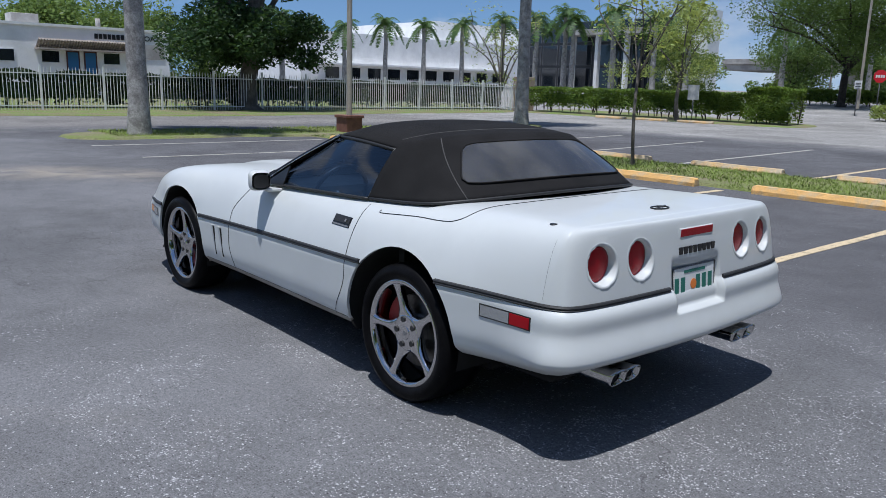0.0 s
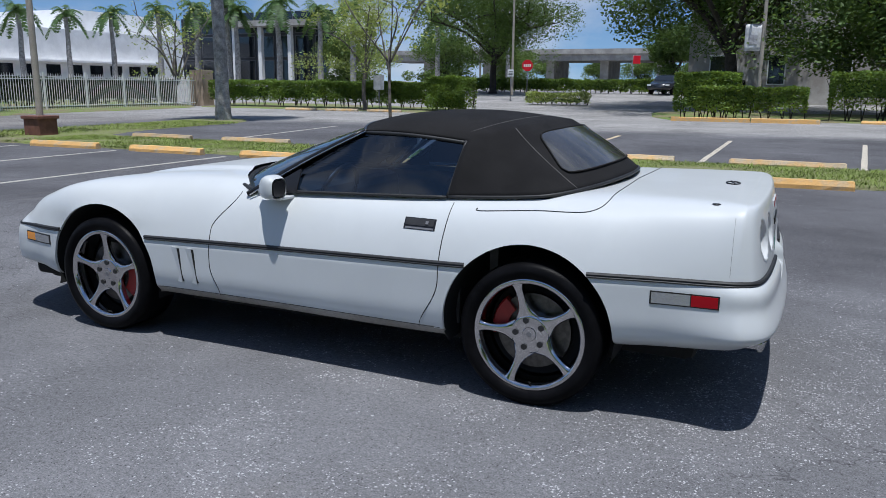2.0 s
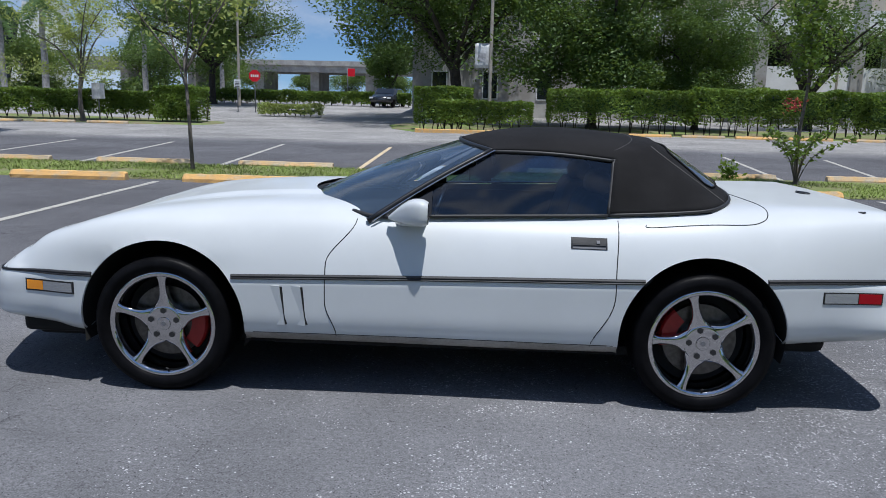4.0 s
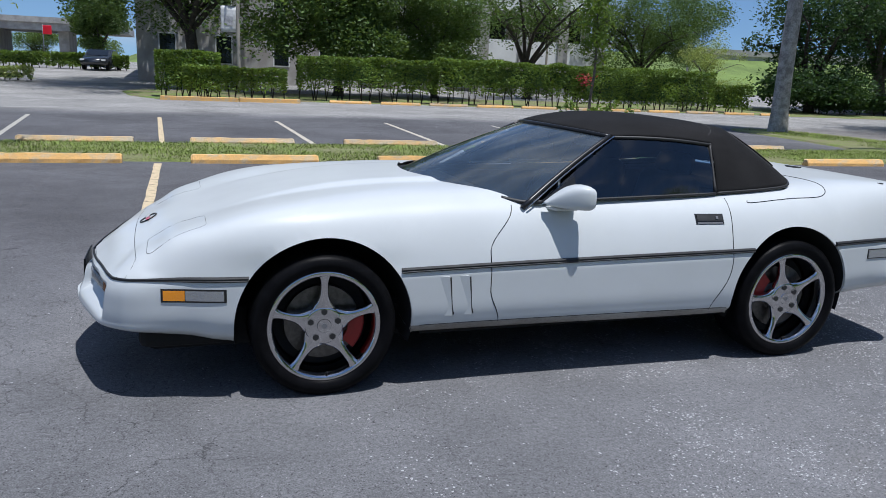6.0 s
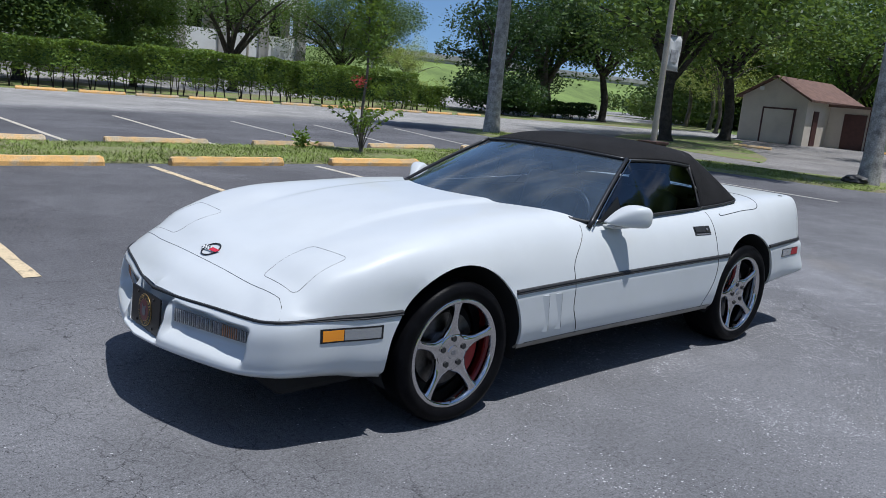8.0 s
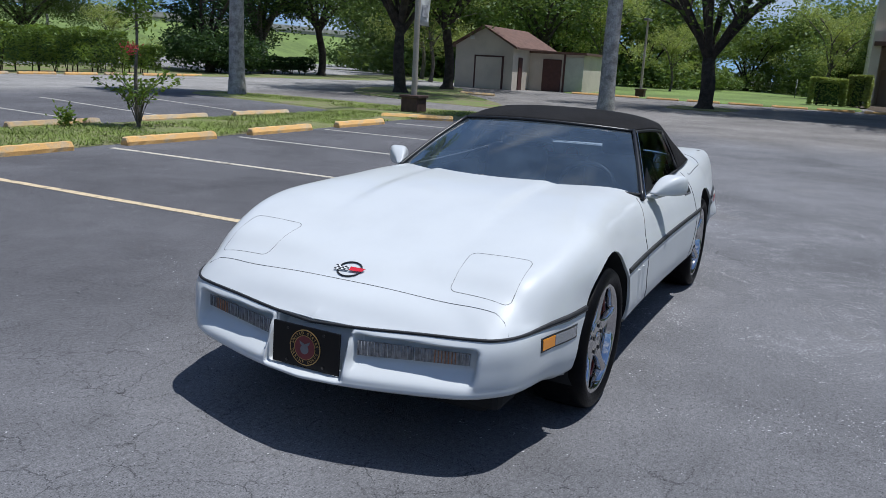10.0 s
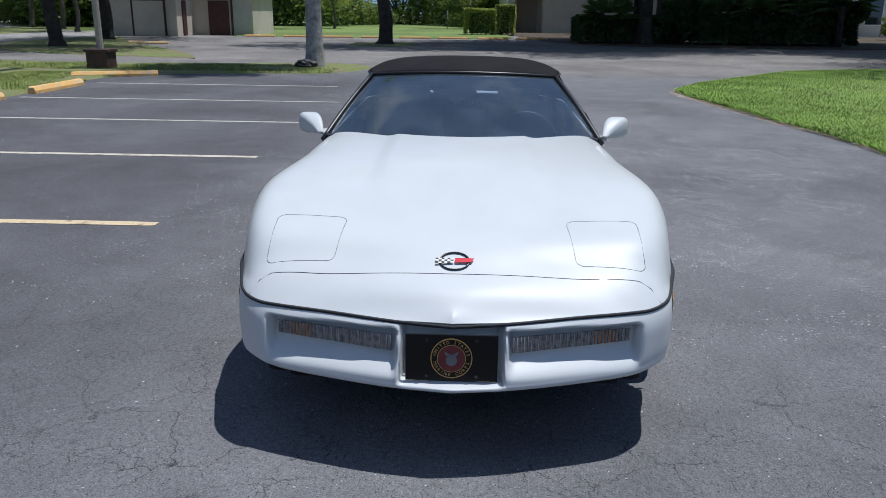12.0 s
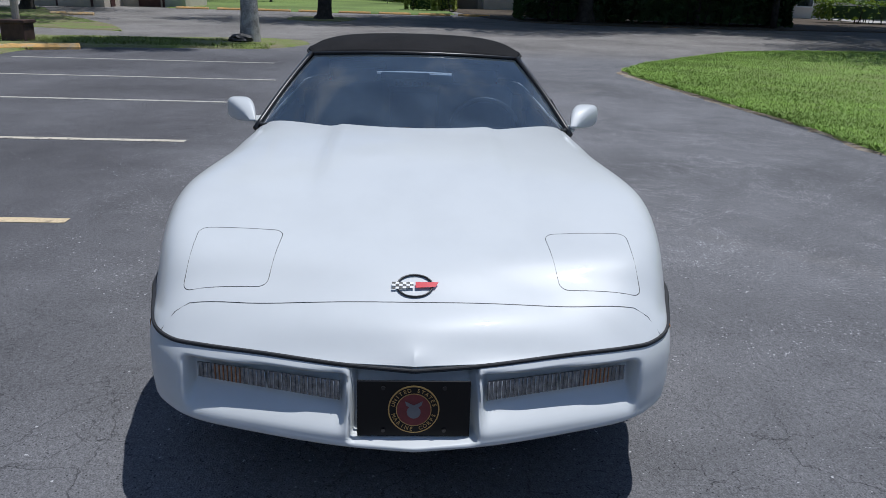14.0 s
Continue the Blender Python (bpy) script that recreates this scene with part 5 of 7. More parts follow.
def bar(x0, y0, x1, y1, width, material, name="parking_line", label="faded white painted bay line"):
    a, b = Vector((x0, y0, 0)), Vector((x1, y1, 0))
    t = (b - a).normalized()
    n = Vector((-t.y, t.x, 0)) * width / 2
    rnd = random.Random(int(x0 * 100) + int(y0 * 10))
    m = 24
    verts, faces = [], []
    for i in range(m + 1):
        p = a.lerp(b, i / m)
        for s in (-1, 1):
            q = p + n * s * (1 + rnd.uniform(-.12, .12))
            verts += [(q.x, q.y, .0045), (q.x, q.y, -.01)]
    for i in range(m):
        k = i * 4
        faces += [(k, k + 2, k + 6, k + 4), (k, k + 4, k + 5, k + 1), (k + 2, k + 3, k + 7, k + 6)]
    return tagged(link(name, mesh_of(name, verts, faces), material, soft=False), label, "road marking", "bay lines", "structure")


for i, x in enumerate((-13.1, -10.3, -7.55, -4.85, -2.13, .78, 3.52, 6.22, 8.82, 11.7)):
    mt = YELLOW_LINE if x in (-2.13, .78) else CREAM_LINE if x == 3.52 else WHITE_LINE
    bar(x, 2.2 if x < 11 else 2.7, x + (.02 if x > 5 else 0), 7.75, .10, mt, label="faded yellow painted bay line" if mt is YELLOW_LINE else "faded white painted bay line")
for xa, xb, ya in ((-11.6, -10.4, 18.2), (-8.7, -7.7, 18.2), (-5.5, -4.88, 18.3), (-2.36, -2.14, 18.2), (.62, .60, 17.6), (3.7, 3.24, 17.8), (6.88, 5.95, 17.6), (9.55, 8.0, 17.5), (12.6, 10.6, 17.4)):
    mt = YELLOW_LINE if abs(xa + 2.36) < .01 else CREAM_LINE if xa in (.62, 3.7) else WHITE_LINE
    bar(xa, ya, xb, 10.75, .10, mt, label="faded yellow painted bay line" if mt is YELLOW_LINE else "faded white painted bay line across the lot")


def stop_shape(seed):
    rnd = random.Random(seed)
    sec = [(-.085, 0), (-.085, .055), (-.045, .125), (.045, .125), (.085, .055), (.085, 0)]
    verts, faces = [], []
    xs = np.concatenate([[-.925, -.90], np.linspace(-.8, .8, 13), [.90, .925]])
    for i, x in enumerate(xs):
        k = .86 if i in (0, len(xs) - 1) else 1
        for y, z in sec:
            verts.append((x + rnd.uniform(-.004, .004), y * k + rnd.uniform(-.004, .004), z * (k if z else 1) + (rnd.uniform(-.006, .004) if z > .1 else 0)))
    n = len(sec)
    for i in range(len(xs) - 1):
        for j in range(n - 1):
            faces.append((i * n + j, (i + 1) * n + j, (i + 1) * n + j + 1, i * n + j + 1))
    faces += [tuple(range(n)), tuple((len(xs) - 1) * n + j for j in range(n))[::-1]]
    return mesh_of("wheel_stop", verts, faces)


STOPS = [stop_shape(k) for k in range(4)]
def wheel_stop(x, y, turn, k, material):
    me = STOPS[k % 4] if material is YELLOW else PALES[k % 4]
    ob = new("wheel_stop", me)
    ob.matrix_basis = pose(x, y, 0.0 + float(land(x, y)), 0, 0, turn)
    return tagged(ob, "yellow painted concrete wheel stop" if material is YELLOW else "worn pale yellow concrete wheel stop", "wheel stop", "wheel stops")


PALES = [m.copy() for m in STOPS]
for m in STOPS:
    m.materials.append(YELLOW)
for m in PALES:
    m.materials.append(PALE_STOP)
for i in range(-4, 5):
    wheel_stop(-.755 + 2.775 * i, 7.87, (0, 2, -1.5, 1, 0)[i % 5], i, YELLOW)
for i in range(-4, 5):
    wheel_stop(-.74 + 2.79 * i, 10.71, (1, -1, .5, 0, -2)[i % 5], i + 1, PALE_STOP)
wheel_stop(13.4, 8.1, -62, 2, YELLOW)
wheel_stop(31.0, 14.4, 88, 1, PALE_STOP)
for i in range(-2, 9):
    wheel_stop(9.9 + 2.3 * i, 30.6, (0, 2, -2, 1)[i % 4], i, YELLOW if i % 3 else PALE_STOP)
for i in range(8):
    wheel_stop(42.9 + .05 * i, 12.5 - 2.3 * i, 90 + (i % 3 - 1) * 3, i, YELLOW)
for i in range(3):
    wheel_stop(-21.5 + 2.4 * i, 30.6 + .1 * i, 3, i, PALE_STOP)
bm = bmesh.new()
box(bm, -2.6, .4, 29.2, 29.45, -.02, .16, .02)
part("kerb", bm, YELLOW, None)
tagged(bpy.data.objects["kerb"], "yellow painted kerb of the planted bed", "kerb", kind="structure")
bm = bmesh.new()
box(bm, .45, 2.9, 29.2, 29.47, -.02, .17, .02)
tagged(part("kerb", bm, YELLOW), "yellow painted kerb of the planted bed", "kerb", kind="structure")


def blades(name, n, place, size, material, label, seed=1):
    """Grass blades as one object: thin bent triangles."""
    rng = np.random.default_rng(seed)
    P = place(rng, n)
    n = len(P)
    h = size * rng.uniform(.5, 1.25, n)
    a = rng.uniform(0, 2 * np.pi, n)
    lean = rng.uniform(.5, 1.7, n) * h
    w = .006 + .006 * rng.random(n)
    d = np.stack([np.cos(a), np.sin(a), np.zeros(n)], 1)
    q = np.stack([-np.sin(a), np.cos(a), np.zeros(n)], 1)
    base = P
    tip = P + d * lean[:, None] + np.array([0, 0, 1.0]) * h[:, None]
    V = np.stack([base - q * w[:, None], base + q * w[:, None], tip], 1).reshape(-1, 3)
    me = bpy.data.meshes.new(name)
    me.vertices.add(3 * n)
    me.vertices.foreach_set("co", V.astype(np.float32).ravel())
    me.loops.add(3 * n)
    me.loops.foreach_set("vertex_index", np.arange(3 * n, dtype=np.int32))
    me.polygons.add(n)
    me.polygons.foreach_set("loop_start", np.arange(0, 3 * n, 3, dtype=np.int32))
    me.polygons.foreach_set("loop_total", np.full(n, 3, np.int32))
    me.update(calc_edges=True)
    return tagged(link(name, me, material, soft=False), label, "grass", kind="stuff")


def strip_place(rng, n):
    x = rng.uniform(-14, 14, n)
    y = rng.uniform(8.0, 10.55, n)
    keep = np.array([noise.noise((a * .6, b * .9, 0)) for a, b in zip(x, y)]) > -.28 + .3 * rng.random(n) - .15
    return np.stack([x, y, np.full(n, .03)], 1)[keep]


def lawn_place(rng, n):
    x = rng.uniform(1.5, 19, n)
    d = rng.exponential(2.5, n)
    edge = np.interp(x, [1, 3.3, 5.4, 7, 9.6, 11.6, 13.4, 17.7, 19], [-4.8, -4.8, -4.75, -4.55, -4.28, -4.2, -5.2, -8.8, -11.5])
    return np.stack([x, edge - d + .05, np.full(n, .04)], 1)


def end_place(rng, n):
    x = rng.uniform(14.9, 17.4, n) * np.where(rng.random(n) < .5, 1, -1)
    y = rng.uniform(3.4, 17.6, n)
    keep = np.array([noise.noise((a * .5, b * .5, 7)) for a, b in zip(x, y)]) > -.22 + .3 * rng.random(n) - .15
    return np.stack([x, y, np.full(n, .03)], 1)[keep]


blades("grass_blades", 30000, end_place, .07, BLADE, "grass blades on the ends of the strip", 5)
blades("grass_blades", 60000, strip_place, .055, BLADE, "short green grass blades on the strip", 3)
blades("grass_blades", 110000, lawn_place, .045, LAWN_BLADE, "short green grass blades on the lawn", 4)

# ---- plants ----
def leaf_material(name, colour, second, shine=0.35):
    m = mat(name, colour, 0.55, second=second, scale=0.9, per_island=0.5, edges=(0.35, 0.65), spec=shine)
    nt = m.node_tree
    b = nt.nodes["Principled BSDF"]
    tr = node(nt, "ShaderNodeBsdfTranslucent", Color=(colour[0] * 2.2, colour[1] * 2.0, colour[2] * 1.2, 1))
    mx = nt.nodes.new("ShaderNodeMixShader")
    mx.inputs["Fac"].default_value = 0.28
    nt.links.new(b.outputs["BSDF"], mx.inputs[1])
    nt.links.new(tr.outputs["BSDF"], mx.inputs[2])
    nt.links.new(mx.outputs["Shader"], nt.nodes["Material Output"].inputs["Surface"])
    return m


LEAF_OAK = leaf_material("oak_leaf", (0.095, 0.155, 0.036), (0.045, 0.085, 0.022))
LEAF_LIGHT = leaf_material("light_leaf", (0.290, 0.350, 0.110), (0.180, 0.230, 0.075))
LEAF_HEDGE = leaf_material("hedge_leaf", (0.150, 0.230, 0.040), (0.050, 0.092, 0.020))
LEAF_FAR = leaf_material("far_leaf", (0.135, 0.200, 0.055), (0.065, 0.112, 0.032))
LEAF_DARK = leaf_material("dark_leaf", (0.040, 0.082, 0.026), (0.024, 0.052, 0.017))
LEAF_PALM = leaf_material("palm_leaf", (0.085, 0.155, 0.046), (0.046, 0.093, 0.031))
# Leaf colour darkened to carry the tree shade behind the fence.
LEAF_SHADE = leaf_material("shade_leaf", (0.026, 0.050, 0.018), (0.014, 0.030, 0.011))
FLOWER = mat("red_flower", (0.55, 0.09, 0.075), 0.6, per_island=0.3)
BARK_DARK = mat("dark_bark", (0.060, 0.050, 0.042), 0.95, vary=0.5, scale=4, grain=0.4, grain_scale=30, bump=0.03, bump_scale=18)
BARK_GREY = mat("grey_bark", (0.16, 0.14, 0.12), 0.95, vary=0.4, scale=3, grain=0.35, grain_scale=30, bump=0.02, bump_scale=20)
PALM_TRUNK = mat("palm_trunk", (0.40, 0.385, 0.365), 0.9, second=(0.19, 0.18, 0.17), scale=4.5, grain=0.35, grain_scale=28, bump=0.012, bump_scale=24, edges=(0.36, 0.60))
BRANCH_CORE = mat("hedge_twigs", (0.050, 0.042, 0.030), 0.95, vary=0.5, scale=6)


def leaf_mesh(name, P, size, rng, up=0.25):
    """Leaves as folded rhombs at the points P."""
    n = len(P)
    a = rng.normal(size=(n, 3))
    a[:, 2] *= .6
    a /= np.linalg.norm(a, axis=1, keepdims=True)
    b = rng.normal(size=(n, 3)) + np.array([0, 0, up])
    b -= a * (a * b).sum(1, keepdims=True)
    b /= np.linalg.norm(b, axis=1, keepdims=True)
    s = (size * rng.uniform(.6, 1.35, n))[:, None]
    V = np.stack([P - a * s, P + b * s * .45, P + a * s, P - b * s * .45], 1).reshape(-1, 3)
    me = bpy.data.meshes.new(name)
    me.vertices.add(4 * n)
    me.vertices.foreach_set("co", V.astype(np.float32).ravel())
    me.loops.add(4 * n)
    me.loops.foreach_set("vertex_index", np.arange(4 * n, dtype=np.int32))
    me.polygons.add(n)
    me.polygons.foreach_set("loop_start", np.arange(0, 4 * n, 4, dtype=np.int32))
    me.polygons.foreach_set("loop_total", np.full(n, 4, np.int32))
    me.update(calc_edges=True)
    return me


def branches(rnd, base, top, r0, spread, limbs, droop=0.0, forks=3):
    """A trunk with limbs: list of polylines with radii, and the twig tips."""
    lines, tips = [], []
    trunk = spline([(0, 0, 0), (rnd.uniform(-.1, .1), rnd.uniform(-.1, .1), base * .5), (rnd.uniform(-.25, .25), rnd.uniform(-.25, .25), base)], 4)
    lines.append((trunk, r0, r0 * .72))
    for k in range(limbs):
        a = 2 * math.pi * (k + rnd.uniform(-.3, .3)) / limbs
        reach = spread * rnd.uniform(.6, 1.0)
        start = trunk[-1] - Vector((0, 0, rnd.uniform(0, .25) * base))
        end = Vector((math.cos(a) * reach, math.sin(a) * reach, base + (top - base) * rnd.uniform(.35, .9)))
        mid = start.lerp(end, .45) + Vector((rnd.uniform(-.4, .4), rnd.uniform(-.4, .4), (top - base) * .12))
        limb = spline([start, mid, end], 4)
        lines.append((limb, r0 * .5, r0 * .13))
        tips.append(end)
        for f in range(forks):
            q = limb[rnd.randint(3, len(limb) - 2)]
            e = q + Vector((rnd.uniform(-1, 1), rnd.uniform(-1, 1), rnd.uniform(-.25, .9))) * spread * .42
            lines.append((spline([q, q.lerp(e, .5) + Vector((0, 0, .2)), e], 3), r0 * .18, r0 * .05))
            tips.append(e)
    return lines, tips


def limb_mesh(name, lines):
    verts, faces = [], []
    for pts, ra, rb in lines:
        n, seg, k0 = len(pts), 9, len(verts)
        for i, p in enumerate(pts):
            t = (pts[min(i + 1, n - 1)] - pts[max(i - 1, 0)]).normalized()
            side = t.cross(Vector((0, 0, 1)) if abs(t.z) < .9 else Vector((1, 0, 0))).normalized()
            top = side.cross(t)
            r = ra + (rb - ra) * i / (n - 1)
            if pts[0].z == 0 and i == 0:
                r *= 1.45
            for k in range(seg):
                an = 2 * math.pi * k / seg
                w = 1 + .1 * math.sin(3 * an + i)
                verts.append(p + side * (r * w * math.cos(an)) + top * (r * w * math.sin(an)))
        for i in range(n - 1):
            for k in range(seg):
                k2 = (k + 1) % seg
                faces.append((k0 + i * seg + k, k0 + i * seg + k2, k0 + (i + 1) * seg + k2, k0 + (i + 1) * seg + k))
    return mesh_of(name, verts, faces)


def tree(seed, base, top, r0, spread, leaves, leaf, bark, foliage, label, limbs=6, blob=.40, forks=3, low=.2):
    rnd = random.Random(seed)
    rng = np.random.default_rng(seed)
    lines, tips = branches(rnd, base, top, r0, spread, limbs, forks=forks)
    root = tagged(new("tree"), label, "tree")
    link("trunk", limb_mesh("trunk", lines), bark, root)
    T = np.array([tuple(t) for t in tips])
    extra = T[rng.integers(0, len(T), len(T))] * np.array([.75, .75, 1]) + rng.normal(size=(len(T), 3)) * spread * .2 + np.array([0, 0, (top - base) * .15])
    C = np.concatenate([T, extra])
    down = rng.random(len(C)) < low
    C[:, 2] = np.where(down, base * rng.uniform(.9, 1.5, len(C)), np.maximum(C[:, 2], base * .85))
    rad = spread * blob * rng.uniform(.55, 1.25, len(C))
    k = rng.integers(0, len(C), leaves)
    d = rng.normal(size=(leaves, 3))
    d /= np.linalg.norm(d, axis=1, keepdims=True)
    P = C[k] + d * (rad[k] * rng.uniform(.25, 1.0, leaves) ** .6)[:, None] * np.array([1, 1, .72])
    ob = link("crown", leaf_mesh("crown", P, leaf, rng), foliage, root, soft=False)
    return root


def place(first, spots, base_z=None):
    """Copies of a thing at (x, y, turn, scale)."""
    out = []
    for i, (x, y, turn, k) in enumerate(spots):
        m = pose(x, y, float(land(x, y)) if base_z is None else base_z, 0, 0, turn) @ Matrix.Scale(k, 4)
        if i == 0:
            first.matrix_basis = m
            out.append(first)
        else:
            first_scale = first.scale.copy()
            first.scale = (1, 1, 1)
            out.append(copy_thing(first, m))
            first.scale = first_scale
    return out


OAK_A = tree(11, 3.0, 9.5, .28, 4.4, 60000, .10, BARK_DARK, LEAF_OAK, "broad green shade tree with hanging branches", 8, low=.35)
place(OAK_A, [(5.8, 36.2, 0, .90), (11.2, 37.0, 80, .68)])
CANOPY = tree(12, 6.6, 19.0, .40, 9.6, 60000, .22, BARK_DARK, LEAF_OAK, "tall shade tree with a wide high crown", 9, .34, low=.12)
place(CANOPY, [(37.5, -8.9, 100, 1.0), (36.0, -25.0, 10, 1.05)])
OAK_D = tree(13, 2.9, 11.0, .52, 4.6, 45000, .11, BARK_GREY, LEAF_DARK, "dense dark tree with thick trunk", 8, low=.05)
place(OAK_D, [(41, 36, 80, .85)])
WEEPING = tree(14, 3.0, 11.5, .50, 3.6, 55000, .11, BARK_GREY, LEAF_DARK, "dense dark tree with thick trunk and hanging leaves", 9, low=.38)
place(WEEPING, [(-30.9, 14.9, 0, .95)])
ROUND_TREE = tree(15, 1.5, 5.4, .16, 2.0, 22000, .12, BARK_DARK, LEAF_OAK, "small round-headed green street tree", 7, .5, low=.05)
place(ROUND_TREE, [(-8.0, 66, 0, 1.0)])
FICUS = tree(17, 1.6, 9.5, .40, 4.6, 22000, .14, BARK_DARK, LEAF_DARK, "dense dark tree with leaves down to the ground", 8, low=.45)
place(FICUS, [(34.2, 34.6, 120, .85)])
OAK_W = tree(61, 3.6, 10.5, .34, 8.0, 60000, .105, BARK_DARK, LEAF_OAK, "wide spreading green shade tree over the lane", 10, .30, 4, low=.08)
place(OAK_W, [(-1.2, 38.8, 250, 1.0), (-20.5, 56, 30, .85), (27.2, 42.5, 60, .62), (17.5, -20.5, 170, 1.0)])
OAK_B = tree(23, 3.3, 9.8, .30, 5.4, 17000, .14, BARK_DARK, LEAF_OAK, "tall green shade tree with dark trunk", 8, low=0)
place(OAK_B, [(27.2, 16.6, 100, .95), (35.2, 18.2, 200, 1.0), (56, -14, 70, 1.1), (44, 33, 190, 1.0), (60, 22, 300, 1.1)])
SPARSE = tree(67, 2.4, 8.6, .34, 5.2, 7500, .12, BARK_DARK, LEAF_OAK, "old tree with dark crooked limbs and thin leaves", 9, .26, 5, low=0)
place(SPARSE, [(33.2, 4.0, 40, 1.05), (18.0, 40, 150, .80)])
LIGHT_A = tree(31, 2.2, 6.5, .12, 2.4, 9000, .062, BARK_GREY, LEAF_LIGHT, "small tree with sparse yellow-green leaves", 6, .32)
place(LIGHT_A, [(-18.2, 31.6, 0, .95), (25.9, 33.6, 90, .62), (54, 30, 30, 1.5), (66, 12, 40, .9), (72, 0, 140, 1.3), (48, 26, 70, 1.2), (57, 34, 100, 1.6), (62, 17, 10, 1.3)])
BARE = tree(37, 1.6, 6.2, .13, 2.6, 900, .09, BARK_GREY, LEAF_LIGHT, "nearly bare tree with thin forked limbs", 7, .3, 4)
place(BARE, [(-31.6, 32.4, 0, 1.0)])
SAPLING = tree(41, 2.0, 4.6, .035, 1.05, 1000, .055, BARK_GREY, LEAF_LIGHT, "thin young tree with airy pale leaves", 6, .40, 2)
place(SAPLING, [(-4.85, 9.35, 0, 1.0)])
FAR = tree(51, 1.0, 7.5, .25, 4.5, 15000, .21, BARK_DARK, LEAF_FAR, "dense sunlit green tree with low branches", 8, .5)
place(FAR, [(64, 34, 0, 1.2), (78, 26, 60, 1.3), (88, 14, 120, .75), (92, 0, 200, 1.1), (74, 44, 250, 1.3), (100, 30, 80, 1.5), (-58, 14, 90, .8),
            (-40, 66, 30, .6), (96, 60, 10, 1.4), (110, 48, 20, 1.5), (84, -8, 20, 1.2), (80, 18, 140, 1.2), (70, 34, 80, 1.5), (118, 22, 10, 1.2), (90, 36, 60, 1.7), (116, -4, 150, 1.3),
            (120, 50, 50, 2.0), (-66, 22, 160, .8), (97, 9, 20, 1.0), (82, -1, 70, .7), (104, 2, 140, 1.1), (-24, -36, 20, 1.0), (-15, -40, 80, 1.1), (-6, -37, 140, .95), (3, -41, 10, 1.15), (12, -38, 60, 1.0), (21, -41, 100, 1.1), (-33, -30, 30, 1.0), (-58, 19.5, 40, .62), (-63, 28, 10, .6), (-38, 86, 70, .7), (-31, 89, 20, .6), (-46, 132, 10, .62), (-38, 130, 90, .58), (-30, 133, 150, .60), (-22, 130, 200, .62), (-14, 132, 20, .55)])



def palm(seed, height, r0, fronds, label, length=2.2, bark=PALM_TRUNK, bulge=.0, droopy=.9):
    rnd = random.Random(seed)
    root = tagged(new("palm_tree"), label, "palm tree")
    n = 16
    pts = [Vector((.05 * math.sin(i * .7) * i / n, .05 * math.cos(i * .5) * i / n, height * i / n)) for i in range(n + 1)]
    verts, faces, seg = [], [], 16
    for i, p in enumerate(pts):
        f = i / n
        r = r0 * (1 - .28 * f + .30 * math.exp(-f * height / .45) + bulge * math.exp(-((f - .35) / .22) ** 2))
        for k in range(seg):
            an = 2 * math.pi * k / seg
            w = 1 + .02 * math.sin(5 * an + 2 * i) * math.exp(-f * 6)
            verts.append((p.x + r * w * math.cos(an), p.y + r * w * math.sin(an), p.z - (.05 if i == 0 else 0)))
    for i in range(n):
        for k in range(seg):
            k2 = (k + 1) % seg
            faces.append((i * seg + k, i * seg + k2, (i + 1) * seg + k2, (i + 1) * seg + k))
    link("trunk", mesh_of("trunk", verts, faces), bark, root)
    shaft = tube("crownshaft", [(pts[-1].x, pts[-1].y, height - .05), (pts[-1].x, pts[-1].y, height + length * .22)], lambda t: r0 * (.72 - .35 * t), LEAF_PALM, root)
    fv, ff = [], []
    for k in range(fronds):
        a = 2 * math.pi * (k + rnd.uniform(-.3, .3)) / fronds * 3.1
        rise = rnd.uniform(-.25, 1.1)
        L = length * rnd.uniform(.8, 1.1)
        out = Vector((math.cos(a), math.sin(a), 0))
        spine = []
        for i in range(13):
            t = i / 12
            spine.append(Vector((pts[-1].x, pts[-1].y, height + length * .2)) + out * (L * t * (1 - .15 * t)) + Vector((0, 0, L * (rise * t - droopy * t * t))))
        side = Vector((-out.y, out.x, 0))
        for i in range(1, 13):
            p, q = spine[i - 1], spine[i]
            for s in (-1, 1):
                for h in (0, .33, .66):
                    b = p.lerp(q, h)
                    w = L * .26 * math.sin(math.pi * min(1, .12 + .85 * i / 13)) ** .7
                    tip = b + side * s * w * rnd.uniform(.8, 1.1) + out * L * .07 + Vector((0, 0, -w * rnd.uniform(.25, .75)))
                    m = len(fv)
                    fv += [b, b.lerp(q, .55), tip]
                    ff.append((m, m + 1, m + 2))
    link("fronds", mesh_of("fronds", fv, ff), LEAF_PALM, root, soft=False)
    return root


TALL = palm(5, 9.5, .245, 40, "tall palm with thick pale grey trunk", 3.0)
SLIM_PALM = palm(6, 12.5, .235, 46, "tall palm with mottled grey trunk", 3.0)
place(SLIM_PALM, [(-15.6, 4.1, 0, 1.0), (17.05, 4.2, 150, .92)])
place(TALL, [(-17.0, 19.1, 40, 1.0), (16.6, 16.9, 90, 1.05)])
ROYAL = palm(9, 6.2, .24, 22, "royal palm with grey trunk and feathery crown", 2.1, bulge=.1)
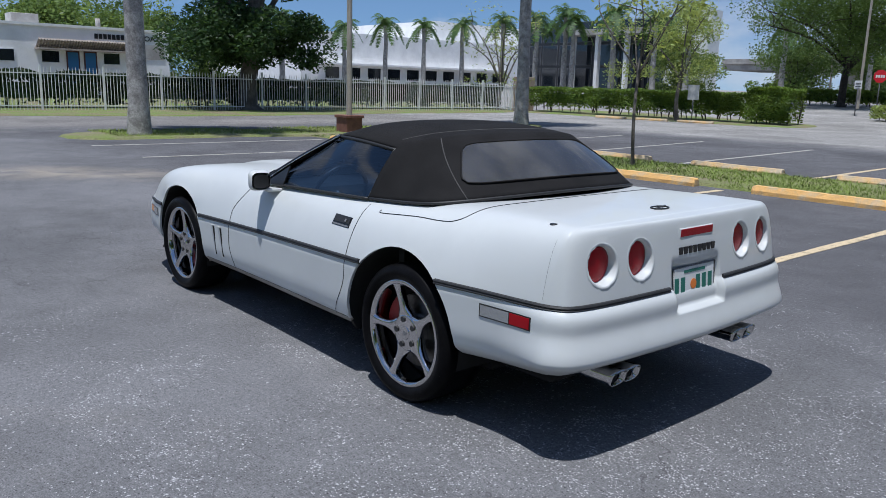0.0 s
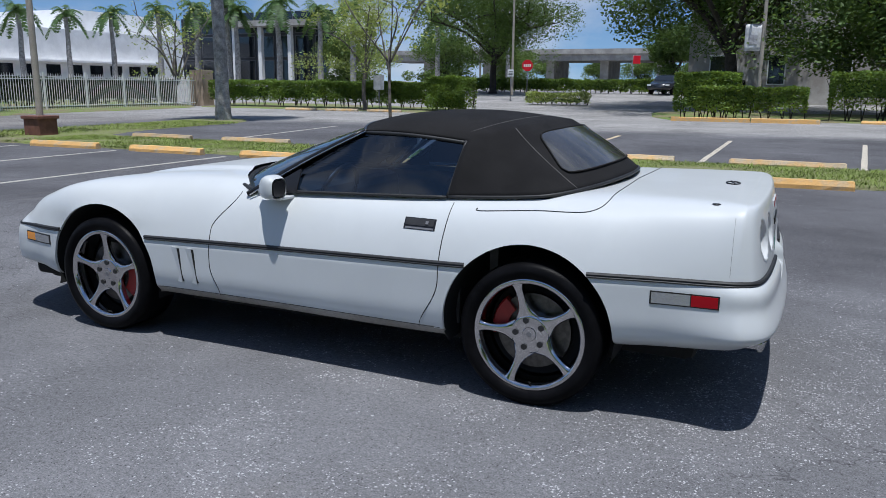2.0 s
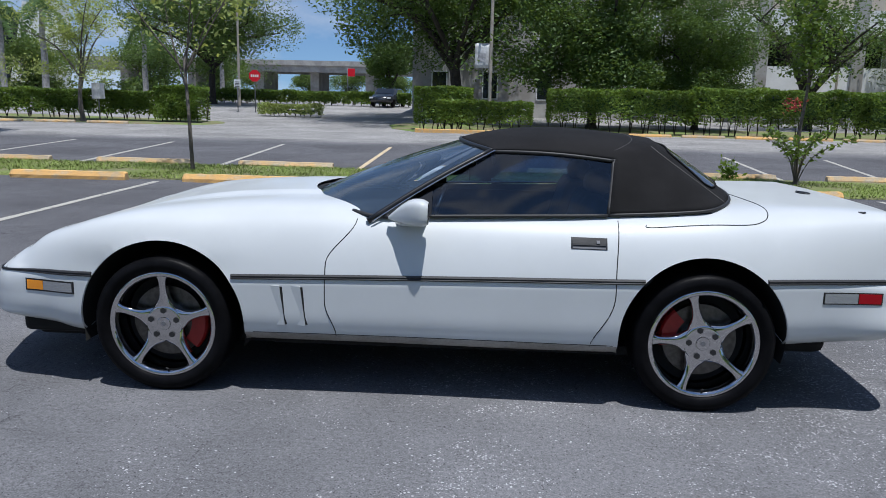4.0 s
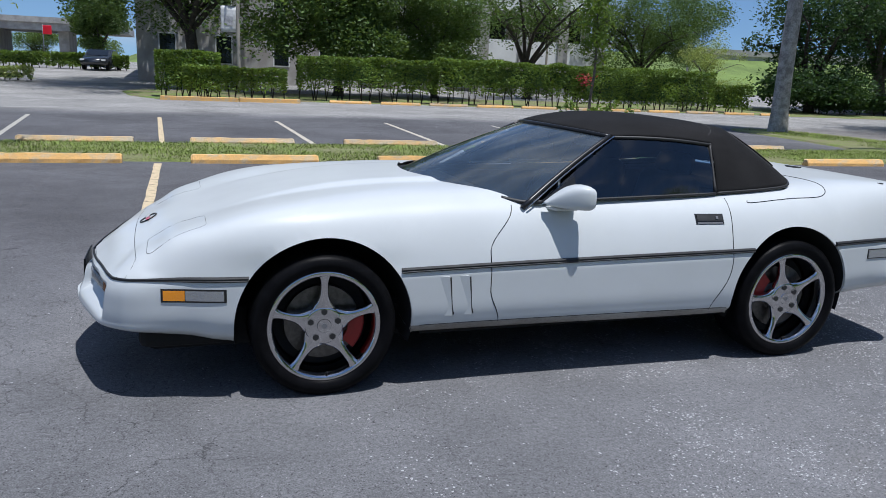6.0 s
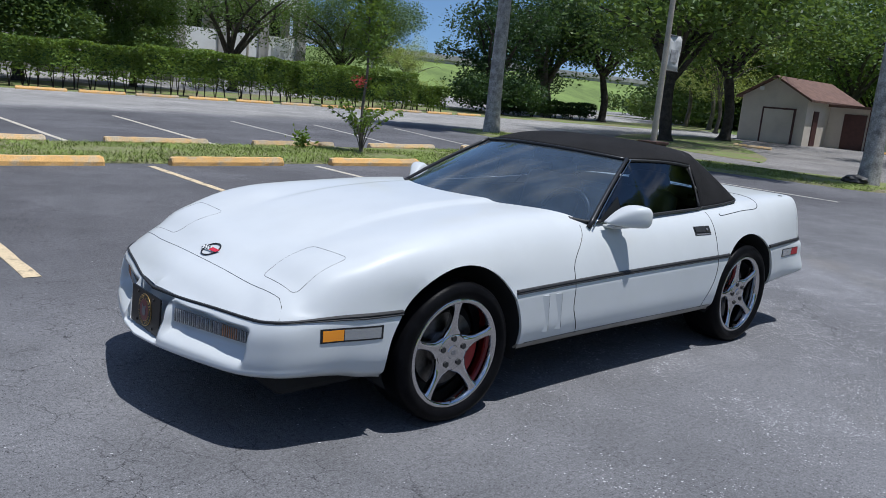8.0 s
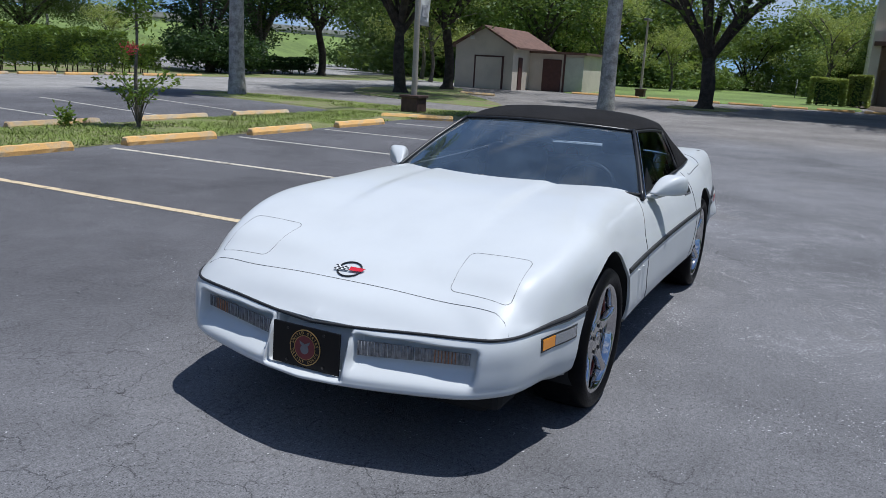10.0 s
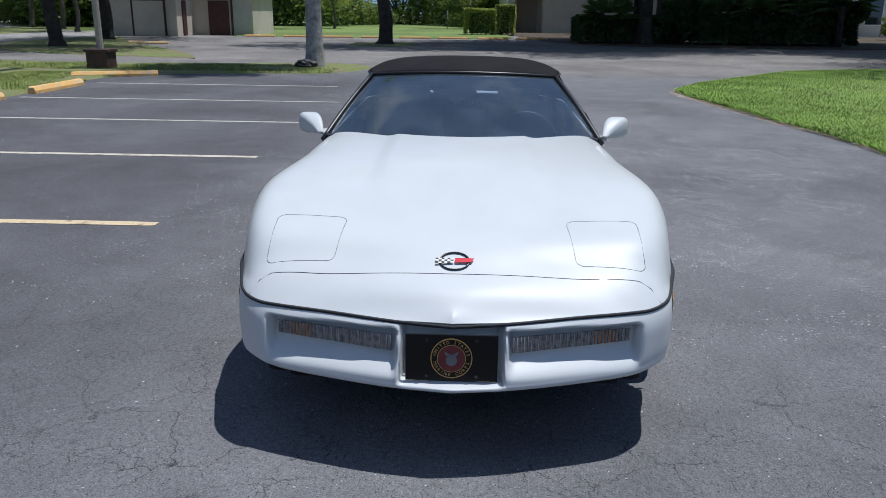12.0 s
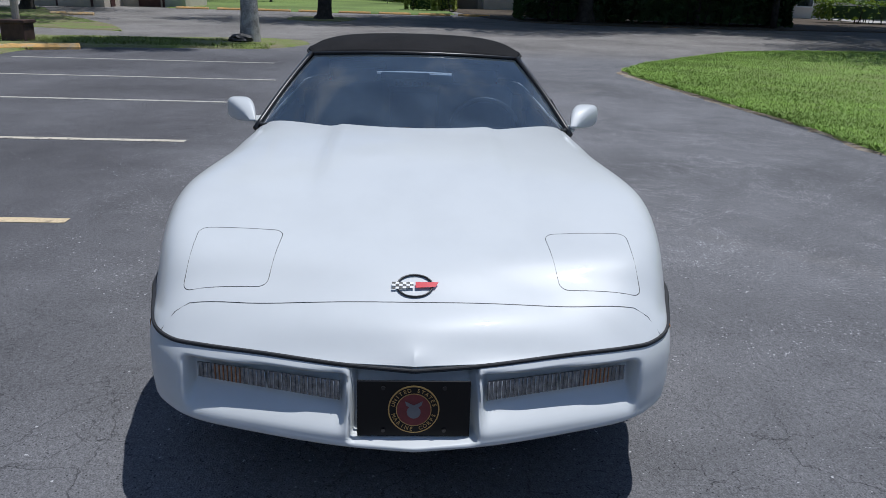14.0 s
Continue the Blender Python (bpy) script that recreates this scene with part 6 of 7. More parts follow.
place(ROYAL, [(-60, 33.2, 0, 1.02), (-60, 44.7, 40, 1.0), (-60, 49.6, 80, .98), (-61, 55.8, 130, 1.05), (-58, 38.5, 200, .9), (-54, 60, 10, 1.15), (-50.5, 60.5, 60, 1.2), (-49, 60, 100, 1.1),
              (-44, 60, 160, 1.2), (-35.8, 60, 220, 1.15), (-40, 61, 20, 1.1), (-57, 58, 70, 1.1), (-30, 66, 10, 1.0), (-25, 72, 80, .9), (60, 84, 10, .75)])


def hedge(name, x0, x1, y0, y1, z0, z1, n, label, seed, leaf=.075, foliage=None, gap_z=.26, wob=.17):
    """A clipped hedge: stems below, a dense leafy shell above."""
    rng = np.random.default_rng(seed)
    root = tagged(new(name), label, "hedge")
    lines = []
    rnd = random.Random(seed)
    m = max(2, int((x1 - x0 + y1 - y0) / .45))
    for k in range(m):
        x, y = x0 + (x1 - x0) * (k + rnd.uniform(.1, .9)) / m, rnd.uniform(y0 + .2 * (y1 - y0), y0 + .8 * (y1 - y0))
        for q in range(2):
            lines.append(([Vector((x, y, z0 - .02)), Vector((x + rnd.uniform(-.2, .2), y + rnd.uniform(-.15, .15), z0 + (z1 - z0) * .5)), Vector((x + rnd.uniform(-.3, .3), y + rnd.uniform(-.2, .2), z0 + (z1 - z0) * .85))], .022, .008))
    tagged(link("stem_work", limb_mesh("stem_work", lines), BRANCH_CORE, root), kind="stuff")
    u = rng.random((n, 3))
    face = rng.random(n)
    X, Y, Z = x0 + (x1 - x0) * u[:, 0], y0 + (y1 - y0) * u[:, 1], z0 + (z1 - z0) * (gap_z * .5 + (1 - gap_z * .5) * u[:, 2] ** .8)
    d = rng.exponential(.07, n)
    top = face < .34
    front = (face >= .34) & (face < .80)
    back = (face >= .80) & (face < .9)
    Z = np.where(top, z1 - d, Z)
    Y = np.where(front, y0 + d, np.where(back, y1 - d, Y))
    X = np.where(face >= .95, x0 + d, np.where((face >= .9) & (face < .95), x1 - d, X))
    lump = np.array([noise.noise((a * .9, b * .9, c * .9 + seed)) for a, b, c in zip(X, Y, Z)])
    Z = Z + np.where(top, lump * wob, 0)
    Y = Y + np.where(front, lump * wob * 2.0, 0)
    thin = (Z < z0 + gap_z * (z1 - z0)) & (rng.random(n) > (Z - z0) / (gap_z * (z1 - z0)) * 1.05 + lump * .8)
    P = np.stack([X, Y, Z], 1)[~thin]
    tagged(link("leaves", leaf_mesh("leaves", P, leaf, rng, .5), foliage or LEAF_HEDGE, root, soft=False), kind="stuff")
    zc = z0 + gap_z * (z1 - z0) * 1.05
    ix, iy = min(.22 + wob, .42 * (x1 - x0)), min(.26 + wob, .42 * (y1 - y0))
    # Solid dark box stands in for the shade between the inner leaves.
    boxed("shade_core", x0 + ix, x1 - ix, y0 + iy, y1 - iy, zc, z1 - .2 - .6 * wob, LEAF_DARK, root)
    return root


hedge("hedge", 3.2, 9.6, 31.3, 32.7, .05, 2.0, 10000, "clipped green hedge with bare stems below", 1, gap_z=.46, wob=.22)
hedge("hedge", 9.6, 17.2, 31.35, 32.7, .05, 2.1, 12000, "clipped green hedge with bare stems below", 2, gap_z=.44, wob=.22)
hedge("hedge", 17.2, 25.0, 31.4, 32.8, .05, 2.1, 12000, "clipped green hedge with bare stems below", 3, gap_z=.22, wob=.22)
hedge("hedge", 25.0, 27.6, 31.6, 32.8, .05, 1.5, 3500, "lower green hedge with stems", 4)
hedge("hedge", -1.7, 2.4, 29.6, 30.7, .05, 1.35, 6000, "low trimmed hedge behind a yellow kerb", 5, gap_z=.55)
hedge("hedge", -2.8, -.2, 30.9, 32.4, .05, 1.95, 6000, "taller bushy green untrimmed hedge", 6, wob=.16)
for k, (a, b) in enumerate(((-29.6, -25.5), (-25.3, -21.6), (-21.5, -18.4), (-18.2, -15.6))):
    hedge("hedge", a, b, 33.0, 34.2, .15, 1.48, 5500, "low clipped hedge with leafless stems below", 10 + k, gap_z=.32)
hedge("hedge", -15.4, -13.2, 32.9, 34.4, .10, 1.68, 8000, "rounded dense hedge block", 15, gap_z=.08, wob=.24)
for k in range(4):
    hedge("hedge", -26 + 5.2 * k, -21 + 5.2 * k, 58, 59, .80, 1.85, 2600, "far low hedge along the street", 20 + k, leaf=.12)
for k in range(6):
    hedge("hedge", -33.2, -32.0, -3 + 6 * k, 3 + 6 * k, .0, 1.45, 15000, "shrubs behind the fence, leaf colour darkened for shade", 30 + k, leaf=.10, foliage=LEAF_SHADE, gap_z=.3, wob=.25)
hedge("hedge", 51.5, 52.9, -1.6, .5, .05, 1.75, 9000, "clipped square green bush", 40, gap_z=.05, foliage=LEAF_LIGHT, leaf=.09, wob=.10)
hedge("hedge", 51.8, 53.2, -3.0, -1.7, .05, 2.05, 8000, "clipped square green bush", 41, gap_z=.05, foliage=LEAF_LIGHT, leaf=.09, wob=.10)
hedge("hedge", 34, 44, 33.5, 35, .05, 1.2, 5000, "dark low hedge under trees", 42, leaf=.10, foliage=LEAF_DARK)
hedge("hedge", 37.6, 41.0, -10.6, -5.6, .05, 1.35, 14000, "dark shrubs by the building", 43, leaf=.11, foliage=LEAF_DARK, gap_z=.08, wob=.35)
hedge("hedge", 37.0, 42.0, -19.6, -10.8, .05, 2.25, 24000, "tall dark shrubs in shade", 44, leaf=.16, foliage=LEAF_DARK, gap_z=.06, wob=.7)
hedge("hedge", 48.5, 51, -36, -27.5, .05, 1.5, 4000, "green shrubs along the wall", 45, leaf=.12, gap_z=.2, wob=.2)
hedge("hedge", -12.6, -9.0, 40.5, 41.8, .3, .95, 1800, "low yellow-green shrubs at the drive", 46, leaf=.09, foliage=LEAF_LIGHT, gap_z=.2, wob=.2)


def shrub():
    """Flowering shrub on the strip: arching leafy stems and a red flower head."""
    rnd = random.Random(77)
    rng = np.random.default_rng(77)
    root = tagged(new("flowering_shrub"), "young flowering shrub with arching leafy stems", "shrub")
    trunk = spline([(0, 0, 0), (-.02, .01, .8), (.03, -.01, 1.7), (.02, .02, 2.7), (.06, 0, 3.5)], 8)
    lines, P = [(trunk, .036, .010)], []
    # short twigs with leaf clumps round the upper stem
    for k in range(14):
        a, z = 2.4 * k, 1.75 + .12 * k
        reach = rnd.uniform(.18, .46)
        pts = spline([(.02, 0, z), (math.cos(a) * reach * .5, math.sin(a) * reach * .5, z + .12), (math.cos(a) * reach, math.sin(a) * reach, z + .16)], 5)
        lines.append((pts, .010, .004))
        for p in pts[2:]:
            P += [(p.x + rng.normal() * .09, p.y + rng.normal() * .09, p.z + rng.normal() * .08) for _ in range(13)]
    # low stems that arch outwards, leafy along their length
    for k in range(11):
        a = 2 * math.pi * k / 11 + rnd.uniform(-.3, .3)
        reach, top = rnd.uniform(.45, .95), rnd.uniform(.65, 1.05)
        pts = spline([(0, 0, 0), (math.cos(a) * reach * .30, math.sin(a) * reach * .30, top * .62), (math.cos(a) * reach, math.sin(a) * reach, top)], 9)
        lines.append((pts, .012, .004))
        for p in pts[8:]:
            P += [(p.x + rng.normal() * .04, p.y + rng.normal() * .04, p.z + rng.normal() * .035) for _ in range(5)]
    tagged(link("stem_work", limb_mesh("stem_work", lines), BARK_GREY, root), kind="stuff")
    link("leaves", leaf_mesh("leaves", np.array(P), .048, rng), LEAF_HEDGE, root, soft=False)
    F = np.array([-.20, -.12, 1.40]) + rng.normal(size=(75, 3)) * np.array([.075, .07, .065])
    tagged(link("flowers", leaf_mesh("flowers", F, .035, rng), FLOWER, root, "red flower head", soft=False), kind="stuff")
    root.matrix_basis = pose(5.70, 9.6, .03, 0, 0, 0)
    small = tagged(new("weed"), "small leafy weed beside a wheel stop", "plant")
    W = np.array([0, 0, .17]) + rng.normal(size=(170, 3)) * np.array([.09, .09, .10])
    link("leaves", leaf_mesh("leaves", W, .05, rng), LEAF_HEDGE, small, soft=False)
    small.matrix_basis = pose(4.75, 10.3, .03)


shrub()


def fan_palm(x, y, h, seed):
    rnd = random.Random(seed)
    root = tagged(new("fan_palm"), "dark spiky fan palm by the wall", "palm tree")
    tube("trunk", [(0, 0, 0), (.05, 0, h)], .18, BARK_DARK, root)
    v, f = [], []
    for k in range(26):
        a, e = rnd.uniform(0, 2 * math.pi), rnd.uniform(-.2, 1.3)
        d = Vector((math.cos(a) * math.cos(e), math.sin(a) * math.cos(e), math.sin(e)))
        c = Vector((0, 0, h)) + d * .8
        s = d.cross(Vector((0, 0, 1))).normalized()
        u = s.cross(d)
        for j in range(12):
            g = radians(-75 + 150 * j / 11)
            r = d * math.cos(g) + s * math.sin(g)
            m = len(v)
            v += [c, c + r * .5 + s * .03 + u * .04, c + r * .95 - Vector((0, 0, .12)), ]
            f.append((m, m + 1, m + 2))
            v += [c + r * .5 - s * .03]
            f.append((m, m + 2, m + 3))
    link("fronds", mesh_of("fronds", v, f), LEAF_PALM, root, soft=False)
    root.matrix_basis = pose(x, y, .05)


fan_palm(38.0, -7.2, 1.25, 1)
fan_palm(37.2, -14.6, 1.7, 2)
fan_palm(37.0, -18.6, 2.0, 3)

# ---- street furniture ----
POLE = mat("concrete_pole", (0.40, 0.36, 0.30), 0.8, vary=0.2, scale=3, grain=0.15, grain_scale=40, bump=0.002, bump_scale=60)
BASE_BROWN = mat("brown_base", (0.075, 0.040, 0.032), 0.7, vary=0.3, scale=6)
BANNER = mat("white_banner", (0.68, 0.68, 0.66), 0.7, second=(0.50, 0.50, 0.48), scale=4)
ROOF_BROWN = mat("brown_roof", (0.17, 0.095, 0.07), 0.85, vary=0.3, scale=3, bump=0.01, bump_scale=20)


def lamp_post(x, y, height, banner=None, brown=BASE_BROWN, base=True, tone=POLE, dx=-1):
    root = tagged(new("lamp_post"), "square concrete lamp post on a brown plinth" if base else "plain pale lamp post", "lamp post")
    z = float(land(x, y))
    if base:
        bm = bmesh.new()
        box(bm, -.27, .27, -.27, .27, -.05, .50, .02)
        box(bm, -.31, .31, -.31, .31, .44, .52, .015)
        part("plinth", bm, brown, root, "brown painted plinth")
    bm = bmesh.new()
    cyl(bm, .085, .06, height - .4, Matrix.Translation((0, 0, .4 + (height - .4) / 2)), 12)
    part("pole", bm, tone, root)
    boxed("lamp_head", -.55, .55, -.14, .14, height - .05, height + .10, GREY_PLASTIC, root, bevel=.03)
    if banner:
        z0, z1 = banner
        tube("banner_arm", [(0, 0, z1), (dx * .72, 0, z1)], .015, GREY_PLASTIC, root, res=0)
        tube("banner_arm", [(0, 0, z0), (dx * .72, 0, z0)], .015, GREY_PLASTIC, root, res=0)
        g = [[Vector((dx * (.08 + .62 * i / 6), .02 * math.sin(i * 1.1 + j), z0 + (z1 - z0) * j / 6)) for i in range(7)] for j in range(7)]
        b = grid_mesh("banner", g, BANNER, root, "faded white banner", thick=.004)
        boxed("banner_print", dx * .22 if dx > 0 else -.56, dx * .56 if dx > 0 else -.22, -.032, -.024, z0 + .25 * (z1 - z0), z0 + .6 * (z1 - z0), mat("faded_print", (.45, .45, .46), .8, vary=.4, scale=9), root)
    root.matrix_basis = pose(x, y, z)
    return root


lamp_post(-15.05, 9.9, 8.5, brown=mat("red_brown_base", (0.20, 0.085, 0.06), .75, vary=.3, scale=6))
lamp_post(15.35, 9.3, 8.5, (2.45, 3.38), dx=1)
lamp_post(.55, 31.0, 8.5, (2.8, 3.85), base=False)
lamp_post(45.0, 9.7, 4.6, base=True)
lamp_post(-15.0, 45.0, 7.5, base=False)
lamp_post(-24, 62, 9.5, base=False)
lamp_post(22, 46, 9, base=False)


def sign(x, y, z0, height, shape, face, label, size=.38, bars=0):
    root = tagged(new("road_sign"), label, "road sign")
    tube("post", [(0, .03, 0), (0, .03, height)], .03, GREY_PLASTIC, root, res=0)
    if shape == "stop":
        bm = cyl(bmesh.new(), size, size, .02, pose(0, 0, height - .2, 90, 0, 0) @ pose(0, 0, 0, 0, 0, 22.5), 8)
        part("panel", bm, face, root, "red octagonal panel")
        for i in range(4):
            boxed("bar", -.24 + .13 * i, -.15 + .13 * i, -.016, -.010, height - .28, height - .12, WHITE_PRINT, root)
    else:
        boxed("panel", -size, size, -.012, .008, height - 2.4 * size, height, face, root, "pale panel")
        for i in range(bars):
            boxed("bar", -size * .7, size * .7, -.018, -.012, height - 2.2 * size + .45 * size * i, height - 2.0 * size + .45 * size * i, BLACK_TRIM, root)
    root.matrix_basis = pose(x, y, z0)


sign(-14.0, 45.0, float(land(-14, 45)), 2.45, "stop", RED_PRINT, "red octagonal stop sign on a post")
sign(-15.05, 44.8, float(land(-15, 45)), 2.0, "plain", WHITE_PRINT, "small white sign on a post", .2, 4)
sign(-17.6, 31.9, .05, 1.75, "plain", BANNER, "pale notice board on a short post", .30)
def dark_bundle(x, y):
    """A crumpled dark lump round a palm's foot, standing in for an unidentified object."""
    rnd = random.Random(8)
    bm = bmesh.new()
    bmesh.ops.create_icosphere(bm, subdivisions=3, radius=1.0)
    for v in bm.verts:
        k = 1 + .28 * noise.noise(v.co * 2.3) + rnd.uniform(-.05, .05)
        v.co = Vector((v.co.x * .17 * k, v.co.y * .30 * k, max(v.co.z, -.6) * .13 * k + .08))
    bag = part("dark_lump", bm, BLACK_RUBBER)
    tagged(bag, "crumpled dark lump at the foot of a palm", "bag")
    bag.matrix_basis = pose(x, y, .04)


dark_bundle(16.74, 4.38)
sign(70, 2.2, .05, 1.6, "plain", BANNER, "small white notice on a post", .3)


# ---- fence ----
def fence():
    root = tagged(new("fence"), "white steel picket fence with pointed tops", "fence")
    paint = mat("white_fence_paint", (.84, .84, .82), .5, vary=.15, scale=3)
    bm = bmesh.new()
    box(bm, -.011, .011, -.011, .011, 0, 1.62)
    g = bmesh.ops.create_cone(bm, cap_ends=False, segments=4, radius1=.012, radius2=.0, depth=.10, matrix=Matrix.Translation((0, 0, 1.67)))
    picket = bpy.data.meshes.new("picket")
    bm.to_mesh(picket)
    bm.free()
    picket.materials.append(paint)
    y0, y1 = -4.0, 33.0
    n = int((y1 - y0) / .135)
    for i in range(n):
        y = y0 + .135 * i
        if i % 18 == 0:
            boxed("post", -30.63, -30.55, y - .04, y + .04, 0, 1.80, paint, root)
        else:
            ob = new("picket", picket)
            ob.parent = root
            ob.matrix_basis = pose(-30.59, y, .04)
    for z in (.18, 1.45):
        boxed("rail", -30.61, -30.57, y0, y1, z, z + .04, paint, root)
    return root


fence()
pillar = tagged(boxed("gate_pillar", -31.1, -30.15, 33.15, 34.1, 0, 2.1, mat("beige_stucco", (.46, .35, .27), .9, vary=.2, scale=2, bump=.01, bump_scale=40), bevel=.02), "beige stucco gate pillar", "pillar")

# ---- buildings ----
STUCCO = mat("white_stucco", (.86, .86, .85), .9, vary=.12, scale=.6, grain=.08, grain_scale=40, bump=.004, bump_scale=60)
CREAM = mat("cream_stucco", (.66, .59, .50), .9, vary=.15, scale=.5, grain=.08, grain_scale=40, bump=.004, bump_scale=60)
GREY_WALL = mat("grey_concrete_wall", (.46, .45, .43), .9, second=(.33, .31, .29), scale=.7, grain=.1, grain_scale=30)
DARK_GLASS = mat("dark_window_glass", (.012, .016, .022), .06, spec=.8)
BLUE_DOOR = mat("blue_door", (.03, .16, .36), .5)
BROWN_DOOR = mat("brown_door", (.085, .035, .03), .6, vary=.2, scale=6)
TILE = mat("roof_tile", (.42, .36, .31), .8, vary=.3, scale=4)


def win_x(root, x, y0, y1, z0, z1, frame=.06, material=DARK_GLASS, name="window", out=1):
    """A window on a wall whose face looks along x (out: +1 or -1), with frame and pane."""
    w = boxed(name, x - .02, x + out * .05, y0, y1, z0, z1, WHITE_PRINT if name == "window" else BROWN_DOOR, root, bevel=0)
    boxed("pane", x + out * .03, x + out * .06, y0 + frame, y1 - frame, z0 + frame, z1 - frame, material, w)
    return w


def win_y(root, y, x0, x1, z0, z1, frame=.06, material=DARK_GLASS, name="window", edge=WHITE_PRINT):
    w = boxed(name, x0, x1, y - .05, y + .02, z0, z1, edge, root)
    boxed("pane", x0 + frame, x1 - frame, y - .06, y - .03, z0 + frame, z1 - frame, material, w)
    return w


def words(text, y0, y1, z, size, x, root):
    """Block letters on a wall that faces the +x side."""
    cu = bpy.data.curves.new("lettering", "FONT")
    cu.body, cu.size, cu.extrude, cu.offset = text, size, .012, .008
    tmp = bpy.data.objects.new("lettering", cu)
    scene.collection.objects.link(tmp)
    me = bpy.data.meshes.new_from_object(tmp.evaluated_get(bpy.context.evaluated_depsgraph_get()))
    bpy.data.objects.remove(tmp)
    wide = max(v.co.x for v in me.vertices)
    ob = link("lettering", me, BLACK_TRIM, root, "dark block letters", soft=False)
    ob.matrix_basis = Matrix.Translation((x, y0, z)) @ pose(0, 0, 0, 90, 0, 90) @ Matrix.Diagonal(((y1 - y0) / wide, 1, 1, 1))


def boat_shop():
    z = .28
    root = tagged(new("shop_building"), "low white flat-roofed shop with blue doors and tiled awning", "building")
    boxed("wall", -62, -47, -14, 17.6, z, 4.2, STUCCO, root)
    boxed("parapet", -62.1, -46.9, -14.1, 17.7, 4.2, 4.35, STUCCO, root)
    win_x(root, -47, 9.95, 11.0, 2.1, 2.85)
    win_x(root, -47, 13.45, 14.5, 2.1, 2.85)
    win_x(root, -47, 6.6, 8.6, 2.1, 2.85)
    for a in (11.35, 12.35):
        win_x(root, -47, a, a + .75, .6, 2.85, .08, BLUE_DOOR, "door")
    for i in range(34):
        y = 9.75 + .158 * i
        bm = cyl(bmesh.new(), .075, .075, 1.0, Matrix.Translation((-46.55, y, 3.18)) @ pose(0, 0, 0, 0, 58, 0), 8)
        part("roof_tile", bm, TILE, root)
    boxed("awning_deck", -47, -46.1, 9.65, 15.2, 2.86, 2.95, TILE, root)
    boxed("shutter", -47.01, -46.96, 16.0, 17.3, 2.55, 3.45, GREY_WALL, root)
    for i in range(7):
        y = 13.03 + .26 * i
        boxed("name_bar", -46.99, -46.95, y, y + .20, 3.64, 3.94, BLACK_TRIM, root)
    words("AIRBOATS", 15.03, 17.22, 3.66, .42, -46.955, root)
    boxed("roof_unit", -50, -48.6, 8.9, 10.4, 4.3, 4.95, GREY_WALL, root, bevel=.03)
    tube("vent_pipe", [(-48, 13.6, 4.3), (-48, 13.6, 4.9)], .15, GREY_WALL, root)


def long_hall():
    root = tagged(new("long_white_building"), "long white warehouse with a low band of windows", "building")
    boxed("wall", -100, -75, 44, 83, .5, 7.2, STUCCO, root)
    boxed("upper_wall", -101, -78, 66, 84, 7.2, 9.8, STUCCO, root)
    boxed("canopy", -75.0, -73.8, 46, 77, 3.5, 3.72, STUCCO, root)
    for i in range(10):
        win_x(root, -75, 47.2 + 3.0 * i, 49.2 + 3.0 * i, 1.9, 3.3)


def glass_block():
    root = tagged(new("office_building"), "dark glass office block with white slanted end walls", "building")
    boxed("side_wall", -42, -41.6, 70, 75, 1, 8.6, STUCCO, root, "white side wall")
    boxed("wall", -65, -42, 70, 75, 1, 8.6, mat("dark_cladding", (.03, .032, .036), .4, vary=.2, scale=2), root)
    for i in range(8):
        for j in range(3):
            win_y(root, 70, -64.6 + 2.6 * i, -62.3 + 2.6 * i, 1.6 + 2.6 * j, 3.9 + 2.6 * j, .05, edge=GREY_PLASTIC)
    for x in (-56, -52.5, -48.6):
        boxed("column", x - .22, x + .22, 68.2, 68.7, 1, 7.6, STUCCO, root)
    boxed("canopy", -57, -45, 67.6, 70, 7.4, 8.0, GREY_WALL, root)
    bm = bmesh.new()
    vs = [bm.verts.new(p) for p in ((-44.6, 69, 1), (-39.6, 69, 1), (-39.2, 69, 9.5), (-42.6, 69, 9.5), (-44.6, 71, 1), (-39.6, 71, 1), (-39.2, 71, 9.5), (-42.6, 71, 9.5))]
    for f in ((0, 1, 2, 3), (4, 7, 6, 5), (0, 4, 5, 1), (1, 5, 6, 2), (2, 6, 7, 3), (3, 7, 4, 0)):
        bm.faces.new([vs[i] for i in f])
    part("end_wall", bm, STUCCO, root, "white slanted end wall")


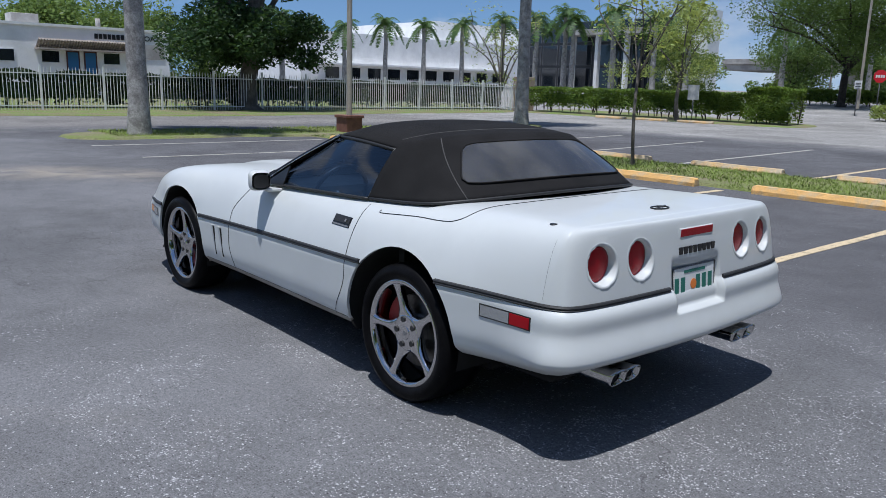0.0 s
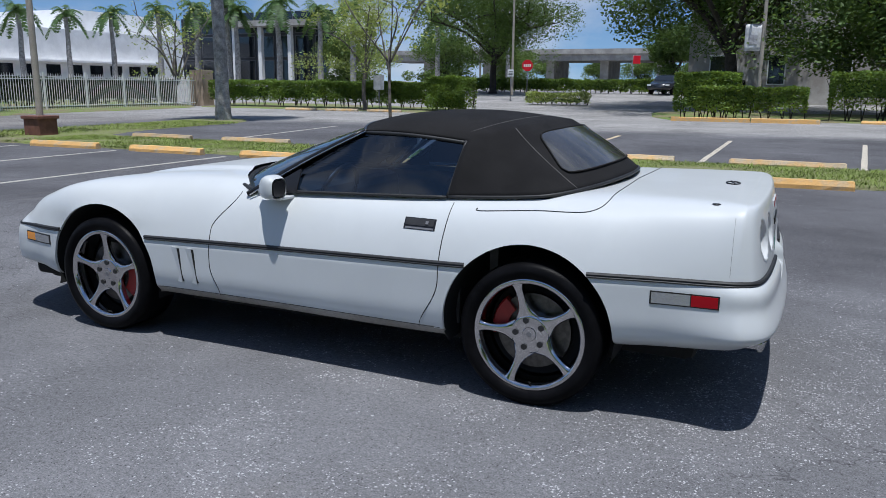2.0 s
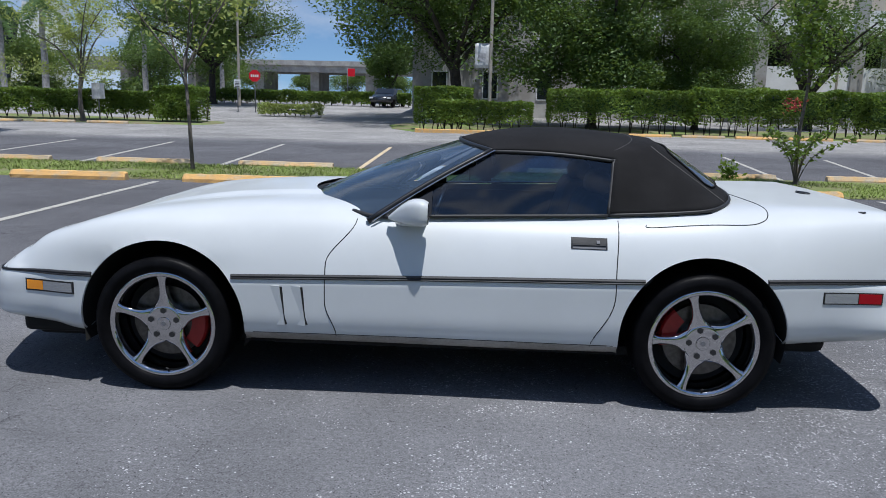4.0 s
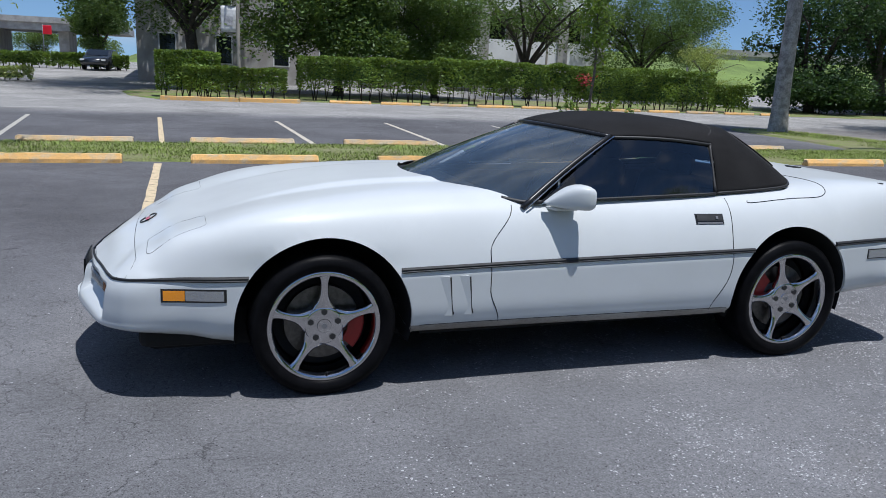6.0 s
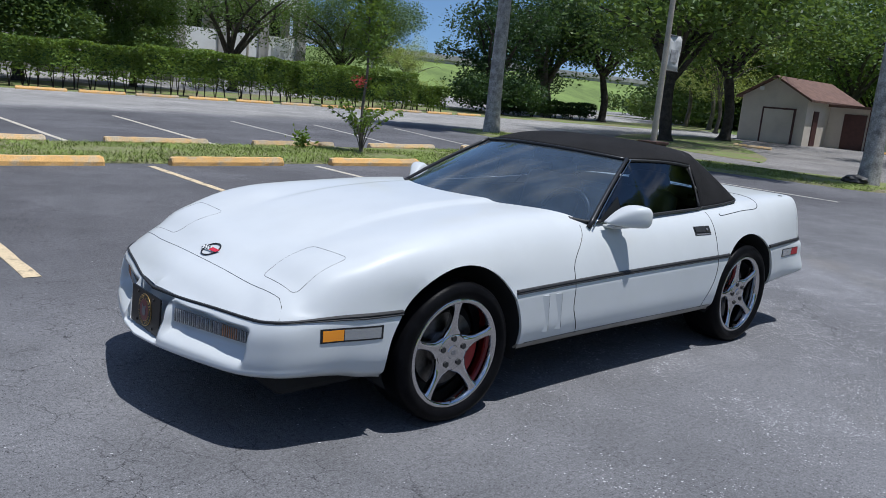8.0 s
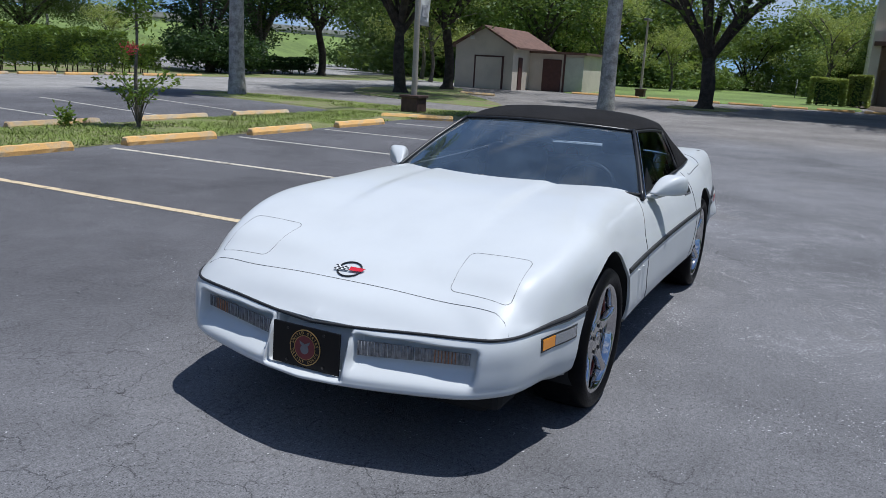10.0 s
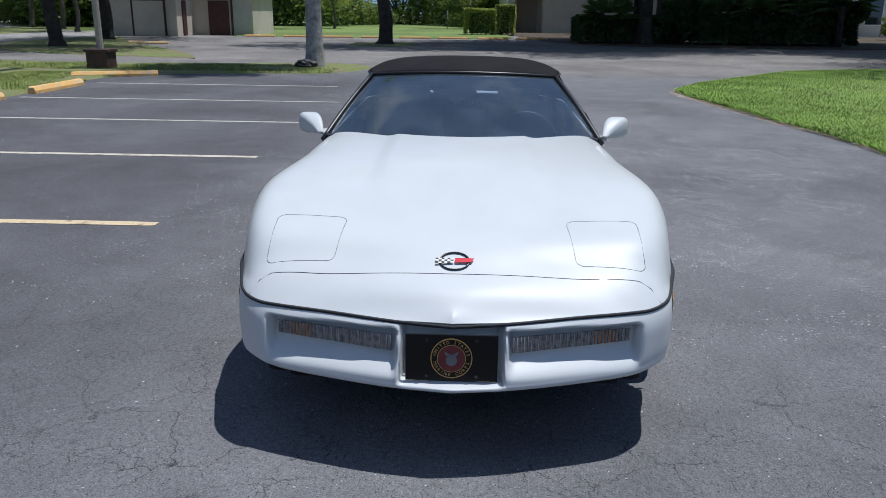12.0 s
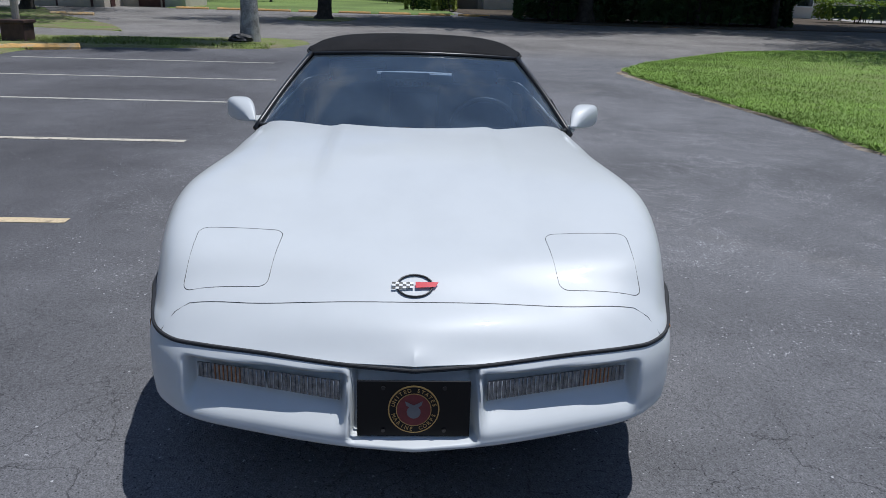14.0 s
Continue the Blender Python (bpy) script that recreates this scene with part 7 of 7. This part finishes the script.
def apartment():
    root = tagged(new("apartment_building"), "grey stucco two-storey building with dark openings", "building")
    boxed("wall", -4.2, 8.5, 46, 60, .3, 9, GREY_WALL, root)
    for x in (-3.0, .2, 3.6, 6.4):
        for z in (1.5, 4.9):
            win_y(root, 46, x, x + 1.0, z, z + 1.7, .07)
    boxed("wall", 8.5, 26.0, 47.5, 62, .3, 10, CREAM, root)
    boxed("balcony", 8.6, 26.1, 46.0, 46.2, 2.4, 3.9, STUCCO, root, "white balcony wall")
    boxed("balcony", 8.6, 26.1, 46.0, 46.2, 5.8, 7.3, STUCCO, root, "white balcony wall")
    for z in (2.3, 5.7):
        boxed("balcony_floor", 8.6, 26.1, 46.2, 47.5, z, z + .15, GREY_WALL, root)
    for i in range(7):
        x = 8.6 + 2.9 * i
        boxed("column", x - .35, x + .35, 45.8, 46.5, .3, 10, GREY_WALL, root)
        if i < 6:
            win_y(root, 47.5, x + .7, x + 2.2, .6, 2.2, .08)
            win_y(root, 47.5, x + .7, x + 2.2, 3.9, 5.5, .08)
    for i in range(7):
        boxed("name_bar", 9.4 + .34 * i, 9.62 + .34 * i, 45.94, 45.99, 3.35, 3.62, BLACK_TRIM, root)
    for i in range(12):
        boxed("name_bar", 9.3 + .2 * i, 9.44 + .2 * i, 45.94, 45.99, 3.0, 3.12, BLACK_TRIM, root)


def shed():
    root = tagged(new("shed"), "beige garage shed with brown gable roof and doors", "shed")
    x0, x1, y0, y1, e, r = 41.5, 48.5, 16.9, 20.85, 2.62, 3.72
    bm = bmesh.new()
    ym = (y0 + y1) / 2
    sec = [(y0, 0), (y1, 0), (y1, e), (ym, r), (y0, e)]
    a = [bm.verts.new((x0, y, z)) for y, z in sec]
    b = [bm.verts.new((x1, y, z)) for y, z in sec]
    bm.faces.new(a)
    bm.faces.new(b[::-1])
    for i in range(5):
        j = (i + 1) % 5
        bm.faces.new((a[i], b[i], b[j], a[j]))
    part("wall", bm, CREAM, root)
    for s, ya in ((-1, y0), (1, y1)):
        bm = bmesh.new()
        q = [(x0 - .3, ya + s * .3, e - .14), (x1 + .3, ya + s * .3, e - .14), (x1 + .3, ym, r + .02), (x0 - .3, ym, r + .02)]
        vs = [bm.verts.new(p) for p in q] + [bm.verts.new((p[0], p[1], p[2] + .12)) for p in q]
        for f in ((0, 1, 2, 3), (4, 5, 6, 7), (0, 1, 5, 4), (1, 2, 6, 5), (2, 3, 7, 6), (3, 0, 4, 7)):
            bm.faces.new([vs[i] for i in f])
        part("roof", bm, ROOF_BROWN, root, "brown shingle roof")
    d = boxed("garage_door", 41.44, 41.5, 17.5, 19.5, .02, 2.05, BROWN_DOOR, root, "beige roll-up door in a brown frame")
    boxed("door_panel", 41.42, 41.46, 17.62, 19.38, .02, 1.95, CREAM, d)
    boxed("wall", 44.5, 49.5, 13.3, 16.9, 0, 2.35, CREAM, root)
    boxed("roof", 44.2, 49.8, 13.1, 17.0, 2.35, 2.5, ROOF_BROWN, root)
    boxed("end_wall", 44.46, 44.5, 13.3, 14.5, 0, 2.2, mat("pale_green_board", (.50, .54, .48), .8, vary=.1, scale=3), root)
    boxed("door", 44.42, 44.48, 14.75, 16.0, .02, 2.02, BROWN_DOOR, root, "brown double door")
    boxed("door", 42.4, 43.0, 16.84, 16.9, .02, 2.0, BROWN_DOOR, root, "brown side door")
    boxed("corner_post", 44.4, 44.5, 14.5, 14.62, 0, 2.35, BROWN_DOOR, root)
    boxed("wall_lamp", 41.42, 41.5, 19.6, 19.85, 3.0, 3.2, WHITE_PRINT, root)


def hall():
    root = tagged(new("beige_building"), "beige stucco building with dark roof edge and recessed entrance", "building")
    boxed("wall", 60, 80, -46, -6.2, 0, 4.7, CREAM, root)
    boxed("roof_edge", 59.7, 80, -46.2, -5.9, 4.7, 5.0, ROOF_BROWN, root)
    boxed("wall", 62, 80, -6.2, -2.8, 0, 7.5, CREAM, root)
    boxed("wall", 59.9, 62, -3.4, -2.8, 0, 5.2, CREAM, root)
    boxed("wall", 59.9, 62, -6.4, -5.6, 0, 4.2, CREAM, root)
    boxed("porch_roof", 59.6, 62, -6.6, -2.9, 4.2, 4.5, ROOF_BROWN, root)
    boxed("door", 61.9, 62.0, -5.3, -3.7, 0, 2.6, mat("tan_door", (.38, .31, .25), .7), root, "tan entrance door")
    boxed("wall", 66, 80, -30, -7, 4.7, 9, CREAM, root)
    for y in (-14, -19, -25, -32, -38):
        win_x(root, 60, y, y + 1.4, .9, 2.9, .08, out=-1)


def bridge():
    root = tagged(new("overpass"), "concrete road overpass on piers", "bridge")
    boxed("deck", -60, -8, 108, 120, 4.9, 5.8, CONCRETE, root)
    boxed("barrier", -60, -8, 107.7, 108.0, 5.8, 6.5, CONCRETE, root)
    for x in (-52, -42, -32, -24, -16):
        boxed("pier", x - .6, x + .6, 110, 118, .5, 5.0, CONCRETE, root)
    root2 = tagged(new("overpass"), "concrete road overpass on piers", "bridge")
    boxed("deck", 78, 240, 104, 116, 5.0, 6.5, CONCRETE, root2)
    boxed("barrier", 40, 240, 103.7, 104.0, 6.4, 7.3, CONCRETE, root2)
    for x in (84, 98, 112, 126, 142, 160):
        boxed("pier", x - .7, x + .7, 106, 114, 0, 5.0, CONCRETE, root2)
    bm = bmesh.new()
    top = [bm.verts.new(p) for p in ((-8, 84, .7), (30, 82, .3), (120, 84, 0), (220, 90, 0), (220, 106, 6.4), (120, 106, 6.4), (30, 106, 6.0), (0, 106, 5.2), (-12, 106, .7))]
    for f in ((0, 1, 6, 7), (1, 2, 5, 6), (2, 3, 4, 5), (0, 7, 8)):
        bm.faces.new([top[i] for i in f])
    tagged(part("embankment", bm, FIELD), "grassy green highway embankment", "embankment", kind="structure")


boat_shop()
long_hall()
glass_block()
apartment()
shed()
hall()
bridge()


def parked_car(x, y, turn, paint, label):
    root = tagged(new("parked_car"), label, "car")
    prof = [(-2.2, .35), (-2.25, .65), (-1.5, .92), (-.9, .98), (-.35, 1.42), (.9, 1.45), (1.6, 1.02), (2.15, .95), (2.25, .6), (2.2, .35)]
    bm = bmesh.new()
    a = [bm.verts.new((px, -.86, pz)) for px, pz in prof]
    b = [bm.verts.new((px, .86, pz)) for px, pz in prof]
    bm.faces.new(a)
    bm.faces.new(b[::-1])
    n = len(prof)
    for i in range(n):
        j = (i + 1) % n
        bm.faces.new((a[i], b[i], b[j], a[j]))
    bmesh.ops.bevel(bm, geom=bm.edges[:], offset=.07, segments=2, affect="EDGES")
    part("body", bm, paint, root, soft=True)
    patch("windscreen", [(-.93, -.70, 1.03), (-.93, .70, 1.03), (-.42, .62, 1.40), (-.42, -.62, 1.40)][::-1], DARK_GLASS, root, .012)
    for s in (-1, 1):
        patch("side_window", [(-.7, s * .868, 1.02), (1.3, s * .868, 1.02), (.85, s * .868, 1.36), (-.3, s * .868, 1.36)][::s], DARK_GLASS, root, .004)
        boxed("headlight", -2.27, -2.2, s * .7 - .14, s * .7 + .14, .64, .76, WHITE_PRINT, root)
        for wx in (-1.4, 1.4):
            v, f = turned([(.0, -.11), (.20, -.11), (.32, -.10), (.33, 0), (.32, .10), (0, .11)], 24)
            w = link("wheel", mesh_of("wheel", v, f), TYRE, root)
            w.matrix_basis = pose(wx, s * .80, .33)
    root.matrix_basis = pose(x, y, float(land(x, y)), 0, 0, turn)


DARK_PAINT = mat("dark_car_paint", (.012, .014, .018), .25, coat=.8)
parked_car(-7.2, 58.6, 80, DARK_PAINT, "dark saloon car parked by the street")
parked_car(-1.6, 43.6, 95, DARK_PAINT, "dark car parked before the building")
flag = boxed("banner_flag", -13.75, -13.0, 78, 78.1, 3.6, 4.4, RED_PRINT, bevel=.04)
tagged(flag, "red feather banner on a thin pole", "banner")
tube("flag_pole", [(-13.75, 78.05, .8), (-13.75, 78.05, 4.5)], .04, GREY_PLASTIC, flag)
